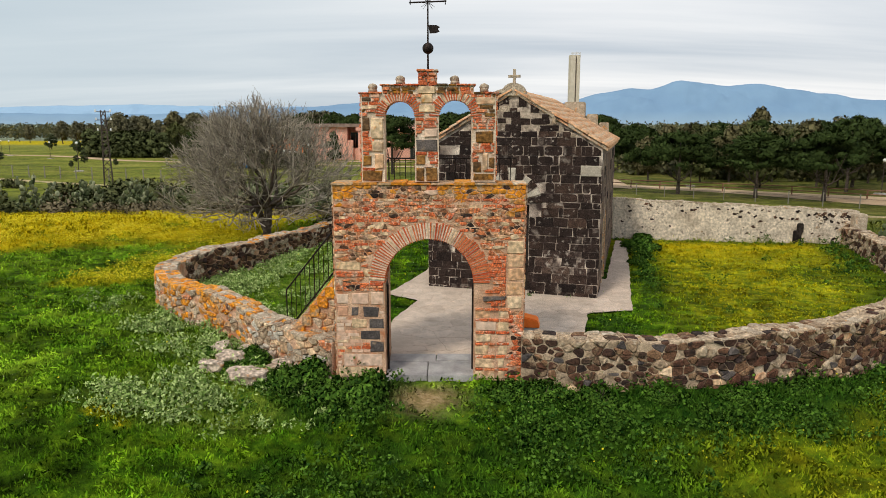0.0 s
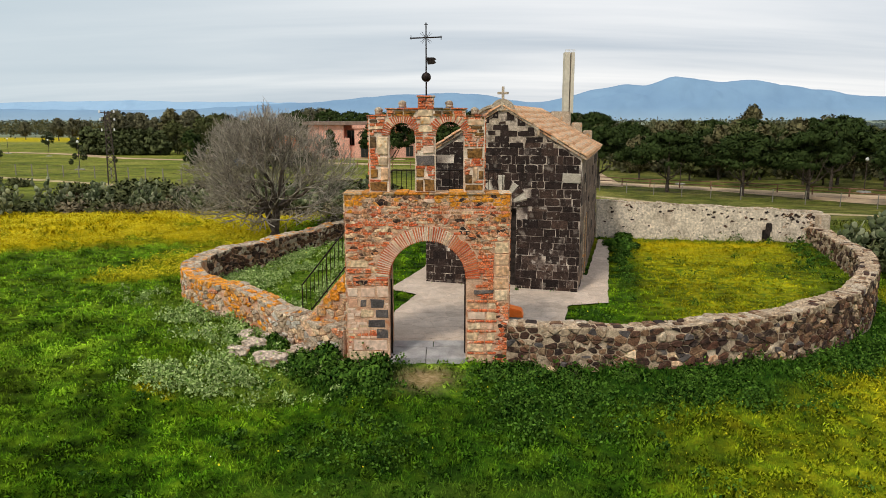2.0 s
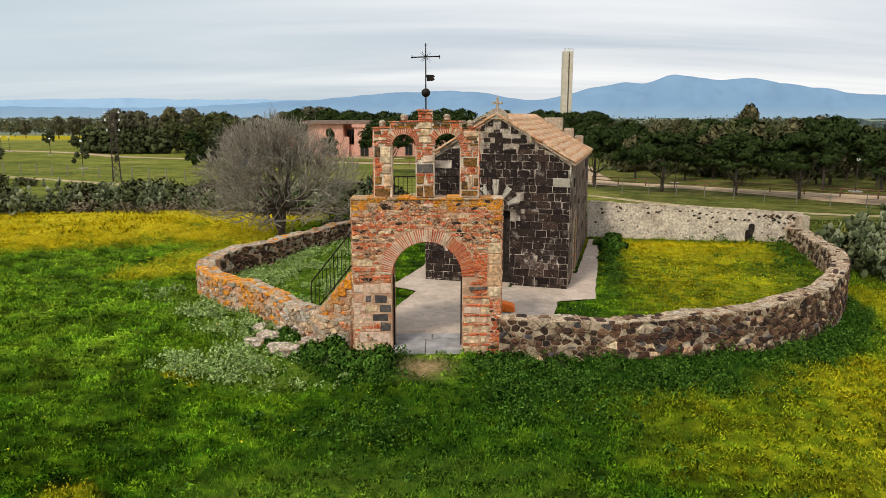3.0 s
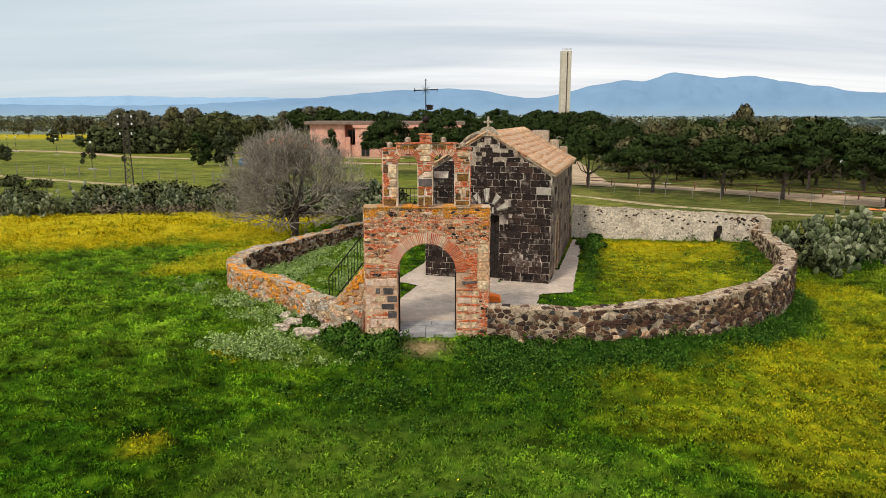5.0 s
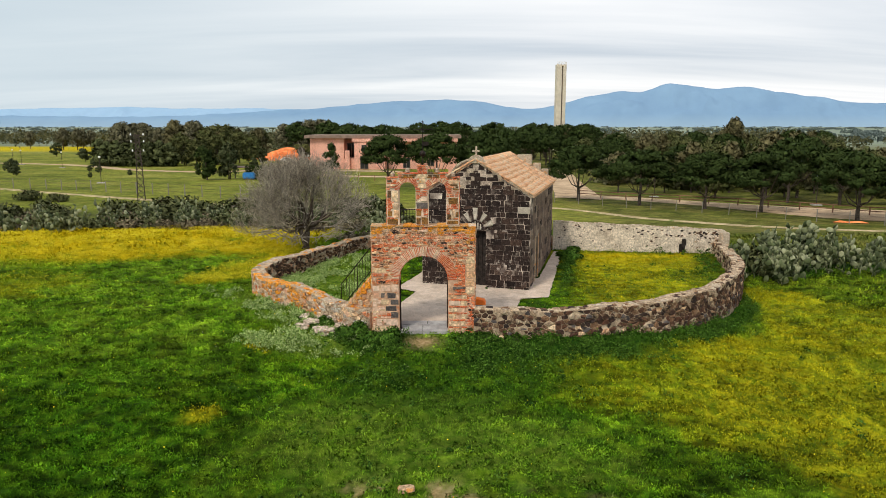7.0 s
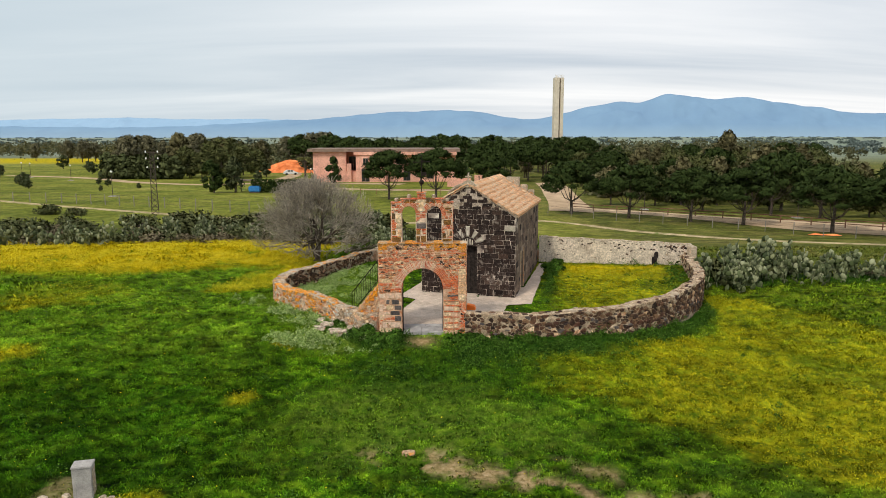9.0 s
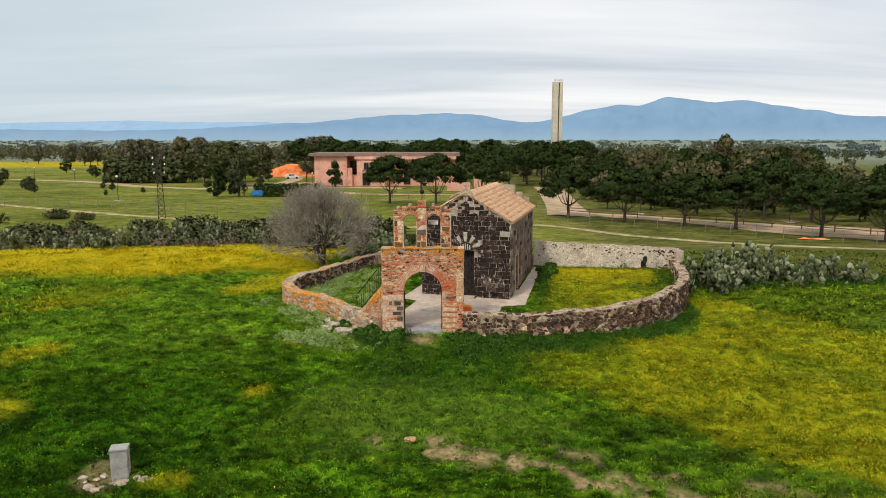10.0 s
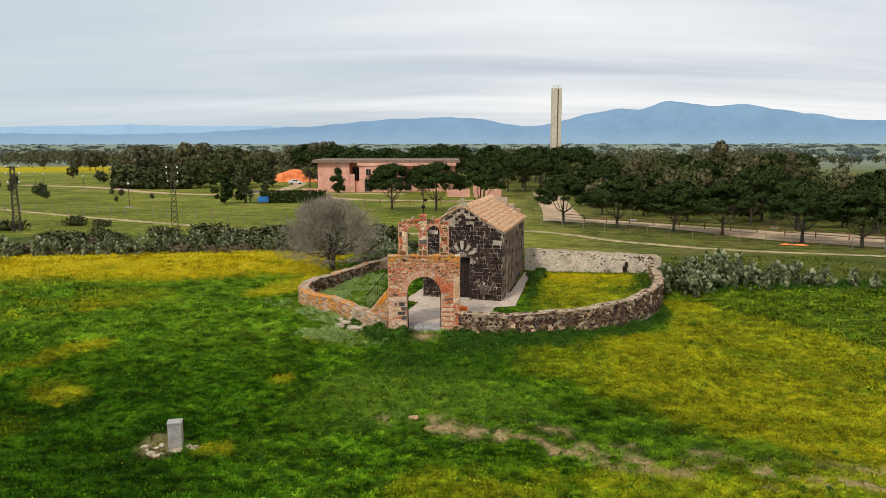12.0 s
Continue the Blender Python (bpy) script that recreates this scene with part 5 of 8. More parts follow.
for i in range(11):
    a0, a1 = math.pi * i / 11 + 0.02, math.pi * (i + 1) / 11 - 0.02
    r0, r1 = 0.42, 0.83 if i != 5 else 0.95
    poly = [(MID + r * math.cos(a), FAN_Z + r * math.sin(a)) for r, a in ((r0, a0), (r1, a0), (r1, a1), (r0, a1))]
    geo = stone_geometry(poly, fac, 0.035, 0.008, rc)
    mesh_part("voussoir", geo[0], geo[1], M_VOUSSOIR_LIGHT if i in (1, 3, 5, 7, 10) else M_BASALT_WORN if i == 8 else M_BASALT, front_wall)
poly = [(MID + 0.42 * math.cos(a), FAN_Z + 0.42 * math.sin(a)) for a in np.linspace(0, math.pi, 14)]
geo = stone_geometry(poly, fac, 0.012, 0.006, rc)
mesh_part("lunette", geo[0], geo[1], M_BASALT_WORN, front_wall)
for i in range(5):
    u0 = MID - 0.26 + 0.115 * i
    geo = stone_geometry(rect(u0, u0 + 0.06, FAN_Z + 0.02, FAN_Z + 0.36 - 0.05 * abs(i - 2), 0.008, rc), lambda a, b, d: (a, -0.012 - d, b), 0.014, 0.002, rc)
    mesh_part("slat", geo[0], geo[1], M_VOUSSOIR_LIGHT, front_wall)

side_f = lambda u, v, d: (d, u, v)
side_pieces = []
v = 0.0
while v < CH_EAVE - 0.1:
    h = rc.uniform(0.22, 0.34)
    u = -rc.uniform(0, 0.3)
    while u < CH_L:
        l = rc.uniform(0.3, 0.75)
        a, b = max(0, u), min(CH_L, u + l)
        u += l
        if b - a < 0.08 or v + h > CH_EAVE or (b > SD0 - 0.17 and a < SD1 + 0.17 and v < SDH + 0.1) or rc.random() < 0.12:
            continue
        geo = stone_geometry(rect(a, b, v, v + h, 0.015, rc), side_f, rc.uniform(0.008, 0.022), 0.012, rc)
        side_pieces.append(("block", geo[0], geo[1], M_SIDE if rc.random() < 0.85 else M_BASALT))
    v += h
lay(side_pieces, side_wall)

# roof: deck, then rows of barrel tiles
roof = part("roof", (lambda b: (slab(b, [(-CH_W - 0.12, CH_EAVE - 0.06), (MID, CH_RIDGE + 0.005), (0.12, CH_EAVE - 0.06), (0.12, CH_EAVE), (MID, CH_RIDGE + 0.07), (-CH_W - 0.12, CH_EAVE)], -0.06, CH_L + 0.06), b)[1])(bmesh.new()), M_TILE_REST, chapel, "weathered clay barrel-tile roof")


def tile_mesh(r, length):
    vs, fs, n = [], [], 6
    for j, (y, k) in enumerate(((0, 1.0), (length, 0.82))):
        for s_, rr in ((0, r), (1, r - 0.014)):
            for i in range(n + 1):
                a = math.pi * i / n
                vs.append((rr * k * math.cos(a), y, 0.012 + rr * k * 0.8 * math.sin(a)))
    m = n + 1
    for i in range(n):
        fs += [(i, i + 1, 2 * m + i + 1, 2 * m + i), (m + i + 1, m + i, 3 * m + i, 3 * m + i + 1), (i + 1, i, m + i, m + i + 1)]
    return vs, fs


T_LEN, T_STEP, T_PITCH = 0.4, 0.3, 0.172
slope_len = math.hypot(CH_W / 2 + 0.14, CH_RIDGE - CH_EAVE + 0.06)
slope_ang = math.atan2(CH_RIDGE - CH_EAVE + 0.06, CH_W / 2 + 0.14)
tv, tf = tile_mesh(0.084, T_LEN)
tile_data = bpy.data.meshes.new("tile")
tile_data.from_pydata(tv, [], tf)
tile_data.materials.append(M_TILE)
tile_data.polygons.foreach_set("use_smooth", [True] * len(tile_data.polygons))
rows_t, cols_t = int(slope_len / T_STEP) + 1, int((CH_L + 0.1) / T_PITCH) + 1
count_t, rest_v, rest_f = 0, [], []
for side in (1, -1):
    for c in range(cols_t):
        for r in range(rows_t):
            d = 0.0 + r * T_STEP
            up = Vector((-side * math.cos(slope_ang), 0, math.sin(slope_ang)))
            d = min(d + (rc.uniform(-0.07, 0.07) if r else 0.0), slope_len - T_LEN - 0.02)
            base = Vector((MID + side * (CH_W / 2 + 0.15), -0.03 + c * T_PITCH + rc.uniform(-0.012, 0.012), CH_EAVE - 0.005)) + up * d
            yaw = radians(rc.uniform(-2.5, 2.5))
            rot = Matrix((Vector((0, side, 0)), up, Vector((side * math.sin(slope_ang), 0, math.cos(slope_ang))))).transposed().to_4x4()
            m = Matrix.Translation(base + Vector((0, 0, 0.012 + rc.uniform(0, 0.022)))) @ rot @ pose(0, 0, 0, -1.5, 0, math.degrees(yaw))
            if side > 0 and count_t < 300:
                ob = new("tile", tile_data)
                ob.parent, ob.matrix_basis = roof, m
                count_t += 1
            else:
                rest_f += [tuple(i + len(rest_v) for i in f) for f in tf]
                rest_v += [tuple(m @ Vector(p)) for p in tv]
tagged(mesh_part("more_tiles", rest_v, rest_f, M_TILE_REST, roof, True), kind="stuff")
bm = bmesh.new()
y = -0.05
while y < CH_L:
    tube(bm, (MID, y, CH_RIDGE + 0.02), (MID, y + 0.4, CH_RIDGE + 0.03), 0.1, 0.094, 10)
    y += 0.34
part("ridge_tiles", bm, M_TILE, roof, smooth=True)
# stone verge, round apex and cross on the front; blocks on the back gable
for side in (1, -1):
    for k in range(12):
        a, b = k / 12, (k + 1) / 12
        xa, xb = MID + side * (CH_W / 2 + 0.1) * (1 - a), MID + side * (CH_W / 2 + 0.1) * (1 - b)
        za, zb = CH_EAVE - 0.06 + (CH_RIDGE - CH_EAVE + 0.06) * a, CH_EAVE - 0.06 + (CH_RIDGE - CH_EAVE + 0.06) * b
        vt = rc.uniform(0.06, 0.12)
        bm = bmesh.new()
        slab(bm, [(xa, za), (xb, zb), (xb, zb + vt), (xa, za + vt)] if side < 0 else [(xa, za + vt), (xb, zb + vt), (xb, zb), (xa, za)], -0.05 - 0.03 * rc.random(), 0.16)
        bmesh.ops.bevel(bm, geom=bm.edges[:], offset=0.018, segments=2, affect="EDGES")
        part("verge_stone", bm, M_CAPSTONE if rc.random() < 0.7 else M_SIDE, chapel)
bm = bmesh.new()
slab(bm, [(MID + 0.33 * math.cos(a), CH_RIDGE - 0.06 + 0.33 * math.sin(a)) for a in np.linspace(0, math.pi, 12)], -0.09, 0.22)
part("apex_stone", bm, M_CAPSTONE, chapel, "half-round pale apex stone")
# round-headed pale hood over the gable
hood = [(math.cos(a), math.sin(a)) for a in np.linspace(0.04, math.pi - 0.04, 19)]
hood_z = lambda c, rx, rz: min(4.6 + rz * math.sqrt(max(0.0, 1 - c * c)), 9.0 if c < 0.12 else roof_at(MID + rx * c) + 0.16 - (1.0 - rz))
bm = bmesh.new()
slab(bm, [(MID + 1.06 * c, hood_z(c, 1.06, 0.9)) for c, q in hood], -0.01, 0.2)
part("hood_panel", bm, M_GABLE_LIME, front_wall)
for k in range(18):
    (c0, q0), (c1, q1) = hood[k], hood[k + 1]
    bm = bmesh.new()
    slab(bm, [(MID + 1.04 * c0, hood_z(c0, 1.04, 0.88)), (MID + 1.13 * c0, hood_z(c0, 1.13, 0.97)), (MID + 1.13 * c1, hood_z(c1, 1.13, 0.97)), (MID + 1.04 * c1, hood_z(c1, 1.04, 0.88))], -0.075 - 0.015 * rc.random(), 0.22)
    bmesh.ops.bevel(bm, geom=bm.edges[:], offset=0.008, segments=1, affect="EDGES")
    part("hood_stone", bm, M_CAPSTONE if rc.random() < 0.6 else M_WALLTAN, front_wall)
for u, v_, w, h in ((-0.5, 5.0, 0.26, 0.2), (-0.2, 5.14, 0.14, 0.2), (0.24, 5.08, 0.2, 0.26), (0.56, 4.92, 0.24, 0.22), (0.0, 4.95, 0.2, 0.1), (-0.78, 4.72, 0.2, 0.18), (0.84, 4.68, 0.18, 0.2), (-0.3, 4.66, 0.22, 0.12)):
    geo = stone_geometry(rect(MID + u - w / 2, MID + u + w / 2, v_, v_ + h, 0.012, rc), lambda a, b, d: (a, -0.01 - d, b), 0.02, 0.004, rc)
    mesh_part("block", geo[0], geo[1], M_BASALT, front_wall)
geo = stone_geometry(rect(-0.55, -0.02, 3.3, 3.58, 0.012, rc), fac, 0.032, 0.004, rc)
mesh_part("quoin", geo[0], geo[1], M_VOUSSOIR_LIGHT, front_wall)
bm = bmesh.new()
box(bm, MID - 0.035, MID + 0.035, 0.03, 0.1, CH_RIDGE + 0.22, CH_RIDGE + 0.62, 0.006)
box(bm, MID - 0.16, MID + 0.16, 0.032, 0.098, CH_RIDGE + 0.4, CH_RIDGE + 0.47, 0.006)
part("stone_cross", bm, M_CAPSTONE, chapel, "small grey stone cross")
bm = bmesh.new()
box(bm, MID + 0.5, MID + 1.25, CH_L - 0.5, CH_L - 0.1, CH_RIDGE - 0.75, CH_RIDGE - 0.02, 0.03)
box(bm, MID + 1.3, MID + 1.7, CH_L - 0.35, CH_L - 0.05, CH_RIDGE - 1.0, CH_RIDGE - 0.45, 0.03)
box(bm, MID + 1.75, MID + 2.1, CH_L - 0.3, CH_L - 0.05, CH_RIDGE - 1.3, CH_RIDGE - 0.75, 0.03)
part("back_parapet", bm, M_CAPSTONE, chapel, "pale stepped masonry over the back gable")

# ---- yard paving ----
paving = tagged(mesh_part("pavement", [], [], M_SLAB), "pale stone flags from the gateway round the chapel", "pavement", kind="structure")


def in_poly(u, v, poly):
    c = False
    for i in range(len(poly)):
        (x0, y0), (x1, y1) = poly[i - 1], poly[i]
        if (y0 > v) != (y1 > v) and u < (x0 - x1) * (v - y1) / (y0 - y1) + x1:
            c = not c
    return c


COURT = [(-0.82, 1.2), (0.85, 1.2), (2.2, 1.6), (3.45, 2.7), (3.8, 4.15), (4.95, 4.4), (6.9, 12.9), (6.5, 13.0), (4.35, 5.3), (-0.3, 6.5), (0.6, 10.0), (-0.05, 10.0), (-0.33, 8.5), (-1.2, 6.15), (-1.5, 5.9), (-1.16, 5.7), (-0.47, 5.2), (-0.97, 3.7), (-1.05, 3.0)]
rp = random.Random(12)
vs, fs = [], []
flags = []
for poly in rubble_cells(9.2, 12.4, 0.36, 1.2, 4):
    poly = [(p[0] - 1.9, p[1] + 1.1) for p in poly]
    cu, cv = sum(p[0] for p in poly) / len(poly), sum(p[1] for p in poly) / len(poly)
    if all(in_poly(u, v, COURT) for u, v in poly):
        geo = stone_geometry(poly, lambda u, v, d: (u, v, height(u, v) + 0.052 + d), 0.006, 0.004, rp)
        flags.append(("flagstone", geo[0], geo[1], M_PAVING))
lay(flags, paving)
bm = bmesh.new()
worn = []
for i in range(len(COURT)):
    (x0, y0), (x1, y1) = COURT[i], COURT[(i + 1) % len(COURT)]
    n = max(1, int(math.hypot(x1 - x0, y1 - y0) / 0.22))
    worn += [(x0 + (x1 - x0) * k / n + rp.uniform(-0.022, 0.022), y0 + (y1 - y0) * k / n + rp.uniform(-0.022, 0.022)) for k in range(n)]
fv = [bm.verts.new((x, y, height(x, y) + 0.05)) for x, y in worn]
bm.faces.new(fv)
bmesh.ops.triangulate(bm, faces=bm.faces[:])
part("joint_bed", bm, M_PAVING, paving)
for a, b, c, d in ((-0.86, -0.05, -0.02, 0.75), (-0.04, 0.86, -0.03, 0.8), (-0.84, 0.1, 0.77, 1.25), (0.11, 0.86, 0.82, 1.26)):
    bm = bmesh.new()
    box(bm, a, b - 0.004, c, d - 0.004, -0.1, 0.115, 0.012)
    part("threshold_slab", bm, M_SLAB, paving)


# ---- vegetation helpers ----
def mesh_np(name, verts, tris, mat, parent=None, colours=None, smooth=False, normals=None, tone=None):
    """A triangle mesh from arrays; colours: values of the zone attribute, one row a vertex; normals: the lie of the clump that a leaf belongs to; tone: how pale each vertex's plant is, 0..1."""
    me = bpy.data.meshes.new(name)
    me.vertices.add(len(verts))
    me.vertices.foreach_set("co", np.ascontiguousarray(verts, np.float32).ravel())
    me.loops.add(3 * len(tris))
    me.loops.foreach_set("vertex_index", np.ascontiguousarray(tris, np.int32).ravel())
    me.polygons.add(len(tris))
    me.polygons.foreach_set("loop_start", np.arange(0, 3 * len(tris), 3, dtype=np.int32))
    me.polygons.foreach_set("loop_total", np.full(len(tris), 3, np.int32))
    if smooth:
        me.polygons.foreach_set("use_smooth", np.ones(len(tris), bool))
    me.update(calc_edges=True)
    if colours is not None:
        a = me.attributes.new("zone", "FLOAT_COLOR", "POINT")
        a.data.foreach_set("color", np.ascontiguousarray(colours, np.float32).ravel())
    if tone is not None:
        me.attributes.new("tone", "FLOAT", "POINT").data.foreach_set("value", np.ascontiguousarray(tone, np.float32))
    if normals is not None:
        me.polygons.foreach_set("use_smooth", np.ones(len(tris), bool))
        me.normals_split_custom_set_from_vertices(normals.tolist())
    me.materials.append(mat)
    ob = new(name, me)
    if parent is not None:
        ob.parent = parent
    return ob


def leaves_at(points, size, rnd, stretch=1.6, up=0.0):
    """One small kite-shaped leaf (two triangles) at each point, turned at random."""
    n = len(points)
    a = rnd.normal(size=(n, 3))
    a[:, 2] += up
    a /= np.linalg.norm(a, axis=1)[:, None]
    b = np.cross(a, rnd.normal(size=(n, 3)))
    b /= np.linalg.norm(b, axis=1)[:, None] + 1e-9
    s = size * rnd.uniform(0.6, 1.3, (n, 1))
    v = np.stack([points - a * s * stretch / 2, points + b * s / 2, points + a * s * stretch / 2, points - b * s / 2], 1).reshape(-1, 3)
    k = 4 * np.arange(n)[:, None]
    return v, np.concatenate([k + [0, 1, 2], k + [0, 2, 3]], 0)


def clump_leaves(rnd, blobs, per, shell, size, stretch=1.6, up=0.0, lift=0.45):
    """Leaves round the blobs of a crown, facing outwards, with the normals of the clump: vertices, triangles, normals."""
    b = np.repeat(np.array(blobs, float), per, 0)
    d = rnd.normal(size=(len(b), 3))
    d /= np.linalg.norm(d, axis=1)[:, None]
    pts = d * (shell + (1 - shell) * rnd.random_sample((len(b), 1))) * b[:, 3:6] + b[:, 0:3]
    heart = np.array(blobs, float)[:, 0:3].mean(0)
    reach = np.abs(np.array(blobs, float)[:, 0:3] - heart).max(0) + 1e-6
    n = 0.75 * d + 0.45 * (pts - heart) / reach + (0, 0, lift)
    n /= np.linalg.norm(n, axis=1)[:, None] + 1e-9
    v, f = leaves_at(pts, size, rnd, stretch, up)
    nv = np.repeat(n, 4, 0)
    face = np.cross(v[f[:, 1]] - v[f[:, 0]], v[f[:, 2]] - v[f[:, 0]])
    turned = (face * nv[f[:, 0]]).sum(1) < 0
    f[turned] = f[turned][:, ::-1]
    return v, f, nv


def joined(*parts):
    """Several (vertices, triangles, normals) as one."""
    vs, fs, ns, k = [], [], [], 0
    for v, f, n in parts:
        vs.append(v)
        fs.append(f + k)
        ns.append(n)
        k += len(v)
    return np.concatenate(vs), np.concatenate(fs), np.concatenate(ns)


def foliage(name, dark, light, rough=0.75):
    m = material(name, [dark, light], 0.7, 0.3, rough, 0, vary="island", fine=5.0)
    m.node_tree.nodes["Principled BSDF"].inputs["Specular IOR Level"].default_value = 0.04
    return m


M_PINE = foliage("pine_needles", (0.022, 0.038, 0.01), (0.052, 0.074, 0.02))
M_OLIVE = foliage("olive_leaves", (0.035, 0.05, 0.02), (0.1, 0.11, 0.05))
M_BANK = foliage("bank_shrub_leaves", (0.042, 0.055, 0.02), (0.135, 0.138, 0.058))
M_WOODOAK = foliage("wood_oak_leaves", (0.045, 0.057, 0.018), (0.122, 0.125, 0.046))
# oak tones paled and greyed: haze over the west wood put into the colour
M_HAZEWOOD = foliage("haze_paled_leaves", (0.085, 0.085, 0.046), (0.2, 0.18, 0.105))
M_EUCA = foliage("eucalyptus_leaves", (0.072, 0.068, 0.03), (0.16, 0.138, 0.066))
M_CYPRESS = foliage("cypress_leaves", (0.045, 0.058, 0.022), (0.12, 0.135, 0.055))
M_DRY = foliage("dry_twigs", (0.085, 0.075, 0.042), (0.25, 0.2, 0.125))
M_BUSH = foliage("bramble_leaves", (0.01, 0.04, 0.005), (0.105, 0.205, 0.025))
M_PALM = foliage("palm_fronds", (0.1, 0.11, 0.04), (0.22, 0.2, 0.08))
M_BARK = material("grey_bark", [(0.06, 0.045, 0.036), (0.13, 0.1, 0.08)], 6, 0.3)
M_TWIG = material("grey_fig_bark", [(0.26, 0.22, 0.175), (0.5, 0.435, 0.345), (0.15, 0.125, 0.1), (0.34, 0.295, 0.235)], 2, 0.25, bump=0.1, vary="island")


def tubes_np(segs, sides=4, one_body=False):
    """Tapered tubes: segs rows of ax, ay, az, bx, by, bz, ra, rb. one_body: each tube is joined to the second one inside the wood."""
    segs = np.asarray(segs, float)
    a, b, ra, rb = segs[:, 0:3], segs[:, 3:6], segs[:, 6:7], segs[:, 7:8]
    d = b - a
    d /= np.linalg.norm(d, axis=1)[:, None] + 1e-9
    ref = np.where(np.abs(d[:, 2:3]) > 0.9, [[1.0, 0, 0]], [[0, 0, 1.0]])
    u = np.cross(d, ref)
    u /= np.linalg.norm(u, axis=1)[:, None]
    w = np.cross(d, u)
    rings = []
    for k in range(sides):
        t = 2 * math.pi * k / sides
        o = u * math.cos(t) + w * math.sin(t)
        rings += [a + o * ra, b + o * rb]
    v = np.stack(rings, 1).reshape(-1, 3)
    base = 2 * sides * np.arange(len(segs))[:, None]
    tris = []
    for k in range(sides):
        p, q = 2 * k, 2 * ((k + 1) % sides)
        tris += [base + [p, q, q + 1], base + [p, q + 1, p + 1]]
    if one_body:
        root = 2 * sides
        tris.append(np.array([(2 * sides * i, 2 * sides * i + 2, root) for i in range(len(segs)) if i != 1]))
    return v, np.concatenate(tris, 0)


def grow(start, way, length, radius, depth, rnd, segs, tips, droop=0.0, spread=0.6, kids=3, wob=0.2, bits=4, taper=0.62):
    """Recursive limbs; fills segs with tube rows and tips with end points."""
    p, d = np.array(start, float), np.array(way, float)
    r = radius
    for i in range(bits):
        d = d + rnd.normal(size=3) * wob
        d[2] += droop
        d /= np.linalg.norm(d)
        q = p + d * length / bits
        r2 = r * (1 - 0.35 / bits)
        segs.append((*p, *q, r, r2))
        p, r = q, r2
        if depth > 0 and i >= 1 and rnd.random_sample() < 0.75:
            side = rnd.normal(size=3)
            side -= d * side.dot(d)
            side /= np.linalg.norm(side)
            grow(p, d * (1 - spread * 0.6) + side * spread, length * rnd.uniform(0.5, 0.75), r * taper, depth - 1, rnd, segs, tips, droop, spread, kids, wob, bits, taper)
    if depth > 0:
        for k in range(kids):
            side = rnd.normal(size=3)
            side -= d * side.dot(d)
            side /= np.linalg.norm(side)
            grow(p, d + side * spread, length * rnd.uniform(0.6, 0.85), r * 0.8, depth - 1, rnd, segs, tips, droop, spread, kids, wob, bits, taper)
    else:
        tips.append(p)


def make_tree(name, label, category, group, build, x, y, turn=0, size=1.0):
    ob = build(thing(name, pose(x, y, height(x, y) - 0.05, 0, 0, turn), label, category, group))
    ob.scale = (size, size, size)
    return ob


def stone_pine(ob, seed, tall=8.6, wide=4.0, clear=2.7, mat=None, per=210, leaf=0.14):
    rnd = np.random.RandomState(seed)
    segs = []
    segs.append((0, 0, -0.2, 0.05, 0, clear * 0.55, 0.24, 0.2))
    segs.append((0.05, 0, clear * 0.55, 0.0, 0.06, clear, 0.2, 0.17))
    for k in range(6):
        a = 6.28 * k / 6 + rnd.uniform(-0.3, 0.3)
        z0 = clear * rnd.uniform(0.75, 1.0)
        end = np.array((math.cos(a) * wide * 0.55, math.sin(a) * wide * 0.55, clear + (tall - clear) * rnd.uniform(0.25, 0.6)))
        mid = np.array((end[0] * 0.4, end[1] * 0.4, z0 + 0.55))
        segs += [(0, 0, z0, *mid, 0.08, 0.06), (*mid, *end, 0.06, 0.02)]
    segs.append((0, 0.06, clear, 0.1, 0, tall * 0.8, 0.16, 0.04))
    v, f = tubes_np(segs, 7, True)
    mesh_np("trunk", v, f, M_BARK, ob, smooth=True)
    blobs = []
    for k in range(72):
        a, q = rnd.uniform(0, 6.28), rnd.random_sample() ** 0.5
        zc = clear + (tall - clear) * (0.22 + 0.66 * (1 - q ** 2) ** 0.55 * (1.0 if k % 4 else rnd.uniform(0.3, 0.8)))
        r = rnd.uniform(0.5, 0.95) * wide / 4.0
        blobs.append((math.cos(a) * q * wide * 0.84, math.sin(a) * q * wide * 0.84, zc, r * 1.2, r * 1.2, r * 0.62))
    v, f, n = joined(clump_leaves(rnd, blobs, int(per * 0.85), 0.45, leaf * 0.62, 4.6, 0.5), clump_leaves(rnd, blobs, max(8, per // 7), 0.0, 2.6 * leaf if leaf < 0.2 else 2.0 * leaf, 1.3))
    mesh_np("crown", v, f, mat or M_PINE, ob, normals=n)
    return ob


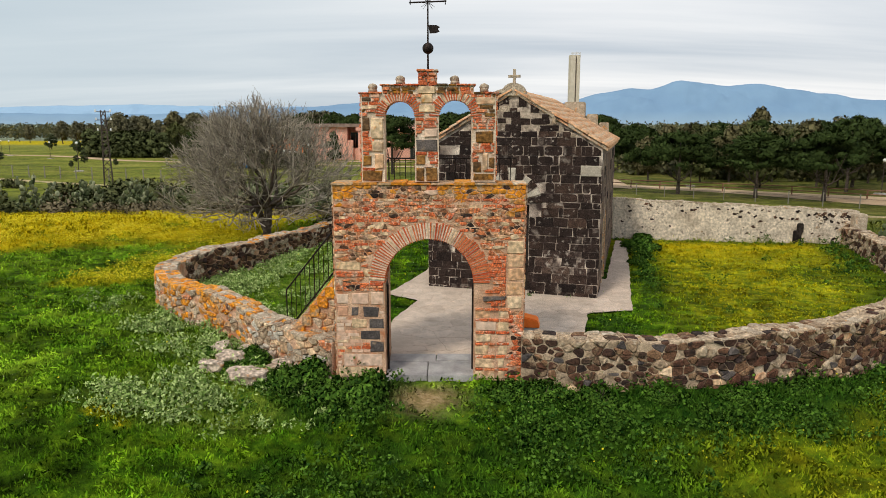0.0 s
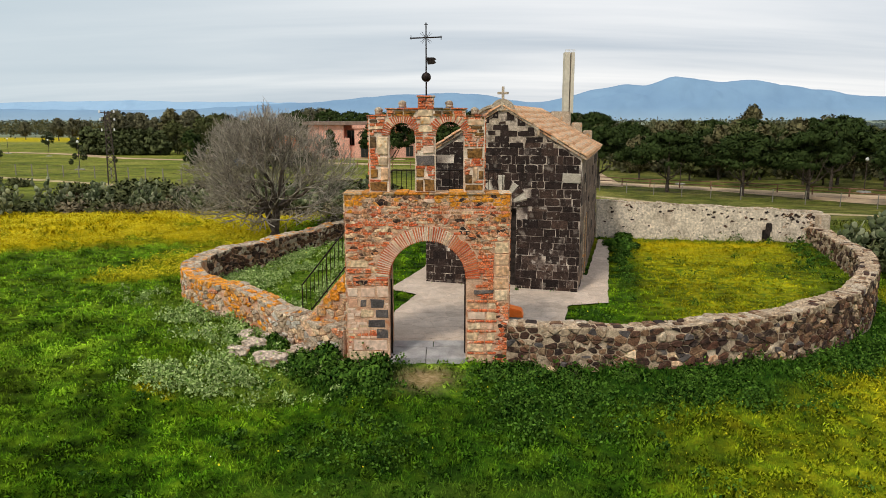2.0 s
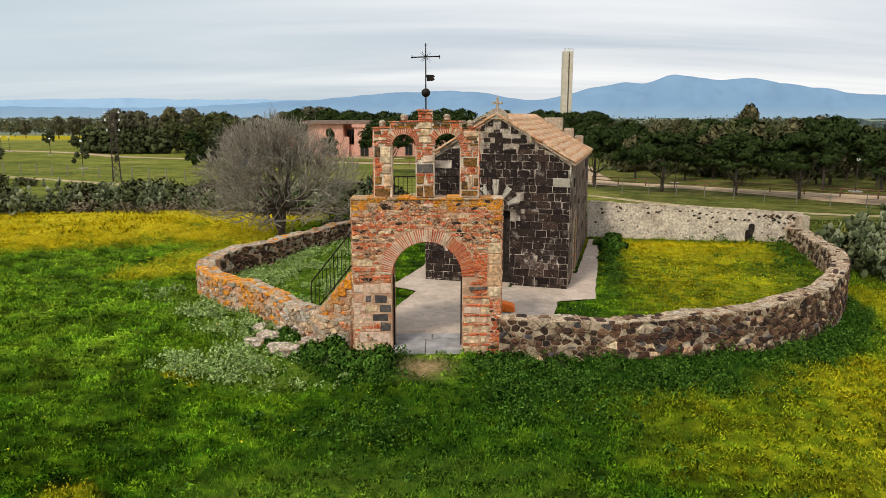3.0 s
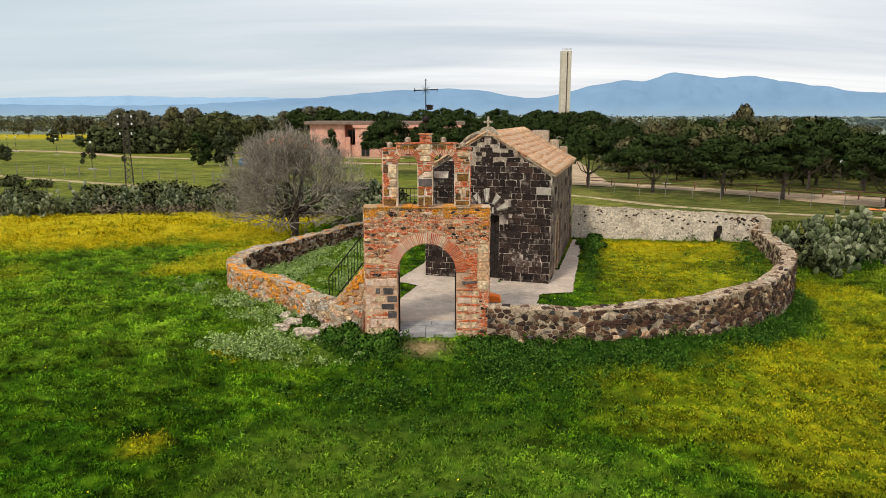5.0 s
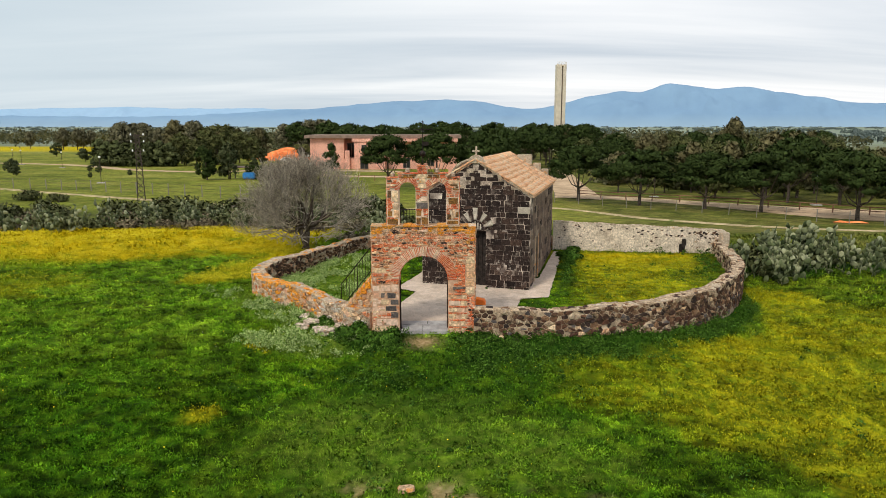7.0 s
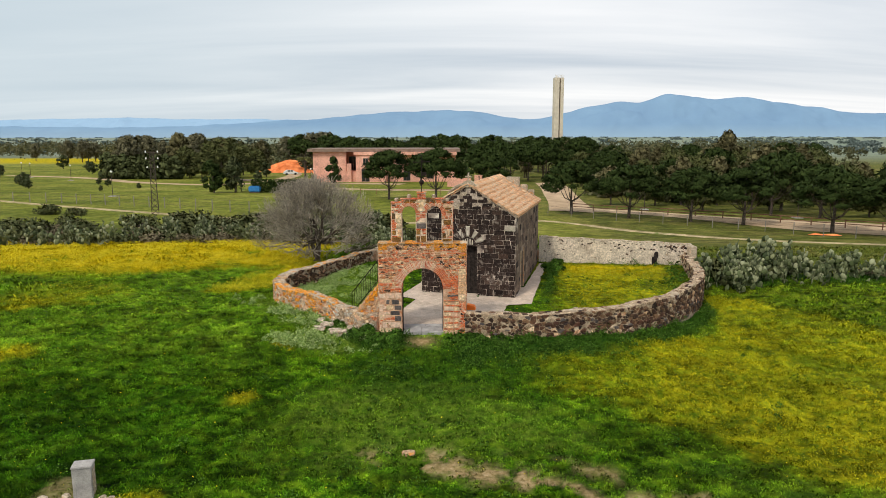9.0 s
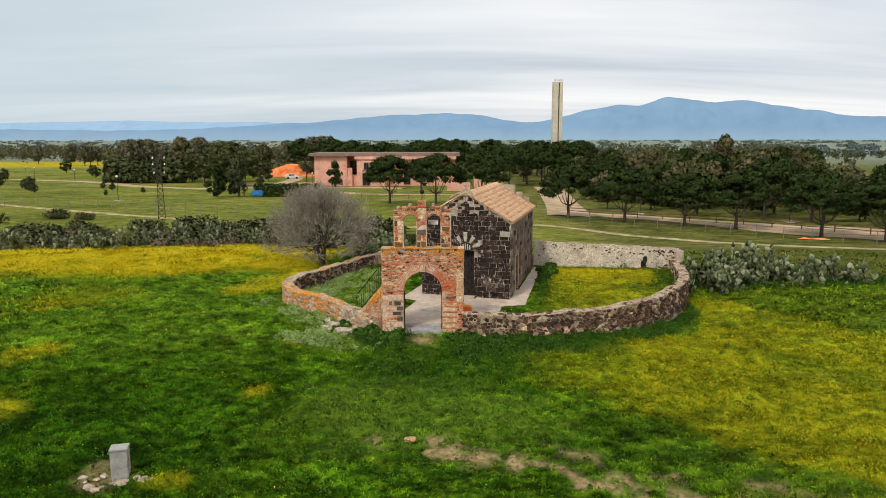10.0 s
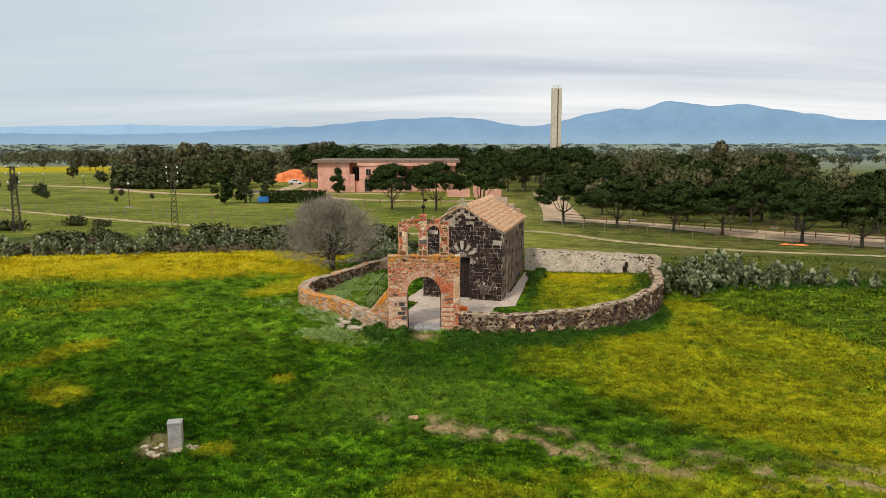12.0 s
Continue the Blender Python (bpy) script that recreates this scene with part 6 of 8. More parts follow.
def round_tree(ob, seed, tall, wide, clear, mat, blobs_n=30, per=55, leaf=0.4, column=False):
    rnd = np.random.RandomState(seed)
    segs = [(0, 0, -0.2, 0.1, 0.05, clear, 0.02 * tall + 0.05, 0.015 * tall + 0.03), (0.1, 0.05, clear, 0, 0, tall * 0.8, 0.015 * tall + 0.03, 0.02)]
    for k in range(5):
        a = rnd.uniform(0, 6.28)
        segs.append((0.1, 0.05, clear * rnd.uniform(0.8, 1.2), math.cos(a) * wide * 0.5, math.sin(a) * wide * 0.5, clear + (tall - clear) * rnd.uniform(0.3, 0.7), 0.012 * tall, 0.02))
    v, f = tubes_np(segs, 6, True)
    mesh_np("trunk", v, f, M_BARK, ob, smooth=True)
    blobs = []
    for k in range(blobs_n):
        t = rnd.random_sample()
        zc = clear + (tall - clear) * (0.08 + 0.84 * t)
        prof = math.sin(math.pi * min(1, 0.15 + 0.85 * t)) ** 0.6 if not column else (1 - 0.8 * t ** 2)
        a, q = rnd.uniform(0, 6.28), rnd.random_sample() ** 0.5
        r = wide * rnd.uniform(0.2, 0.36)
        blobs.append((math.cos(a) * q * wide * 0.75 * prof, math.sin(a) * q * wide * 0.75 * prof, zc, r, r, r * 0.9))
    v, f, n = joined(clump_leaves(rnd, blobs, per, 0.55, leaf, 1.5), clump_leaves(rnd, blobs, 9, 0.0, 3.0 * leaf, 1.2))
    mesh_np("crown", v, f, mat, ob, normals=n)
    return ob


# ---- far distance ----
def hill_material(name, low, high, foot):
    """Blue haze put into the colour: two tones of slope, paler at the foot, part glowing."""
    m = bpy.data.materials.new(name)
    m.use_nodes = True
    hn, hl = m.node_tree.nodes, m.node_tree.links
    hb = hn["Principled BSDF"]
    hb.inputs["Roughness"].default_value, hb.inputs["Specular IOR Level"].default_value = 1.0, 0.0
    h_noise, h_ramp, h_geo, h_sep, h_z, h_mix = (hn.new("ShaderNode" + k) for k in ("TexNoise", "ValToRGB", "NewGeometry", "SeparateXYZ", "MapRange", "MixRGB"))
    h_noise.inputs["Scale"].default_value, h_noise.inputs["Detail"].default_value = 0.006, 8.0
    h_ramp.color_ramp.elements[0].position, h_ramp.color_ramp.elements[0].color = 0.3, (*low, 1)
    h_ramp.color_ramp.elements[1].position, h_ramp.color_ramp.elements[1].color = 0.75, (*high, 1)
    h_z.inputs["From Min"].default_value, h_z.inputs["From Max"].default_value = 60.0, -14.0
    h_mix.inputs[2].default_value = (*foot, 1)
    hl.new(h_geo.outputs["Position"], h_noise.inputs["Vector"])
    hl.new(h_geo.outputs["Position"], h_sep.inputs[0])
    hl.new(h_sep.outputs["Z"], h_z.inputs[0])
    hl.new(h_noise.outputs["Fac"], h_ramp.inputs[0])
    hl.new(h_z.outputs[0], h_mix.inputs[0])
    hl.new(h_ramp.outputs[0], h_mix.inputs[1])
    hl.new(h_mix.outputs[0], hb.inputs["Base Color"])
    # the hazy colour also glows, as the hills are a backdrop
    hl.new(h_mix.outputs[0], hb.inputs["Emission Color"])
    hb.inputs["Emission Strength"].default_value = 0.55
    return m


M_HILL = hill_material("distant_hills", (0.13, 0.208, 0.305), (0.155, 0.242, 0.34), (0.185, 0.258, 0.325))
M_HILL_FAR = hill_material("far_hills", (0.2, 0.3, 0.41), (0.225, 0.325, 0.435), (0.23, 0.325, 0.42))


def ridge(name, label, y0, bumps, rough, x0, x1, seed, deep=420, heights=None, mat=M_HILL):
    """A far range of hills: crest heights from a few broad swells, with spurs and gullies."""
    xs, ts = np.linspace(x0, x1, 420), np.linspace(0, 1, 18)
    X, T = np.meshgrid(xs, ts)
    crest = sum(h * np.exp(-np.abs((xs - c) / w) ** p) for c, w, h, p in bumps) + rough * fbm(xs, xs * 0 + seed, 0.012, seed)
    if heights:
        k = np.linspace(-700, 2600, len(heights))
        rise = smooth_step(-1500, -720, xs)
        crest = np.interp(xs, k, heights) * rise + 52 * (1 - rise) + 1.9 * rough * fbm(xs, xs * 0 + seed, 0.022, seed)
        crest = np.convolve(np.pad(crest, 1, mode="edge"), [0.25, 0.5, 0.25], "valid")
    C = np.interp(X, xs, crest)
    spur = 1 - 0.42 * np.abs(fbm(X, T * 500, 0.008, seed + 1)) * np.sin(math.pi * np.clip(T / 0.8, 0, 1))
    Z = -14 + (C + 14) * np.sin(math.pi / 2 * np.clip(T * 1.25, 0, 1)) ** 1.15 * np.where(T < 0.8, spur, 1)
    Z = np.where(T > 0.85, Z - (T - 0.85) * 260, Z)
    Y = y0 + deep * (T - 0.8) + 30 * fbm(X, T * 300, 0.01, seed + 2)
    i = np.arange(X.size).reshape(X.shape)
    f = np.concatenate([np.stack([i[:-1, :-1], i[:-1, 1:], i[1:, 1:]], -1).reshape(-1, 3), np.stack([i[:-1, :-1], i[1:, 1:], i[1:, :-1]], -1).reshape(-1, 3)])
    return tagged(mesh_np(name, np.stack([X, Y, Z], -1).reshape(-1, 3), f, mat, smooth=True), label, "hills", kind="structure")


RANGE_HEIGHTS = [93, 101, 109, 113, 117, 122, 126, 131, 135, 136, 136, 137, 138, 138, 137, 136, 135, 132, 120, 107, 98, 90, 88, 97, 108, 121, 135, 149, 160, 171, 180, 189, 186, 184, 201, 220, 231, 224, 214, 210, 202, 201, 208, 212, 212, 206, 196, 187, 176, 171, 158, 162, 157, 142, 133, 129, 130, 128, 124, 123, 123]
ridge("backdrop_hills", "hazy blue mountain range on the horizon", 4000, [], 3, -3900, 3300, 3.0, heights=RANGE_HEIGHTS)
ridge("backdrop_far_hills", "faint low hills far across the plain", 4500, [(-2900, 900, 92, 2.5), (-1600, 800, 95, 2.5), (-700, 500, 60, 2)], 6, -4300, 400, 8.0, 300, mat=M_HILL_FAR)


# ---- roads and tracks ----
M_TRACK = material("dirt_track", [(0.34, 0.27, 0.15), (0.45, 0.35, 0.21)], 0.7, 0.2, spots=[((0.12, 0.17, 0.04), 0.9, 0.2)], fine=6)
M_ROAD = material("pale_gravel_road", [(0.42, 0.3, 0.19), (0.5, 0.365, 0.245)], 0.4, 0.16, fine=5)


for m in (M_TRACK, M_ROAD):
    m.node_tree.nodes["Principled BSDF"].inputs["Specular IOR Level"].default_value = 0.0


def strip(name, line, wide, mat, label, category="road", lift=0.05, wider=0.0):
    pts, s = spline(line, 1.2)
    tang = np.gradient(pts, axis=0)
    tang /= np.linalg.norm(tang, axis=1)[:, None]
    nrm = np.stack([tang[:, 1], -tang[:, 0]], 1)
    verts = []
    cuts = np.linspace(-0.5, 0.5, 5)
    for p, n, f in zip(pts, nrm, s / s[-1]):
        w = wide + wider * float(smooth_step(0.28, 0.62, f)) + 0.12 * math.sin(p[0] * 0.7) + 0.08 * math.sin(p[0] * 2.1)
        for c in cuts:
            q = p + n * c * w
            verts.append((*q, height(*q) + lift - (0.08 if abs(c) > 0.45 else 0)))
    faces = [(5 * i + k, 5 * i + k + 1, 5 * i + 6 + k, 5 * i + 5 + k) for i in range(len(pts) - 1) for k in range(4)]
    return tagged(mesh_part(name, verts, faces, mat), label, category, kind="structure")


strip("track", [(-76, 88), (-55, 73), (-39, 62.5), (-25.6, 54), (-14, 48.5), (-5, 46), (4, 50), (12.5, 57), (17, 56), (22.4, 50), (27.5, 44), (33, 37), (40, 28.5), (47, 20)], 1.5, M_TRACK, "narrow dirt track across the grass", lift=0.09)
strip("road_main", [(19, 83), (25, 78.8), (33.5, 70.3), (43, 58.5), (49.5, 53), (56, 46), (70, 34)], 5.5, M_ROAD, "pale gravel road beside the pines", lift=0.1, wider=8.5)
strip("road_branch", [(19.8, 75), (22, 90), (24.2, 111), (26, 130), (27, 146)], 6.4, M_ROAD, "pale gravel drive between the trees", lift=0.1)
strip("road_park", [(-30, 130), (-16, 116), (0, 113), (14, 116)], 4, M_ROAD, "pale paved walk in front of the villa", lift=0.12)
strip("road_west", [(-130, 186), (-100, 172), (-78, 152), (-64, 142), (-52, 137), (-44, 150), (-44, 185), (-50, 215)], 4, M_ROAD, "sandy park path", lift=0.12)
strip("forecourt", [(-46, 150), (-34, 145), (-20, 143), (-8, 139)], 6, M_ROAD, "pale forecourt of the villa", lift=0.14)

# ---- pines along the road ----
PINE_SPOTS = [(-7.8, 86), (-0.2, 85), (7.5, 88), (19.2, 72), (26.0, 66.5), (32.6, 61.5), (37.5, 57.3), (43.5, 48.5), (47.0, 42.5)]
rt = random.Random(21)
pine_kinds = []
for i, (x, y) in enumerate(PINE_SPOTS):
    if i < 3:
        pine_kinds.append(make_tree("stone_pine", "dark green umbrella pine beside the road", "pine tree", "pines along the road", lambda o, i=i: stone_pine(o, 40 + i, 8.3 + 0.3 * i, 4.5 + 0.15 * i, 2.1), x, y))
    else:
        src = pine_kinds[i % 3]
        ob = copy_thing(src, pose(x, y, height(x, y) - 0.05, 0, 0, rt.uniform(0, 360)) @ Matrix.Diagonal((1.0, 1.0, 0.95 if i == 3 else rt.uniform(0.78, 0.9), 1)))
# pine and eucalyptus wood behind the road
wood_kinds = [make_tree("pine_tree", "dense dark pine in the wood behind the road", "pine tree", "wood behind the road", lambda o: stone_pine(o, 60, 9.6, 4.8, 2.8, per=52, leaf=0.26), 52, 78),
              make_tree("eucalyptus_tree", "olive brown eucalyptus in the wood behind the road", "tree", "wood behind the road", lambda o: round_tree(o, 61, 9.6, 3.9, 2.0, M_EUCA, 52, 54, 0.26), 66, 108),
              make_tree("holm_oak", "dark evergreen oak in the wood behind the road", "tree", "wood behind the road", lambda o: round_tree(o, 62, 8.4, 4.2, 1.2, M_WOODOAK, 52, 54, 0.26), 46, 96)]
for row, y in enumerate((50, 58, 67, 77, 88, 102, 120, 145, 172, 204)):
    x = 0.1 * (y + 33) + (row % 2) * 4 + (14 if y < 100 else 4)
    while x < (0.72 if y < 95 else 0.5) * (y + 33) + 6:
        px, py = x + rt.uniform(-1.6, 1.6), y + rt.uniform(-3, 3)
        branch_x = np.interp(py, [75, 90, 111, 130, 150], [19.8, 22, 24.2, 26, 27.5])
        road_y = np.interp(px, [19, 24.5, 36, 46.5, 56, 70], [83, 79, 70, 57.5, 48.5, 36])
        if (abs(px - branch_x) > 6.5 or py > 150) and py > road_y + 9:
            q = rt.random()
            src = wood_kinds[0 if q < 0.62 - 0.4 * (row > 3) else 1 if q > 0.96 - 0.26 * (row > 3) else 2]
            k = rt.uniform(0.8, 1.08) * (0.84 if row < 4 else 0.8 if row < 6 else 0.88 if row < 8 else 1.0) * (1.0 + 0.3 * math.exp(-((px / (py + 33) - 0.4) / 0.06) ** 2) * (src is wood_kinds[1] and row > 3))
            copy_thing(src, pose(px, py, height(px, py) - 0.05, 0, 0, rt.uniform(0, 360)) @ Matrix.Diagonal((k, k, k * rt.uniform(0.9, 1.1), 1)))
        x += rt.uniform(4.2, 6.6)
# pines in front of and behind the villa
for x, y, k in ((-12, 178, 1.15), (-22, 184, 1.2), (2, 182, 1.0), (12, 176, 1.05), (18, 150, 1.0), (10, 140, 0.95), (14, 130, 0.9), (-4, 132, 0.8), (24, 170, 1.1), (4, 178, 1.0), (20, 190, 1.1), (-34, 196, 1.1), (-44, 205, 1.2), (-30, 215, 1.3), (-18, 205, 1.25), (-6, 200, 1.3), (6, 210, 1.35), (18, 215, 1.35), (30, 205, 1.3), (0, 230, 1.4), (-40, 232, 1.4), (-52, 240, 1.4), (33, 196, 1.2), (45, 200, 1.25), (39, 208, 1.2), (50, 214, 1.2), (44, 222, 1.25), (37, 226, 1.3), (53, 236, 1.3), (47, 244, 1.3), (30, 222, 1.2), (27.5, 153, 0.95), (23.5, 158, 1.0), (33, 151, 0.9), (36, 133, 0.8)):
    copy_thing(wood_kinds[0], pose(x, y, height(x, y), 0, 0, rt.uniform(0, 360)) @ Matrix.Diagonal((k, k, k, 1)))
# west: hedge of cypresses, tall mixed wood, park trees
cyp = make_tree("cypress", "clipped olive green cypress in a dense row", "cypress", "cypress row", lambda o: round_tree(o, 70, 7.2, 2.7, 0.0, M_CYPRESS, 50, 60, 0.36), -92, 168)
for i in range(1, 9):
    x, y = -92 + 2.4 * i, 168 - 0.2 * i
    copy_thing(cyp, pose(x, y, height(x, y), 0, 0, 40 * i) @ Matrix.Diagonal((1.1, 1.1, rt.uniform(0.84, 0.96), 1)))
for x, y, k in ((-71, 173, 0.95), (-66.5, 170, 0.85), (-62, 174, 1.0), (-57.5, 172, 0.9), (-53, 178, 1.0), (-75, 182, 1.05), (-68, 186, 1.1), (-60, 188, 1.1)):
    copy_thing(wood_kinds[2], pose(x, y, height(x, y), 0, 0, rt.uniform(0, 360)) @ Matrix.Diagonal((k, k, k, 1)))
grey_tree = make_tree("tree", "grey olive tree, paled by haze, in the wood beyond the park", "tree", "wood beyond the park", lambda o: round_tree(o, 63, 9.4, 3.8, 1.6, M_HAZEWOOD, 60, 60, 0.22), -84, 214)
for i in range(84):
    y = rt.uniform(205, 345)
    f = rt.uniform(-0.6, -0.15)
    x = f * (y + 33)
    if -0.33 < f < -0.2 and y < 215:
        continue
    if f < -0.44 and y < 315:
        continue
    k = rt.uniform(1.0, 1.5) * (1 if f > -0.47 else 0.8)
    q = rt.random()
    copy_thing(grey_tree if q < 0.5 or f < -0.38 else wood_kinds[1 if q < 0.65 else 2], pose(x, y, height(x, y), 0, 0, rt.uniform(0, 360)) @ Matrix.Diagonal((k, k, k, 1)))
park_tree = make_tree("olive_tree", "small olive tree on the park lawn", "tree", "park trees", lambda o: round_tree(o, 80, 3.5, 1.7, 0.5, M_OLIVE, 34, 70, 0.12), -89, 124)
for x, y, k in ((-140, 235, 1.5), (-117, 208, 1.1), (-110, 196, 1.15), (-98, 180, 1.2), (-128, 178, 1.1), (-104, 150, 0.6), (-80, 138, 0.45), (-62, 118, 0.4), (-90, 160, 0.5), (-46, 120, 0.45), (-50, 132, 0.5), (-56, 140, 0.5), (-45, 148, 0.9), (-70, 172, 1.2), (-112, 150, 0.7), (-86, 120, 0.6), (-74, 130, 0.5), (-66, 110, 0.35), (-95, 132, 0.75), (-122, 160, 0.8), (-56, 168, 1.4), (-50, 176, 1.3)):
    copy_thing(park_tree, pose(x, y, height(x, y), 0, 0, rt.uniform(0, 360)) @ Matrix.Diagonal((k, k, k, 1)))
make_tree("holm_oak", "dark evergreen tree beside a small shelter", "tree", "", lambda o: round_tree(o, 82, 6.6, 2.4, 0.2, M_PINE, 34, 90, 0.22), -42.0, 104)
make_tree("holm_oak", "grey green tree beside a small shelter", "tree", "", lambda o: round_tree(o, 83, 6.8, 2.7, 0.5, M_OLIVE, 34, 80, 0.22), -38.6, 106)
make_tree("cypress", "rounded dark cypress before the pink villa", "cypress", "", lambda o: round_tree(o, 84, 6.6, 2.6, 0.2, M_PINE, 40, 170, 0.16), -25.4, 143)


def palm(ob):
    rnd = np.random.RandomState(9)
    v, f = tubes_np([(0, 0, -0.2, 0.1, 0, 2.5, 0.28, 0.22), (0.1, 0, 2.5, 0, 0, 5.4, 0.22, 0.2)], 8)
    mesh_np("trunk", v, f, M_BARK, ob)
    pts = []
    for k in range(26):
        a, el = rnd.uniform(0, 6.28), rnd.uniform(-0.3, 1.1)
        for t in np.linspace(0.1, 1, 16):
            r = 2.3 * t
            pts.append((math.cos(a) * r * math.cos(el * 0.6), math.sin(a) * r * math.cos(el * 0.6), 5.4 + 1.6 * math.sin(el) * t - 1.7 * t * t * 0.6))
    v, f = leaves_at(np.array(pts), 0.3, rnd, 2.2)
    mesh_np("crown", v, f, M_PALM, ob)
    return ob


make_tree("palm_tree", "short palm with yellowish fronds", "palm", "", palm, -38, 172)
# woodland behind the villa and the pines: too many crowns to count
rnd_mid = np.random.RandomState(78)
mid_pts = []
for k in range(760):
    y = 215 + 330 * rnd_mid.random_sample() ** 0.8
    f = rnd_mid.uniform(-0.62, 0.5) if k % 24 else rnd_mid.uniform(0.5, 0.74)
    if (y < 300 and -0.62 < f < -0.12) or (f < -0.4 and y < 335) or abs(f - 0.162) < 0.016 and y < 330:
        continue
    r = rnd_mid.uniform(3.6, 6.0) * (1 if f < 0.5 else 0.6)
    x = f * (y + 33)
    d = rnd_mid.normal(size=(80, 3))
    d /= np.linalg.norm(d, axis=1)[:, None]
    lobes = 1 + 0.35 * np.sin(3 * d[:, :1] + k) * np.cos(4 * d[:, 1:2] + 2 * k)
    mid_pts.append(d * lobes * (r, r, r * 0.85) * rnd_mid.uniform(0.55, 1, (80, 1)) + (x, y, height(x, y) + r * 0.95))
for k in range(330):
    west = k % 3 == 0
    y = rnd_mid.uniform(205, 310) if west else rnd_mid.uniform(84, 205)
    f = rnd_mid.uniform(-0.46, -0.13) if west else rnd_mid.uniform(0.2, 0.58)
    x, r = f * (y + 33), rnd_mid.uniform(1.6, 3.0) * (1.3 if west else 1.0)
    if not west and y < np.interp(x, [19, 24.5, 36, 46.5, 56, 70], [83, 79, 70, 57.5, 48.5, 36]) + 22 + 0.25 * (70 - min(x, 70)):
        continue
    d = rnd_mid.normal(size=(80, 3))
    d /= np.linalg.norm(d, axis=1)[:, None]
    mid_pts.append(d * (r * 1.3, r, r * 0.8) * rnd_mid.uniform(0.4, 1, (80, 1)) + (x, y, height(x, y) + r * 0.7))
v, f = leaves_at(np.concatenate(mid_pts), 0.95, rnd_mid, 1.3)
M_MIDWOOD = foliage("mixed_woodland_leaves", (0.045, 0.052, 0.024), (0.15, 0.14, 0.072))
tagged(mesh_np("woodland", v, f, M_MIDWOOD), "olive and brown mixed woodland behind the park", "woods", kind="stuff")
# far rows of trees over the plain: too many and too small to count
rnd_far = np.random.RandomState(77)
far_pts = []
for k in range(620):
    y = 470 + 3000 * rnd_far.random_sample() ** 1.6
    x = rnd_far.uniform(-0.75, 0.75) * (y + 40)
    y += 60 * math.sin(x * 0.01)
    s = rnd_far.uniform(2.5, 5.0)
    n_row = rnd_far.randint(1, 7)
    for j in range(n_row):
        far_pts.append((x + j * s * 1.2, y + rnd_far.uniform(-3, 3), s))
centres = np.array(far_pts)
cz = terrain(centres[:, 0], centres[:, 1])
pts = []
for (x, y, s), z in zip(centres, cz):
    d = rnd_far.normal(size=(34, 3))
    d /= np.linalg.norm(d, axis=1)[:, None]
    pts.append(d * (s * 0.8, s * 0.8, s * 0.62) * rnd_far.uniform(0.5, 1, (34, 1)) + (x, y, z + s * 0.62))
v, f = leaves_at(np.concatenate(pts), 1.8, rnd_far, 1.3)
# distance haze put into the leaf colour: paler and bluer than near trees
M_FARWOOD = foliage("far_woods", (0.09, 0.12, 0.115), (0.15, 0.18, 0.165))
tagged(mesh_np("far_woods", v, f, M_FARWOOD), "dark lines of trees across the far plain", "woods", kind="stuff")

# ---- concrete tower ----
M_TOWER = material("pale_tower_concrete", [(0.6, 0.52, 0.41), (0.68, 0.6, 0.48)], 0.12, 0.08, fine=0.8)
M_GAP_SHADE = material("dark_gap", [(0.14, 0.12, 0.1), (0.2, 0.16, 0.13)], 0.5, 0.2)
TWX, TWY, TWT = 57.6, 322.0, 35.1
tower = thing("water_tower", pose(TWX, TWY, height(TWX, TWY), 0, 0, 8), "tall slender pale concrete tower beyond the wood", "tower")
th = TWT - height(TWX, TWY)
# third box is a dark infill for the shade between the two shafts
for name, a, b, y0, y1, m in (("shaft", -2.3, 0.1, -1.6, 1.6, M_TOWER), ("shaft", 0.75, 2.3, -1.6, 1.6, M_TOWER), ("stair_shaft", 0.05, 0.8, -1.1, 1.2, M_GAP_SHADE)):
    bm = bmesh.new()
    box(bm, a, b, y0, y1, -1, th if name == "shaft" else th - 0.6, 0.08)
    part(name, bm, m, tower)
bm = bmesh.new()
for i in range(8):
    tube(bm, (-2.2 + 0.63 * i, -1.5, th), (-2.2 + 0.63 * i, -1.5, th + 1.2), 0.06, None, 5)
tube(bm, (-2.25, -1.5, th + 1.15), (2.25, -1.5, th + 1.15), 0.06, None, 5)
tube(bm, (-2.25, -1.5, th + 0.6), (2.25, -1.5, th + 0.6), 0.05, None, 5)
part("roof_railing", bm, M_TOWER, tower)

# ---- pink villa ----
M_PINKWALL = material("salmon_pink_render", [(0.7, 0.35, 0.26), (0.78, 0.42, 0.32)], 0.5, 0.1, fine=4, spots=[((0.5, 0.25, 0.2), 0.4, 0.15)])
M_EAVES = material("brown_roof_edge", [(0.2, 0.14, 0.11), (0.28, 0.2, 0.16)], 1, 0.15)
M_GLASS = bpy.data.materials.new("dark_window_glass")
M_GLASS.use_nodes = True
M_GLASS.node_tree.nodes["Principled BSDF"].inputs["Base Color"].default_value = (0.02, 0.022, 0.025, 1)
M_GLASS.node_tree.nodes["Principled BSDF"].inputs["Roughness"].default_value = 0.12
VZ = height(-20, 152) + 0.1
villa = thing("villa", pose(0, 152, VZ), "salmon pink two-storey villa with a flat brown roof", "house")
VT = 4.35 - VZ
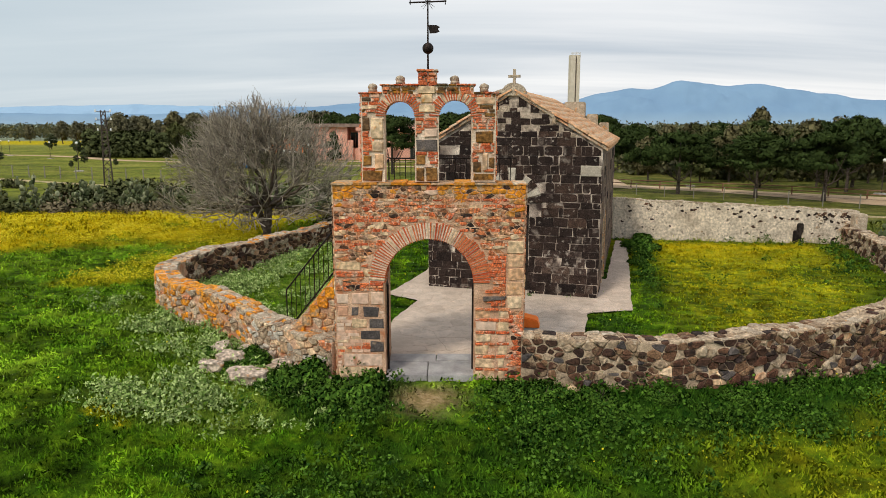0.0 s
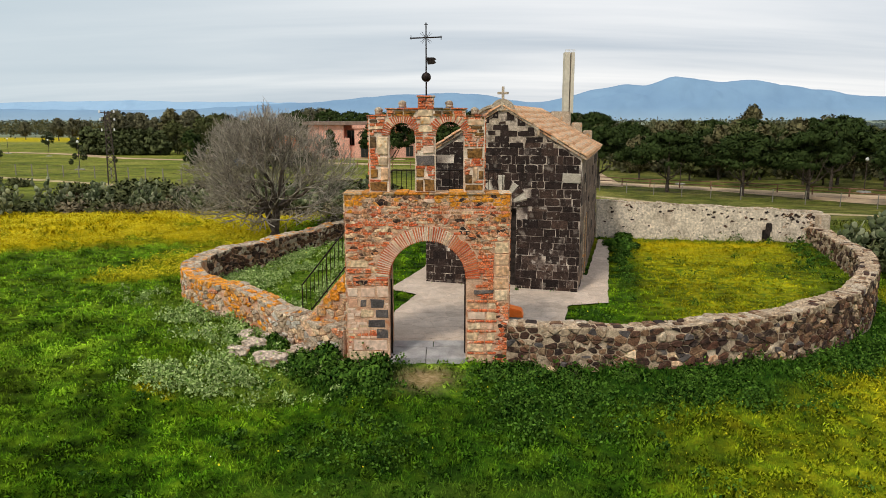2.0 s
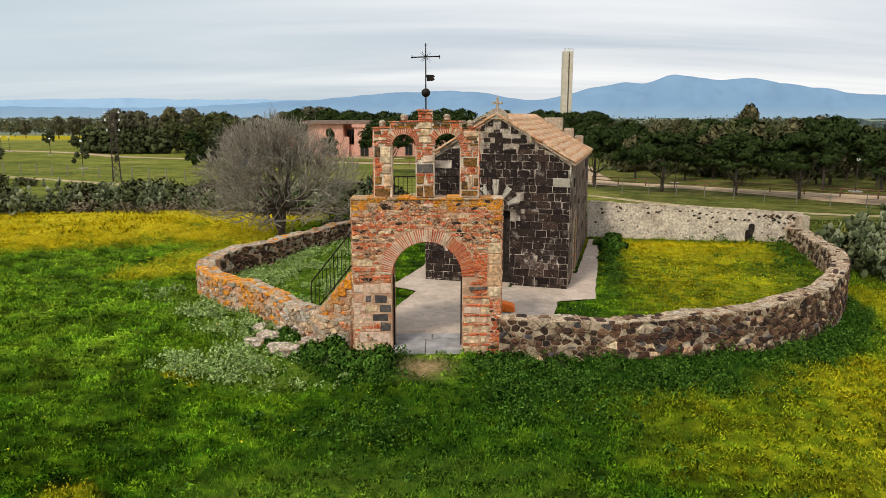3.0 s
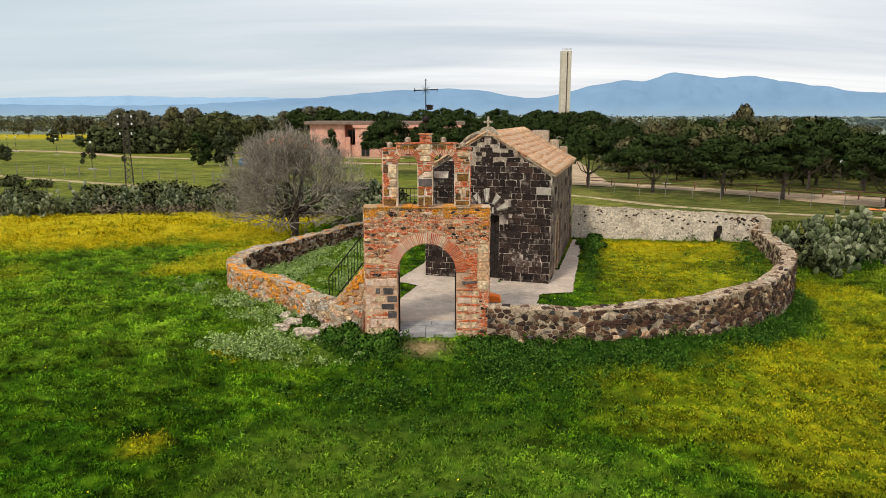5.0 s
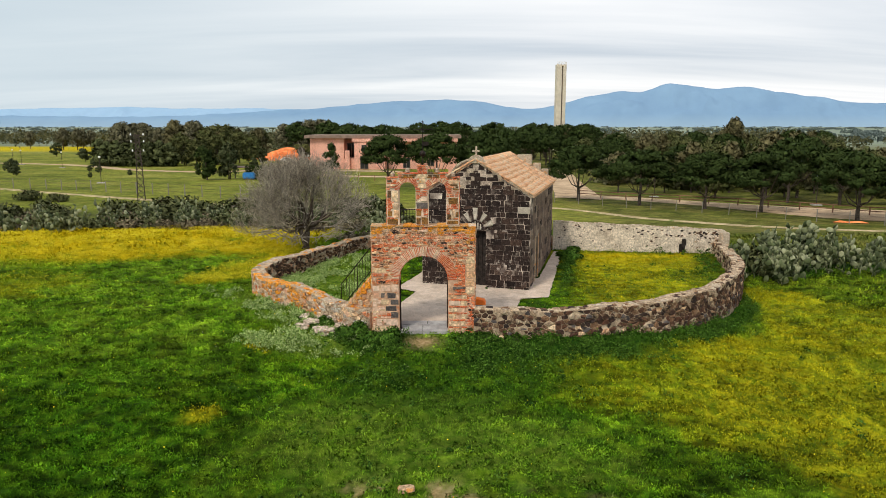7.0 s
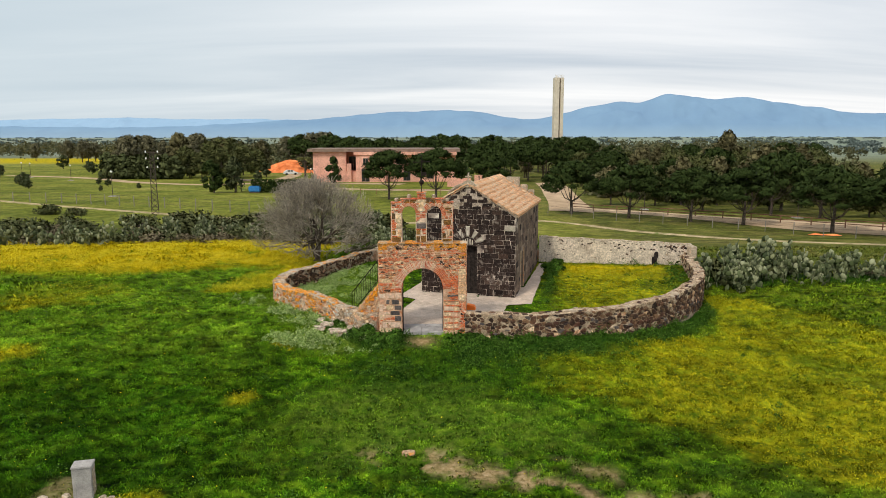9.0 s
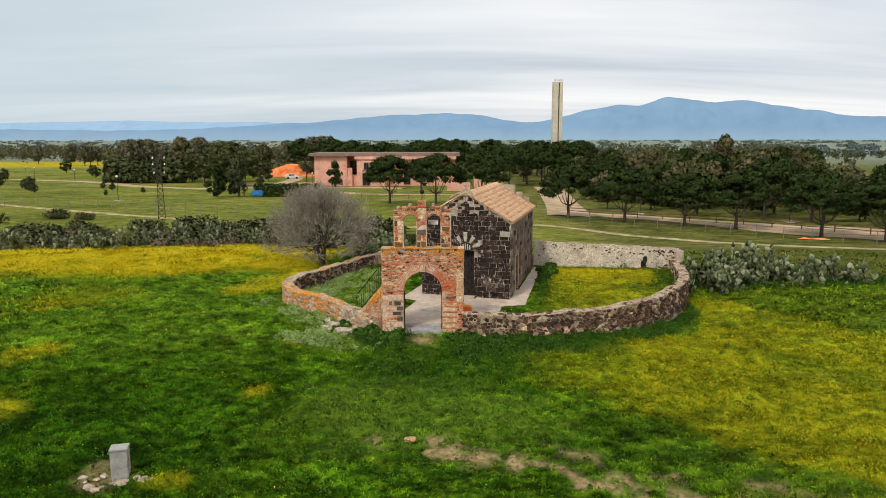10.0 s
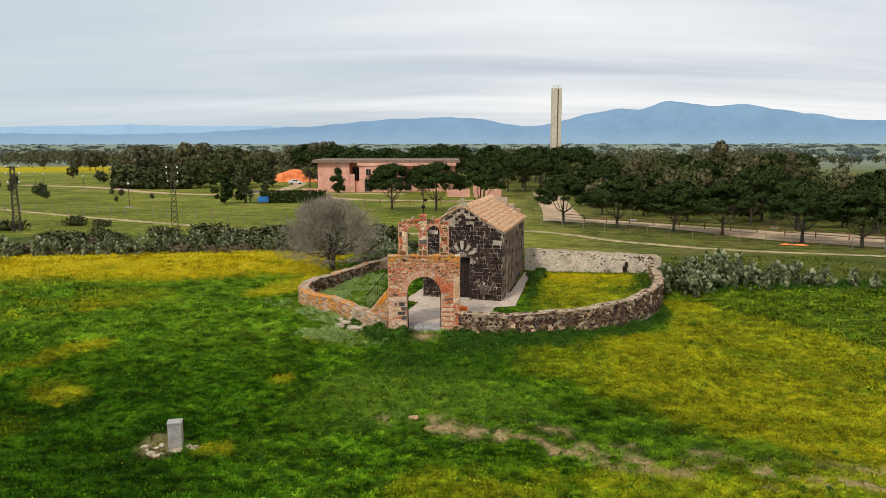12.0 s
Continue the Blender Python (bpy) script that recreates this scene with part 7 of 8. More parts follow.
for name, x0, x1, y0, y1, z0, z1, m in (("wall", -32, -23.6, 0, 14, -0.5, VT - 0.7, M_PINKWALL), ("wall", -23.6, -21.0, 4.2, 14, -0.5, VT - 0.7, M_PINKWALL), ("wall", -21.0, 4.3, 1.0, 14, -0.5, VT - 0.7, M_PINKWALL),
                                        ("front_block", -20.9, -13.4, -1.6, 1.0, -0.5, VT - 1.5, M_PINKWALL), ("parapet", -21.4, 4.5, -1.9, 0.6, VT - 1.5, VT - 0.75, M_PINKWALL),
                                        ("porch_wall", -23.4, -22.2, -0.6, -0.3, -0.3, 4.6, M_PINKWALL), ("porch_floor", -23.6, -21.0, 0.0, 4.2, -0.3, 2.6, M_PINKWALL), ("low_wall", -36, -29, -2, -1.6, -0.3, 0.9, M_PINKWALL), ("roof", -33.2, 5.4, -1.0, 15, VT - 0.7, VT + 0.05, M_EAVES)):
    bm = bmesh.new()
    box(bm, x0, x1, y0, y1, z0, z1, 0.03)
    part(name, bm, m, villa)
# second pane is the door; fourth is added to darken the porch recess
for x, z, w, h, y in ((-19.0, 4.4, 1.1, 1.5, -1.64), (-19.4, 0.2, 1.8, 3.0, -1.64), (-16.4, 4.4, 1.1, 1.5, -1.64), (-23.3, 2.8, 2.0, 3.4, 4.16), (-10.8, 4.4, 1.6, 1.4, 0.96), (-6.0, 4.4, 1.6, 1.4, 0.96), (-1.0, 4.4, 1.6, 1.4, 0.96), (-9.0, 0.3, 1.6, 2.4, 0.96), (-3.0, 0.8, 1.6, 1.5, 0.96)):
    win = mesh_part("window", [], [], M_GLASS, villa)
    bm = bmesh.new()
    box(bm, x, x + w, y - 0.02, y + 0.1, z, z + h)
    part("pane", bm, M_GLASS, win)
    bm = bmesh.new()
    for a, b, c, d in ((x - 0.1, x, z - 0.1, z + h + 0.1), (x + w, x + w + 0.1, z - 0.1, z + h + 0.1), (x, x + w, z - 0.1, z), (x, x + w, z + h, z + h + 0.1), (x + w / 2 - 0.04, x + w / 2 + 0.04, z, z + h)):
        box(bm, a, b, y - 0.07, y + 0.05, c, d)
    part("frame", bm, M_EAVES, win)
kiosk = thing("garden_wall", pose(4, 128, height(4, 128)), "low salmon pink garden wall with blocks", "wall")
for a, b, h in ((-2, 3.2, 1.9), (4.0, 6.2, 2.6), (6.8, 10.5, 1.7)):
    bm = bmesh.new()
    box(bm, a, b, 0, 0.6, -0.4, h, 0.04)
    part("wall_panel", bm, M_PINKWALL, kiosk)
M_ORANGE_NET = material("orange_barrier_net", [(0.75, 0.17, 0.05), (0.85, 0.28, 0.1)], 0.6, 0.2, fine=5)
rn = random.Random(4)
for x, y, w, h in ((-58, 206, 17, 3.0), (-66, 216, 22, 4.2)):
    bm = bmesh.new()
    grid = [[bm.verts.new((x + w * i / 12, y - 2.5 + 5 * j / 6 + rn.uniform(-0.3, 0.3), height(x, y) + max(0.02, h * math.sin(math.pi * j / 6) * (0.7 + 0.3 * math.sin(i * 0.55 + x)) * math.sin(math.pi * (i + 0.7) / 13.4) ** 0.5 + rn.uniform(-0.12, 0.12)))) for j in range(7)] for i in range(13)]
    for i in range(12):
        for j in range(6):
            bm.faces.new((grid[i][j], grid[i + 1][j], grid[i + 1][j + 1], grid[i][j + 1]))
    tagged(part("barrier_net", bm, M_ORANGE_NET), "heap of orange plastic barrier netting", "netting", "barrier netting")
bm = bmesh.new()
grid = [[bm.verts.new((x, y, height(x, y) + 0.06 + 0.2 * abs(math.sin(i * 1.3)) * (j == 1))) for j, (x, y) in enumerate(((39.4 + 0.55 * i, 45.6 - 0.27 * i), (39.5 + 0.55 * i, 45.85 - 0.27 * i), (39.6 + 0.55 * i, 46.1 - 0.27 * i)))] for i in range(6)]
for i in range(5):
    for j in range(2):
        bm.faces.new((grid[i][j], grid[i + 1][j], grid[i + 1][j + 1], grid[i][j + 1]))
tagged(part("barrier_net", bm, M_ORANGE_NET), "flattened strip of orange netting in the grass", "netting", "barrier netting")

# shelter, blue tank, hedge and cars west of the villa
M_BLUE = material("blue_plastic", [(0.03, 0.16, 0.42), (0.05, 0.22, 0.5)], 2, 0.1, 0.4, 0)
M_WHITEPAINT = material("white_paint", [(0.7, 0.7, 0.69), (0.78, 0.78, 0.77)], 2, 0.05, 0.3, 0)
M_RUBBER = material("black_rubber", [(0.02, 0.02, 0.02), (0.03, 0.03, 0.03)], 5, 0.1, 0.8, 0)
sx, sy = -36.2, 108
shelter = thing("shelter", pose(sx, sy, height(sx, sy)), "open shelter with a dark flat roof", "shelter")
bm = bmesh.new()
box(bm, -2.4, 2.6, -1.6, 1.8, 2.1, 2.3, 0.03)
part("roof", bm, M_EAVES, shelter)
for a, b in ((-2.2, -1.4), (2.4, -1.4), (-2.2, 1.6), (2.4, 1.6)):
    bm = bmesh.new()
    box(bm, a - 0.08, a + 0.08, b - 0.08, b + 0.08, -0.2, 2.1)
    part("post", bm, M_BARK, shelter)
tank = thing("blue_tank", pose(sx + 1.6, sy - 2.6, height(sx, sy)), "blue plastic water tank on a pallet", "tank")
bm = bmesh.new()
box(bm, -1.1, 1.1, -0.7, 0.7, 0.25, 1.35, 0.18)
part("body", bm, M_BLUE, tank, smooth=False)
bm = bmesh.new()
box(bm, -1.0, 1.0, -0.65, 0.65, -0.05, 0.24, 0.02)
part("pallet", bm, M_BARK, tank)
hedge_rnd = np.random.RandomState(31)
hedge = thing("hedge", pose(-28.8, 106, height(-28.8, 106)), "long dark clipped hedge", "hedge")
v, f = leaves_at(hedge_rnd.uniform((-6.6, -0.9, -0.1), (6.4, 0.9, 2.5), (4600, 3)), 0.26, hedge_rnd, 1.3)
mesh_np("leaves", v, f, M_PINE, hedge)


def car(x, y, ang, mat, label):
    ob = thing("car", pose(x, y, height(x, y) + 0.12, 0, 0, ang), label, "car", "parked cars")
    bm = bmesh.new()
    slab(bm, [(-2.1, 0.3), (2.1, 0.3), (2.15, 0.75), (1.2, 0.95), (0.7, 1.45), (-1.1, 1.5), (-1.9, 1.0), (-2.15, 0.8)], -0.85, 0.85)
    bmesh.ops.bevel(bm, geom=bm.edges[:], offset=0.06, segments=2, affect="EDGES")
    part("body", bm, mat, ob)
    for x0, x1 in ((-1.0, -0.2), (-0.1, 0.6)):
        bm = bmesh.new()
        box(bm, x0, x1, -0.875, 0.875, 1.0, 1.38, 0.02)
        part("window", bm, M_GLASS, ob)
    for wx in (-1.3, 1.35):
        for wy in (-0.8, 0.8):
            bm = bmesh.new()
            tube(bm, (wx, wy - 0.1, 0.3), (wx, wy + 0.1, 0.3), 0.32, None, 14)
            part("wheel", bm, M_RUBBER, ob)


car(-45.5, 188, 20, M_WHITEPAINT, "white car parked on the sandy lot")
car(-60, 176, 10, M_WHITEPAINT, "light grey car parked under trees")

# ---- lattice pylons and lamps ----
M_STEEL = material("dark_rusty_steel", [(0.05, 0.04, 0.035), (0.1, 0.075, 0.06)], 3, 0.25, 0.7, 0, metal=0.3)
M_INSUL = material("white_porcelain", [(0.7, 0.7, 0.68), (0.8, 0.8, 0.78)], 3, 0.05, 0.3, 0)
M_GLOBE = material("white_lamp_globe", [(0.75, 0.75, 0.72), (0.82, 0.82, 0.8)], 3, 0.03, 0.3, 0)


def pylon(x, y, tall):
    ob = thing("lattice_pylon", pose(x, y, height(x, y), 0, 0, 20), "dark steel lattice pole with white insulators", "pylon", "power line poles")
    for a, b in ((-1, -1), (1, -1), (1, 1), (-1, 1)):
        bm = bmesh.new()
        tube(bm, (0.42 * a, 0.42 * b, -0.4), (0.2 * a, 0.2 * b, tall), 0.045, None, 4)
        part("leg", bm, M_STEEL, ob)
    n = 11
    bm = bmesh.new()
    corner = [(-1, -1), (1, -1), (1, 1), (-1, 1)]
    for i in range(n):
        z0, z1 = tall * i / n, tall * (i + 1) / n
        w0, w1 = 0.42 - 0.22 * i / n, 0.42 - 0.22 * (i + 1) / n
        for k in range(4):
            (a, b), (c, d) = corner[k], corner[(k + 1) % 4]
            tube(bm, (a * w0, b * w0, z0), (c * w1, d * w1, z1), 0.028, None, 3)
            tube(bm, (c * w0, d * w0, z0), (a * w1, b * w1, z1), 0.028, None, 3)
    part("bracing", bm, M_STEEL, ob)
    for z, w in ((tall - 0.15, 0.75), (tall - 0.95, 0.75), (tall - 2.0, 0.65)):
        bm = bmesh.new()
        tube(bm, (-w, 0, z), (w, 0, z), 0.04, None, 4)
        part("cross_arm", bm, M_STEEL, ob)
        for s_ in (-1, 1):
            bm = bmesh.new()
            tube(bm, (s_ * w * 0.9, 0, z), (s_ * w * 0.9, 0, z + 0.24), 0.1, 0.06, 8)
            part("insulator", bm, M_INSUL, ob)


pylon(-34.6, 58.8, 7.7)
pylon(-50.3, 50.2, 7.9)


def globe_lamp(x, y, tall):
    ob = thing("street_lamp", pose(x, y, height(x, y)), "thin dark post with a white globe lamp", "lamp", "park lamps")
    bm = bmesh.new()
    tube(bm, (0, 0, -0.3), (0, 0, tall), 0.06, 0.045, 8)
    part("pole", bm, M_STEEL, ob)
    bm = bmesh.new()
    bmesh.ops.create_uvsphere(bm, u_segments=14, v_segments=10, radius=0.21, matrix=Matrix.Translation((0, 0, tall + 0.2)))
    part("globe", bm, M_GLOBE, ob, smooth=True)
    bm = bmesh.new()
    box(bm, -0.55, 0.55, -0.55, 0.55, -0.3, 0.16, 0.03)
    part("footing", bm, M_CONCRETE, ob)


for x, y, t in ((-56.0, 93.5, 4.1), (-98, 160, 3.8), (-118, 176, 3.8), (-124, 182, 3.8), (31.8, 79.5, 3.6), (48.5, 66, 3.6), (-88, 176, 3.8), (-30, 138, 3.5)):
    globe_lamp(x, y, t)

# ---- fences ----
M_POST = material("concrete_post", [(0.2, 0.18, 0.15), (0.28, 0.25, 0.2)], 3, 0.1)
M_RAILWOOD = material("reddish_rail", [(0.2, 0.1, 0.06), (0.28, 0.15, 0.1)], 3, 0.2)


def fence(line, gap, tall, r, mat, label, wires, wire_r, group=""):
    ob = thing("fence", pose(0, 0, 0), label, "fence", group)
    pts, s = spline(line, gap)
    top = [Vector((x, y, height(x, y))) for x, y in pts]
    bm0 = bmesh.new()
    box(bm0, -r, r, -r, r, -0.3, tall)
    me = bpy.data.meshes.new("post")
    bm0.to_mesh(me)
    bm0.free()
    me.materials.append(mat)
    for p in top:
        post = new("post", me)
        post.parent, post.location = ob, p
    for z in wires:
        for a, b in zip(top, top[1:]):
            v, f = tubes_np([(*(a + Vector((0, 0, z))), *(b + Vector((0, 0, z))), wire_r, wire_r)], 4)
            mesh_np("rail" if wire_r > 0.03 else "wire", v, f, mat if wire_r > 0.03 else M_STEEL, ob)


fence([(9, 68), (14, 67), (18.6, 65.5), (25, 61), (31.5, 55), (37, 48.5), (41.5, 42.5), (48, 34.5)], 2.9, 1.3, 0.032, M_POST, "wire fence on pale concrete posts", (0.4, 0.85, 1.25), 0.01)
fence([(20.5, 79.5), (24.5, 76.2), (31, 71), (36, 67), (41.5, 60.8), (47, 53.5), (58, 42)], 3.4, 1.0, 0.055, M_RAILWOOD, "low wooden rail fence along the road", (0.55, 0.98), 0.05)
fence([(-14, 100), (-6, 99), (2, 99), (10, 98), (17, 90)], 2.6, 1.1, 0.05, M_RAILWOOD, "low wooden rail fence by the park walk", (0.95,), 0.045)
fence([(-78, 84), (-58, 79), (-40, 70), (-26, 62), (-12, 56)], 3.0, 1.5, 0.05, M_POST, "wire fence across the west lawn", (0.5, 1.0, 1.45), 0.012)


# ---- bare fig tree west of the yard ----
fig = thing("bare_tree", pose(-6.7, 14.1, height(-6.7, 14.1) - 0.05), "leafless grey fig tree with a dense twiggy crown", "tree")
rf = np.random.RandomState(5)
segs, tips = [], []
for stem in range(2):
    d0 = np.array((-0.28, 0.05, 1.0)) if stem else np.array((0.22, 0.0, 1.0))
    p, r = np.array((0.12 if stem else -0.12, 0.0, -0.2)), 0.2 if stem == 0 else 0.17
    for i in range(4):
        d0 = d0 + rf.normal(size=3) * 0.08
        q = p + d0 / np.linalg.norm(d0) * 0.36
        segs.append((*p, *q, r, r * 0.92))
        p, r = q, r * 0.92
    for k in range(11):
        a = 6.28 * (k / 11) + stem * 0.3 + rf.uniform(-0.3, 0.3)
        el = rf.uniform(0.05, 1.25)
        way = np.array((math.cos(a) * math.cos(el), math.sin(a) * math.cos(el), math.sin(el)))
        grow(p, way, rf.uniform(1.55, 2.0), r * 0.5, 3, rf, segs, tips, 0.05, 0.5, 4, 0.2, 4, 0.6)
# long fine shoots rising from the ends of the branches
for p in [tips[i] for i in rf.permutation(len(tips))[:2200]]:
    way = np.array((p[0] * 0.16, p[1] * 0.16, 0.75)) + rf.normal(size=3) * 0.28
    way *= rf.uniform(0.3, 0.6) / np.linalg.norm(way)
    segs.append((*p, *(p + way * 0.5), 0.007, 0.006))
    segs.append((*(p + way * 0.5), *(p + way + rf.normal(size=3) * 0.05), 0.006, 0.004))
segs = np.array(segs)
# keep the twigs within a low dome
mid_pts = segs[:, 3:6]
lobes = 1 + 0.22 * fbm(np.arctan2(mid_pts[:, 1], mid_pts[:, 0]) * 3, mid_pts[:, 2], 2.0, 15)
dome = (mid_pts[:, 0] / 4.0) ** 2 + (mid_pts[:, 1] / 4.0) ** 2 + ((mid_pts[:, 2] - 1.6) / 3.75) ** 2 * lobes
segs = segs[(dome < 0.93 + 0.16 * rf.random_sample(len(dome))) & (mid_pts[:, 2] > 0.34 * np.hypot(mid_pts[:, 0], mid_pts[:, 1]) - 0.1)]
trunk_rows = segs[:, 6] > 0.05
v, f = tubes_np(segs[trunk_rows], 8)
mesh_np("trunk", v, f, M_BARK, fig, smooth=True)
fine = segs[~trunk_rows]
fine[:, 6:8] = np.maximum(fine[:, 6:8], 0.0065)
if len(fine) > 60000:
    fine = fine[np.argsort(rf.random_sample(len(fine)))[:60000]]
v, f = tubes_np(fine, 3)
tagged(mesh_np("twig_mass", v, f, M_TWIG, fig), kind="stuff")


# ---- prickly pears ----
M_PAD = material("cactus_pad", [(0.048, 0.066, 0.025), (0.12, 0.142, 0.06), (0.31, 0.325, 0.18), (0.04, 0.055, 0.02)], 5, 0.2, 0.6, 0.1, vary="object", spots=[((0.3, 0.24, 0.15), 6, 0.1)])
M_PAD_REST = material("cactus_pads", [(0.05, 0.068, 0.026), (0.12, 0.142, 0.062), (0.36, 0.37, 0.22), (0.035, 0.05, 0.018), (0.2, 0.22, 0.11)], 5, 0.2, 0.6, 0, vary="island")
# one pad: a thick oval disc with a rounded rim, standing on its narrow end
rim = [(0.37 * math.cos(a) * (1.0 + 0.12 * math.sin(a)), 0.5 + 0.5 * math.sin(a)) for a in np.linspace(-math.pi / 2, 1.5 * math.pi, 9)[:-1]]
pad_v = [(x, 0.0, z) for x, z in rim] + [(0.72 * x, s_ * 0.055, 0.5 + 0.72 * (z - 0.5)) for s_ in (-1, 1) for x, z in rim]
pad_f = []
for i in range(8):
    j = (i + 1) % 8
    pad_f += [(i, j, 8 + j), (i, 8 + j, 8 + i), (j, i, 16 + i), (j, 16 + i, 16 + j)]
pad_f += [(8, 8 + i, 9 + i) for i in range(1, 7)] + [(16, 17 + i, 16 + i) for i in range(1, 7)]
pad_data = bpy.data.meshes.new("pad")
pad_data.from_pydata(pad_v, [], pad_f)
pad_data.materials.append(M_PAD)
pad_data.polygons.foreach_set("use_smooth", [True] * len(pad_data.polygons))


def cactus(x, y, size, seed, pads, single=0):
    """A sprawling prickly pear; the first single pads are parts, the others one joined part."""
    rnd = random.Random(seed)
    ob = thing("prickly_pear", pose(x, y, height(x, y) - 0.1), "sprawling grey green prickly pear", "cactus", "prickly pears")
    nodes = []
    for k in range(max(5, pads // 11)):
        a = rnd.uniform(0, 6.28)
        rr = size * 0.7 * rnd.random() ** 0.5
        nodes.append((Vector((math.cos(a) * rr, math.sin(a) * rr, 0)), 0))
    made, vs, fs, tries = 0, [], [], 0
    while made < pads and tries < pads * 6:
        tries += 1
        i = rnd.randrange(len(nodes)) if rnd.random() < 0.65 else rnd.randrange(max(0, len(nodes) - 10), len(nodes))
        p, lev = nodes[i]
        l = rnd.uniform(0.22, 0.42) * (1.15 if lev < 2 else 1.0)
        ragged_ = 0.82 + 0.3 * math.sin(2.0 * math.atan2(p.y, p.x) + seed) + 0.2 * math.sin(5.0 * p.x / size + 1.7 * seed)
        out = math.hypot(p.x, p.y) / size
        if p.z + l > size * (1.25 - 0.55 * out * out) * ragged_ or out > 1.05:
            continue
        m = Matrix.Translation(p) @ pose(0, 0, 0, 0, 0, rnd.uniform(0, 360)) @ pose(0, 0, 0, 0, rnd.gauss(0, 24 + 5 * lev), 0) @ pose(0, 0, 0, rnd.gauss(0, 20))
        m = m @ Matrix.Diagonal((l, l, l, 1))
        if made < single:
            pad = new("pad", pad_data)
            pad.parent, pad.matrix_basis = ob, m
        else:
            fs += [tuple(q + len(vs) for q in f) for f in pad_f]
            vs += [tuple(m @ Vector(q)) for q in pad_v]
        made += 1
        for t in range(rnd.choice((1, 2, 2, 3))):
            if lev < 9:
                nodes.append((m @ Vector((rnd.uniform(-0.22, 0.22), 0, 0.93)), lev + 1))
    if vs:
        tagged(mesh_part("pad_mass", vs, fs, M_PAD_REST, ob, True), kind="stuff")
    return ob


for k, (x, y, s_, n_) in enumerate([(16.6, 11.3, 2.7, 400), (18.6, 12.0, 2.6, 360), (17.4, 9.9, 1.5, 110), (20.0, 12.4, 1.8, 260), (21.6, 11.6, 1.5, 170), (23.2, 12.2, 1.2, 110), (24.6, 13.0, 2.0, 200), (26.2, 12.2, 1.1, 80), (28.0, 12.0, 1.0, 70), (29.8, 11.6, 0.9, 50), (20.8, 14.0, 1.4, 110), (32.0, 11.2, 0.9, 40)]):
    cactus(x, y, s_, 100 + k, n_, 60)
# north-west hedge bank: prickly pears, dry brambles and dark shrubs
rh = random.Random(17)
for k in range(17):
    x = -38 + 2.05 * k + rh.uniform(-0.6, 0.6)
    y = 22.5 + 0.24 * (x + 36) + rh.uniform(-0.8, 1.2) + (2.5 if x > -24 else 0)
    if -16.5 < x < -14.5 or x > -4:
        continue
    cactus(x, y, rh.uniform(1.8, 2.6) * (0.8 if x > -24 else 1), 140 + k, rh.randint(180, 260))
for x, y, s_, n_ in ((-13.5, 29.0, 2.6, 330), (-11.2, 27.6, 2.4, 280), (-2.2, 20.5, 1.5, 130), (-3.5, 22.0, 1.7, 150), (-0.5, 20, 1.4, 100), (-7.5, 26.5, 1.5, 110)):
    cactus(x, y, s_, 170 + int(x * 3), n_)


def shrub(ob, seed, r, mat, n=900, leaf=0.09, flat=0.7):
    rnd = np.random.RandomState(seed)
    blobs = [(rnd.uniform(-0.6, 0.6) * r, rnd.uniform(-0.6, 0.6) * r, rnd.uniform(0.15, 0.6) * r * flat, r * rnd.uniform(0.35, 0.6), r * rnd.uniform(0.35, 0.6), r * flat * rnd.uniform(0.35, 0.6)) for k in range(9)]
    v, f, nv = clump_leaves(rnd, blobs, n // 9, 0.4, leaf, 2.0)
    mesh_np("leaves", v, f, mat, ob, normals=nv)
    segs = [(0, 0, -0.1, rnd.uniform(-0.6, 0.6) * r, rnd.uniform(-0.6, 0.6) * r, rnd.uniform(0.4, 0.9) * r * flat, 0.025, 0.008) for k in range(10)]
    v, f = tubes_np(segs, 4)
    mesh_np("stem", v, f, M_BARK, ob)
    return ob


dry = [make_tree("dry_shrub", "grey brown dry bramble thicket", "shrub", "dry thickets", lambda o, s=s: shrub(o, 200 + s, 1.1, M_DRY, 1000, 0.085), -20.5 + 1.5 * s, 27.4) for s in range(3)]
dark = [make_tree("shrub", "dark evergreen shrub on the bank", "shrub", "bank shrubs", lambda o, s=s: shrub(o, 210 + s, 1.2, M_BANK, 1300, 0.1, 0.8), -24 + 6 * s, 36 + 2 * s) for s in range(2)]
for k in range(78):
    x = rh.uniform(-37, -4)
    near = rh.random() < 0.5
    y = (25.6 if near else 33) + 0.14 * (x + 36) + rh.uniform(-1.2, 1.2) + (0 if near else rh.uniform(-3, 10))
    src = rh.choice(dry) if rh.random() < (0.62 if near else 0.3) else rh.choice(dark)
    s_ = rh.uniform(0.7, 1.25) if near else rh.uniform(1.0, 1.9)
    copy_thing(src, pose(x, y, height(x, y) - 0.05, 0, 0, rh.uniform(0, 360)) @ Matrix.Diagonal((s_ * 1.2, s_ * 1.2, s_, 1)))
# four among the east prickly pears are added to darken their insides
for x, y, s_ in ((-47.5, 59, 1.5), (-43.5, 57, 1.1), (-36.0, 40.5, 1.5), (-52, 52, 1.6), (-14, 31.5, 2.3), (-12.2, 30.0, 2.0), (16.8, 12.3, 1.3), (18.6, 13.2, 1.2), (17.0, 10.7, 0.9), (20.2, 13.1, 1.0), (10.9, 15.3, 0.55), (-2.0, 30, 0.9), (18.6, 14.4, 0.8)):
    copy_thing(dark[0], pose(x, y, height(x, y) - 0.05, 0, 0, rh.uniform(0, 360)) @ Matrix.Diagonal((s_, s_, s_, 1)))
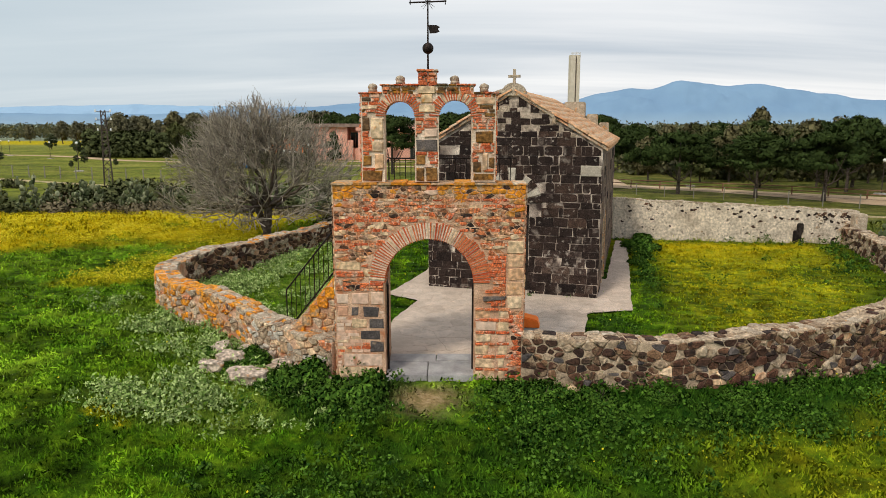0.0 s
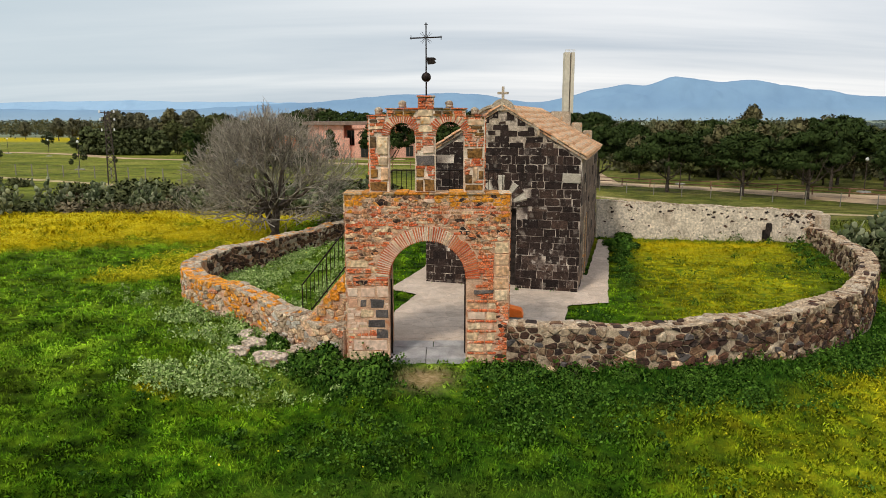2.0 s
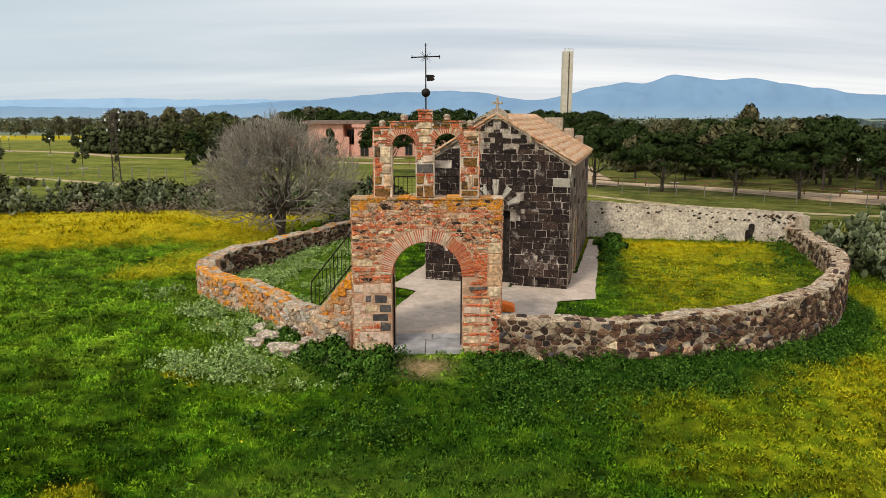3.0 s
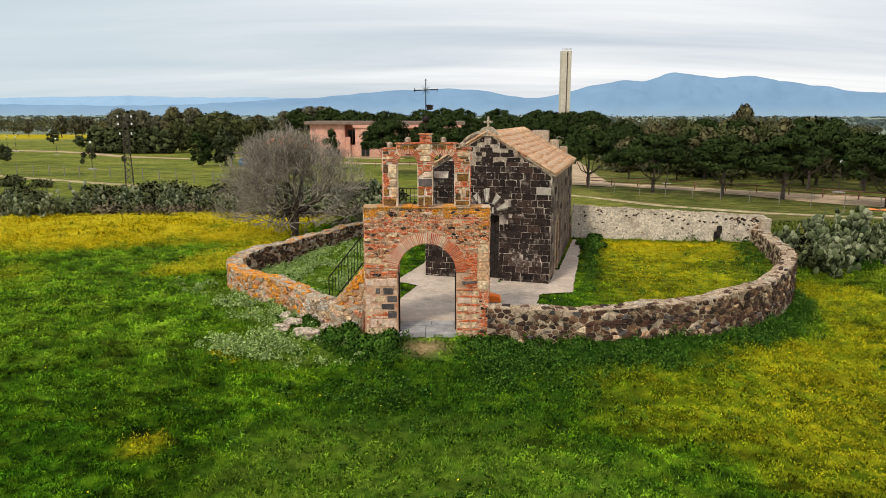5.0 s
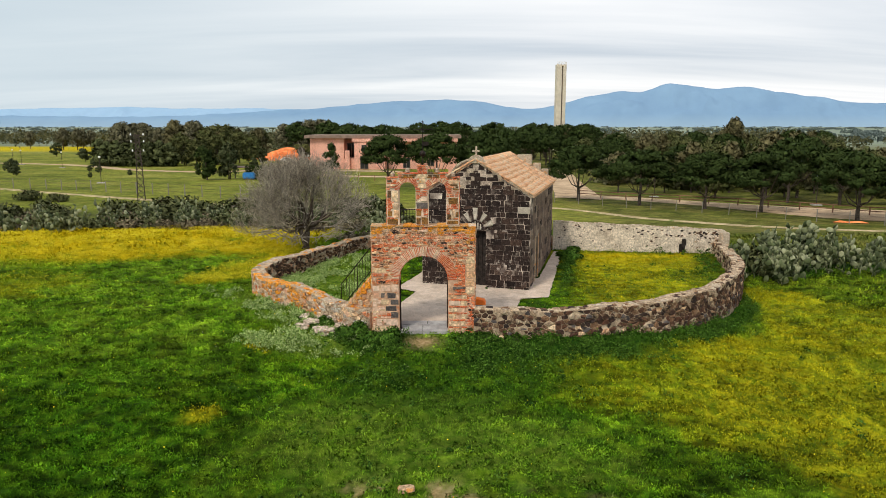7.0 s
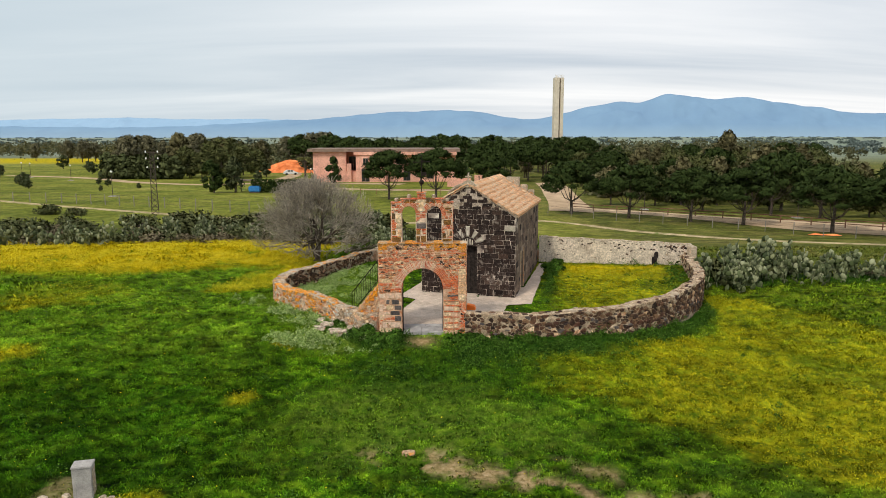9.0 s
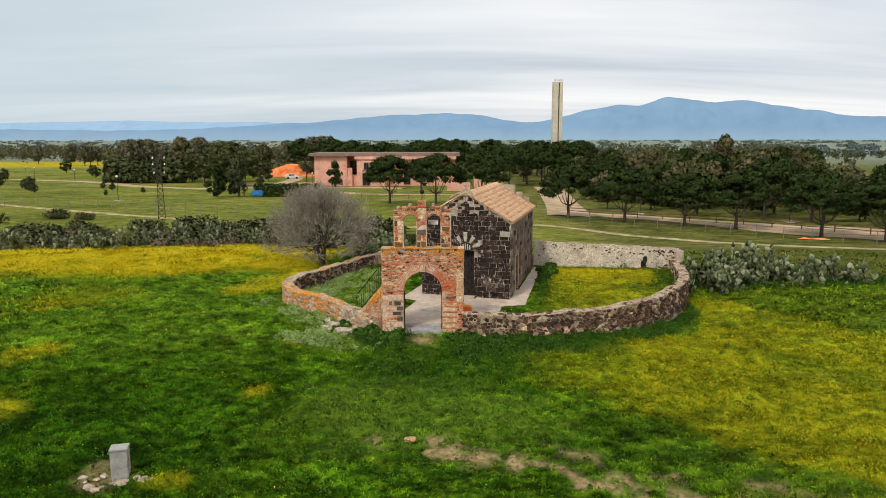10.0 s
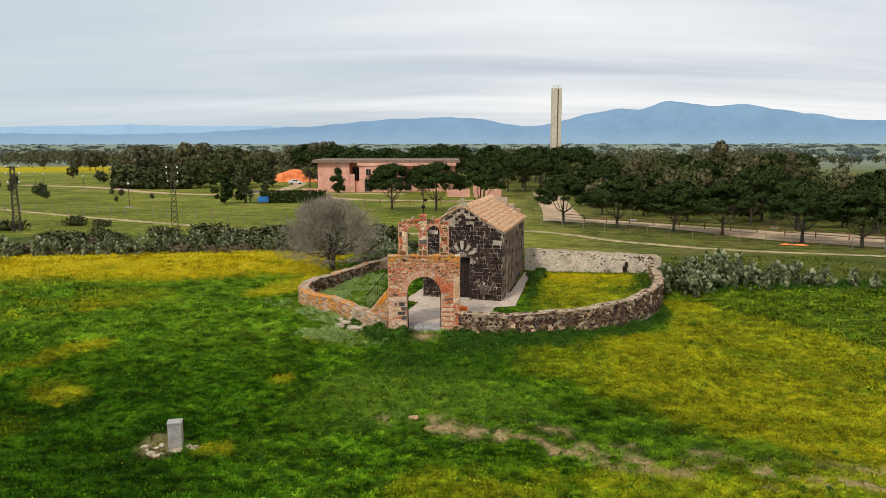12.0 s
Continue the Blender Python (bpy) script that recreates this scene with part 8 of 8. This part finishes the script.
for x, y, s_ in ((26, 13.2, 0.6), (-4.6, 17.0, 0.7), (-3.3, 18.5, 0.8), (-8.3, 25, 1.0), (-5.8, 26, 1.0)):
    copy_thing(dry[0], pose(x, y, height(x, y) - 0.05, 0, 0, rh.uniform(0, 360)) @ Matrix.Diagonal((s_ * 1.3, s_ * 1.3, s_, 1)))
# shrubs beside the chapel path
yard_shrub = make_tree("shrub", "leafy green shrub beside the chapel path", "shrub", "yard shrubs", lambda o: shrub(o, 230, 0.6, M_BUSH, 2600, 0.075, 0.6), 7.1, 12.3)
for x, y, s_ in ((6.85, 10.9, 0.7), (6.45, 9.5, 0.55), (7.6, 13.2, 0.85), (6.15, 8.3, 0.45), (7.3, 11.6, 0.8), (6.7, 10.2, 0.6), (5.9, 7.4, 0.35), (2.55, 5.75, 0.28), (2.9, 5.65, 0.2), (-2.1, 1.7, 0.35), (-1.95, 0.75, 0.3)):
    copy_thing(yard_shrub, pose(x, y, height(x, y) - 0.03, 0, 0, rh.uniform(0, 360)) @ Matrix.Diagonal((s_, s_, s_, 1)))
# bushes at the foot of the gateway and west wall
gate_bush = make_tree("shrub", "low dense nettle bush by the gateway", "shrub", "gateway bushes", lambda o: shrub(o, 231, 0.66, M_BUSH, 4500, 0.055, 0.85), -1.3, -0.75)
for x, y, s_, q in ((-2.45, -0.15, 0.85, 30), (-2.75, -0.35, 0.6, 70), (-3.55, 0.55, 0.5, 100), (-3.75, 0.9, 0.45, 10), (1.35, -0.65, 0.55, 50), (2.0, -0.75, 0.6, 120), (3.0, -0.85, 0.5, 200), (4.2, -0.8, 0.42, 250), (5.6, -0.75, 0.45, 300), (-1.7, -0.9, 0.7, 260), (6.9, -0.15, 0.4, 15), (-3.05, -0.25, 0.4, 33), (-3.9, 0.15, 0.3, 140), (-4.5, 0.75, 0.3, 80)):
    copy_thing(gate_bush, pose(x, y, height(x, y) - 0.04, 0, 0, q) @ Matrix.Diagonal((s_ * 1.1, s_ * 1.1, s_, 1)))

# ---- fallen stones by the west wall ----
rr_ = random.Random(41)
M_BOULDER = material("pale_boulder", [(0.46, 0.36, 0.28), (0.55, 0.44, 0.35), (0.38, 0.28, 0.2)], 4, 0.25, vary="object", fine=14.0, spots=[((0.5, 0.43, 0.35), 4, 0.22), ((0.17, 0.12, 0.085), 5, 0.25), (ORANGE, 6, 0.02)])


def boulder(x, y, a, b, c, label, turn=0):
    bm = bmesh.new()
    bmesh.ops.create_icosphere(bm, subdivisions=3, radius=1.0)
    off = Vector((rr_.uniform(0, 50), rr_.uniform(0, 50), rr_.uniform(0, 50)))
    for vert in bm.verts:
        p = vert.co.copy()
        k = 1 + 0.3 * noise.noise(p * 1.1 + off) + 0.14 * noise.noise(p * 3.1 + off) + 0.06 * noise.noise(p * 7.0 + off)
        q = Vector((max(-0.75, min(0.75, p.x)), max(-0.75, min(0.75, p.y)), max(-0.7, min(0.62, p.z)))) * k
        vert.co = Vector((q.x * a, q.y * b, q.z * c))
    ob = part("boulder", bm, M_BOULDER)
    ob.matrix_basis = pose(x, y, height(x, y) + c * 0.2, rr_.uniform(-8, 8), rr_.uniform(-8, 8), turn)
    tagged(ob, label, "rock", "fallen wall stones")


for x, y, a, b, c, turn in ((-3.45, -0.2, 0.46, 0.28, 0.24, 10), (-3.95, 0.55, 0.34, 0.24, 0.2, 40), (-4.3, 0.98, 0.3, 0.22, 0.18, 80), (-3.8, 1.05, 0.2, 0.17, 0.15, 10), (-2.95, 0.52, 0.26, 0.19, 0.16, 30), (-3.1, 0.2, 0.26, 0.2, 0.17, 60),
                            (-1.95, -0.32, 0.22, 0.2, 0.2, 15), (-4.2, 0.18, 0.3, 0.24, 0.16, 5), (-2.35, 0.35, 0.22, 0.18, 0.16, 90), (-3.25, 0.85, 0.18, 0.16, 0.2, 0)):
    boulder(x, y, a, b, c, "pale tumbled boulder lying by the wall", turn)
boulder(-0.18, -8.75, 0.24, 0.16, 0.06, "flat pinkish stone lying in the grass", 10)
bpy.data.objects["boulder.010"].data.materials[0] = M_TANSTONE

# ---- concrete service box with rubble ----
bx, by = -8.2, -11.0
bz = height(bx, by)
service = thing("concrete_box", pose(bx, by, bz, 0, 0, 14) @ Matrix.Diagonal((0.9, 0.9, 0.86, 1)), "grey concrete service box standing in the grass", "utility box")
bm = bmesh.new()
box(bm, -0.25, 0.25, -0.22, 0.22, -0.3, 1.0, 0.015)
part("body", bm, M_CONCRETE, service)
bm = bmesh.new()
box(bm, -0.27, 0.27, -0.24, 0.24, 1.004, 1.06, 0.012)
part("lid", bm, M_CONCRETE, service)
bm = bmesh.new()
box(bm, 0.252, 0.262, -0.15, 0.15, 0.12, 0.9, 0.003)
part("hatch", bm, M_CAPSTONE, service)
for k in range(26):
    a = rr_.uniform(2.4, 6.6)
    d = rr_.uniform(0.3, 0.95)
    x, y, r = bx - 0.15 + d * math.cos(a) * 1.15, by - 0.1 + d * 0.7 * math.sin(a), rr_.uniform(0.035, 0.12)
    bm = bmesh.new()
    bmesh.ops.create_icosphere(bm, subdivisions=2, radius=1.0)
    off = Vector((k * 3.7, 1.3, 0.4))
    for vert in bm.verts:
        vert.co = vert.co * (1 + 0.4 * noise.noise(vert.co * 1.3 + off))
        vert.co = Vector((vert.co.x * r * 1.3, vert.co.y * r, vert.co.z * r * 0.6))
    ob = part("rubble_stone", bm, M_CAPSTONE)
    ob.matrix_basis = pose(x, y, height(x, y) + r * 0.3, 0, 0, rr_.uniform(0, 360))
    tagged(ob, "broken pale rubble stone beside the box", "rubble", "rubble by the box")

# ---- litter bin behind the east wall ----
M_ORANGE_LID = material("orange_plastic", [(0.93, 0.2, 0.03), (0.95, 0.25, 0.05)], 4, 0.08, 0.4, 0)
M_GREYPLASTIC = material("grey_plastic", [(0.33, 0.38, 0.42), (0.4, 0.45, 0.5)], 4, 0.08, 0.5, 0)
bin_ = thing("litter_bin", pose(2.0, 1.0, height(2.0, 1.0) + 0.0, 0, 0, -8) @ Matrix.Diagonal((0.72, 0.72, 0.92, 1)), "grey litter bin with a tilted orange lid", "bin")
bm = bmesh.new()
bmesh.ops.create_cone(bm, cap_ends=True, segments=4, radius1=0.24, radius2=0.3, depth=0.8, matrix=Matrix.Translation((0, 0, 0.4)) @ pose(0, 0, 0, 0, 0, 45))
part("body", bm, M_GREYPLASTIC, bin_)
bm = bmesh.new()
slab(bm, [(-0.27, 0.81), (0.27, 0.81), (0.2, 0.98), (-0.24, 1.06)], -0.24, 0.24)
bmesh.ops.bevel(bm, geom=bm.edges[:], offset=0.02, segments=2, affect="EDGES")
part("lid", bm, M_ORANGE_LID, bin_)
bm = bmesh.new()
tube(bm, (2.95, 4.55, 0.19), (2.95, 4.55, 0.205), 0.13, None, 16)
tagged(part("drain_cover", bm, M_IRON), "small round iron drain cover in the paving", "drain cover")
bm = bmesh.new()
box(bm, -0.025, 0.025, -0.025, 0.025, -0.2, 0.6)
leaning = tagged(part("stake", bm, M_POST), "white leaning stake in the bank", "stake")
leaning.matrix_basis = pose(29.5, 17.5, height(29.5, 17.5), 0, 14, 0)

# ---- grass, weeds and flowers ----
rgz = np.random.RandomState(99)


def scatter(n, x0, x1, y0, y1, weight):
    x, y = rgz.uniform(x0, x1, n), rgz.uniform(y0, y1, n)
    keep = rgz.random_sample(n) < weight(x, y)
    return x[keep], y[keep]


CHAPEL_POLY = [(4.35, 5.35), (6.65, 13.6), (2.0, 14.8), (-0.35, 6.6)]


def paved(x, y):
    def inside(poly):
        c = np.zeros(len(x), bool)
        for i in range(len(poly)):
            (x0, y0), (x1, y1) = poly[i - 1], poly[i]
            with np.errstate(divide="ignore", invalid="ignore"):
                c ^= ((y0 > y) != (y1 > y)) & (x < (x0 - x1) * (y - y1) / (y0 - y1 + 1e-12) + x1)
        return c
    return inside(COURT) | inside(CHAPEL_POLY) | ((np.abs(x) < 0.9) & (y > -0.05) & (y < 1.4)) | ((np.abs(x) < 1.8) & (y > 0) & (y < 0.65))


def ground_z(x, y):
    return terrain(x, y) + relief(x, y)


def blades(name, label, n, x0, x1, y0, y1, tall, wide, weight=lambda x, y: np.ones(len(x)), lean=0.55):
    x, y = scatter(n, x0, x1, y0, y1, weight)
    ok = ~paved(x, y)
    x, y = x[ok], y[ok]
    m = len(x)
    zo = np.stack(zones(x, y), 1)
    clump = 0.25 + 0.9 * tufts(x, y, 0.46, 3) + 0.3 * fbm(x, y, 2.2, 5) + 0.2 * fbm(x, y, 0.7, 6)
    h = tall * np.clip(clump, 0.25, 1.6) * rgz.uniform(0.6, 1.3, m) * (1 - 0.75 * zo[:, 1]) * (1 + 0.35 * zo[:, 3])
    a = rgz.uniform(0, 6.28, m)
    w = wide * rgz.uniform(0.6, 1.3, m)
    z = ground_z(x, y) - 0.01
    b = rgz.uniform(0, 6.28, m)
    l = h * lean * rgz.uniform(0.2, 1.4, m)
    v = np.stack([np.stack([x - w * np.cos(a), y - w * np.sin(a), z], 1), np.stack([x + w * np.cos(a), y + w * np.sin(a), z], 1), np.stack([x + l * np.cos(b), y + l * np.sin(b), z + h], 1)], 1).reshape(-1, 3)
    tone = np.clip(0.5 + 0.5 * fbm(x, y, 5.0, 31) + rgz.uniform(-0.2, 0.2, m), 0, 1)
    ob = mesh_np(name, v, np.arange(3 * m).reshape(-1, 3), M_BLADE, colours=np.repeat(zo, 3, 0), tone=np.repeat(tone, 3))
    return tagged(ob, label, "grass", kind="stuff")


blades("meadow_grass", "short lush green meadow grass", 190000, -17, 17, -19, 1, 0.105, 0.01, lambda x, y: smooth_step(-22, -8, y) * 0.6 + 0.4)
blades("meadow_grass", "long meadow grass further off", 140000, -34, 34, -12, 26, 0.15, 0.018, lambda x, y: (1.0 * ((np.abs(x) > 16.5) | (y > 0.5))) * (1 - 0.4 * inside_yard(x, y)))


def herb_tufts(name, label, n, x0, x1, y0, y1, radius, leaf, per, weight):
    """Cushions of herbs and grass: leaves over a low dome each, one tone a plant."""
    x, y = scatter(n, x0, x1, y0, y1, weight)
    ok = ~paved(x, y)
    x, y = x[ok], y[ok]
    m = len(x)
    zo = np.stack(zones(x, y), 1)
    lush = np.clip(0.55 + 0.55 * tufts(x, y, 0.46, 3) + 0.25 * fbm(x, y, 2.2, 5), 0.4, 1.5)
    r = radius * lush * rgz.uniform(0.7, 1.35, m) * (1 + 0.3 * zo[:, 0] + 0.25 * zo[:, 3]) * (1 - 0.6 * zo[:, 1])
    tone = np.clip(0.5 + 0.6 * fbm(x, y, 1.5, 33) + 0.35 * fbm(x, y, 4.0, 31) + rgz.uniform(-0.12, 0.12, m), 0, 1)
    turf = inside_yard(x, y)
    r, tone = np.where(turf, 0.5 * r, r), np.where(turf, 0.55 + 0.45 * tone, tone)
    d = rgz.normal(size=(m * per, 3))
    d[:, 2] = np.abs(d[:, 2]) * 0.9 + 0.05
    d /= np.linalg.norm(d, axis=1)[:, None]
    big = np.repeat(r, per)[:, None]
    pts = np.repeat(np.stack([x, y, ground_z(x, y) - 0.02], 1), per, 0) + d * big * (1.0, 1.0, 1.15) * rgz.uniform(0.75, 1.08, (m * per, 1))
    nrm = d + (0, 0, 0.15)
    nrm /= np.linalg.norm(nrm, axis=1)[:, None]
    v, f = leaves_at(pts, leaf, rgz, 3.2, 1.2)
    nv = np.repeat(nrm, 4, 0)
    face = np.cross(v[f[:, 1]] - v[f[:, 0]], v[f[:, 2]] - v[f[:, 0]])
    back = (face * nv[f[:, 0]]).sum(1) < 0
    f[back] = f[back][:, ::-1]
    # paler at the top of each cushion: light from above put into the tone
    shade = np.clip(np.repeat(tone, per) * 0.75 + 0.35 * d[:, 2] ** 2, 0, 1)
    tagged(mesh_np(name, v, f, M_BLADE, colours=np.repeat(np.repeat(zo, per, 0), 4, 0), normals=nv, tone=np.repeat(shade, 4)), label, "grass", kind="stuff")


herb_tufts("grass_tufts", "low cushions of grass, clover and flowering herbs", 34000, -19, 20, -17, 14, 0.12, 0.027, 16, lambda x, y: np.where(inside_yard(x, y), 0.75, np.where(y > 5, 0.6, 0.95)) * (1 - 0.6 * zones(x, y)[1]))
herb_tufts("grass_tufts", "rough grass cushions further off in the meadow", 12000, -36, 34, -10, 29, 0.2, 0.055, 12, lambda x, y: 1.0 * ((np.abs(x) > 18.5) | (y > 13.5)) * ~inside_yard(x, y) * (y < 27))

M_PETAL = material("yellow_petals", [(0.62, 0.5, 0.012), (0.82, 0.7, 0.03)], 3, 0.1, 0.6, 0, vary="island")
M_PETAL_SOFT = material("dull_yellow_petals", [(0.36, 0.35, 0.012), (0.54, 0.5, 0.02)], 3, 0.1, 0.6, 0, vary="island")
M_WHITE_PETAL = material("white_petals", [(0.62, 0.68, 0.34), (0.8, 0.8, 0.55)], 3, 0.1, 0.6, 0, vary="island")


def flowers(name, label, n, box_, weight, mat, size, lift):
    x, y = scatter(n, *box_, weight)
    ok = ~paved(x, y)
    x, y = x[ok], y[ok]
    pts = np.stack([x, y, ground_z(x, y) + lift * rgz.uniform(0.6, 1.3, len(x))], 1)
    v, f = leaves_at(pts, size, rgz, 1.1, 0.0)
    tagged(mesh_np(name, v, f, mat), label, "flowers", kind="stuff")


flowers("yellow_flowers", "scattered yellow meadow flowers", 310000, (-36, -3, 7, 30), lambda x, y: np.clip(zones(x, y)[0] ** 1.6 * smooth_step(-0.5, 0.35, fbm(x, y, 1.3, 21)) * ~inside_yard(x, y) + 0.0012, 0, 1), M_PETAL, 0.034, 0.2)
flowers("yellow_flowers", "single yellow flowers strewn over the meadow", 2000, (-20, 22, -19, 8), lambda x, y: 0.35 + 0.5 * (x < -9), M_PETAL, 0.035, 0.13)
flowers("yellow_flowers", "tiny yellow flowers thick in the grass", 220000, (-18, 26, -19, 14), lambda x, y: np.clip(zones(x, y)[0] ** 1.5 * (0.6 + 0.25 * inside_yard(x, y)), 0, 1), M_PETAL_SOFT, 0.024, 0.2)
flowers("white_flowers", "low white flowering weeds", 130000, (-9, 3, -4, 12), lambda x, y: zones(x, y)[2] ** 1.3 * 0.5 * smooth_step(-0.2, 0.5, fbm(x, y, 3.0, 9)) * 0.5 + 0.002, M_WHITE_PETAL, 0.018, 0.15)

# broad-leaved weeds along the walls and in clumps
wx, wy = scatter(10000, -8, 15, -4, 13.4, lambda x, y: zones(x, y)[3] ** 1.6 * smooth_step(-0.45, 0.25, fbm(x, y, 1.6, 14)) + 0.006)
tx, ty = scatter(6000, -15, 15, -17, -4, lambda x, y: 0.016 + 0 * x)
wx, wy = np.concatenate([wx, tx]), np.concatenate([wy, ty])
ok = ~paved(wx, wy) & (~inside_yard(wx, wy) | (wx > 3.5)) & (np.hypot(wx / 0.75, (wy + 0.7) / 0.75) > 1)
wx, wy = wx[ok], wy[ok]
k = 40
cx, cy = np.repeat(wx, k), np.repeat(wy, k)
rad = np.repeat(0.08 + 0.3 * rgz.random_sample(len(wx)) ** 2.2, k)
ang, q = rgz.uniform(0, 6.28, len(cx)), rgz.random_sample(len(cx)) ** 0.5
px, py = cx + rad * q * np.cos(ang), cy + rad * q * np.sin(ang)
pts = np.stack([px, py, ground_z(px, py) + 0.03 + rad * 1.2 * (1 - q ** 2) * rgz.uniform(0.3, 1.1, len(px))], 1)
v, f = leaves_at(pts, 0.046, rgz, 1.5, 0.3)
tagged(mesh_np("broadleaf_weeds", v, f, M_BUSH), "dark broad-leaved weeds along the wall foot", "weeds", kind="stuff")

# pale feathery weeds in flower by the west wall and in the yard
M_PALELEAF = foliage("pale_weed_leaves", (0.1, 0.19, 0.03), (0.44, 0.54, 0.2))
fx, fy = scatter(14000, -9, 2, -4, 12, lambda x, y: zones(x, y)[2] * 0.8 * smooth_step(-0.35, 0.3, fbm(x, y, 3.0, 9)))
ok = ~paved(fx, fy)
fx, fy = fx[ok], fy[ok]
k = 26
cx, cy = np.repeat(fx, k), np.repeat(fy, k)
rad = np.repeat(rgz.uniform(0.08, 0.2, len(fx)), k)
ang, q = rgz.uniform(0, 6.28, len(cx)), rgz.random_sample(len(cx)) ** 0.5
px, py = cx + rad * q * np.cos(ang), cy + rad * q * np.sin(ang)
pts = np.stack([px, py, ground_z(px, py) + 0.05 + rad * 1.3 * (1 - q ** 2) * rgz.uniform(0.3, 1.1, len(px))], 1)
v, f = leaves_at(pts, 0.04, rgz, 2.0, 0.0)
tagged(mesh_np("pale_weeds", v, f, M_PALELEAF), "pale feathery weeds in white flower", "weeds", kind="stuff")
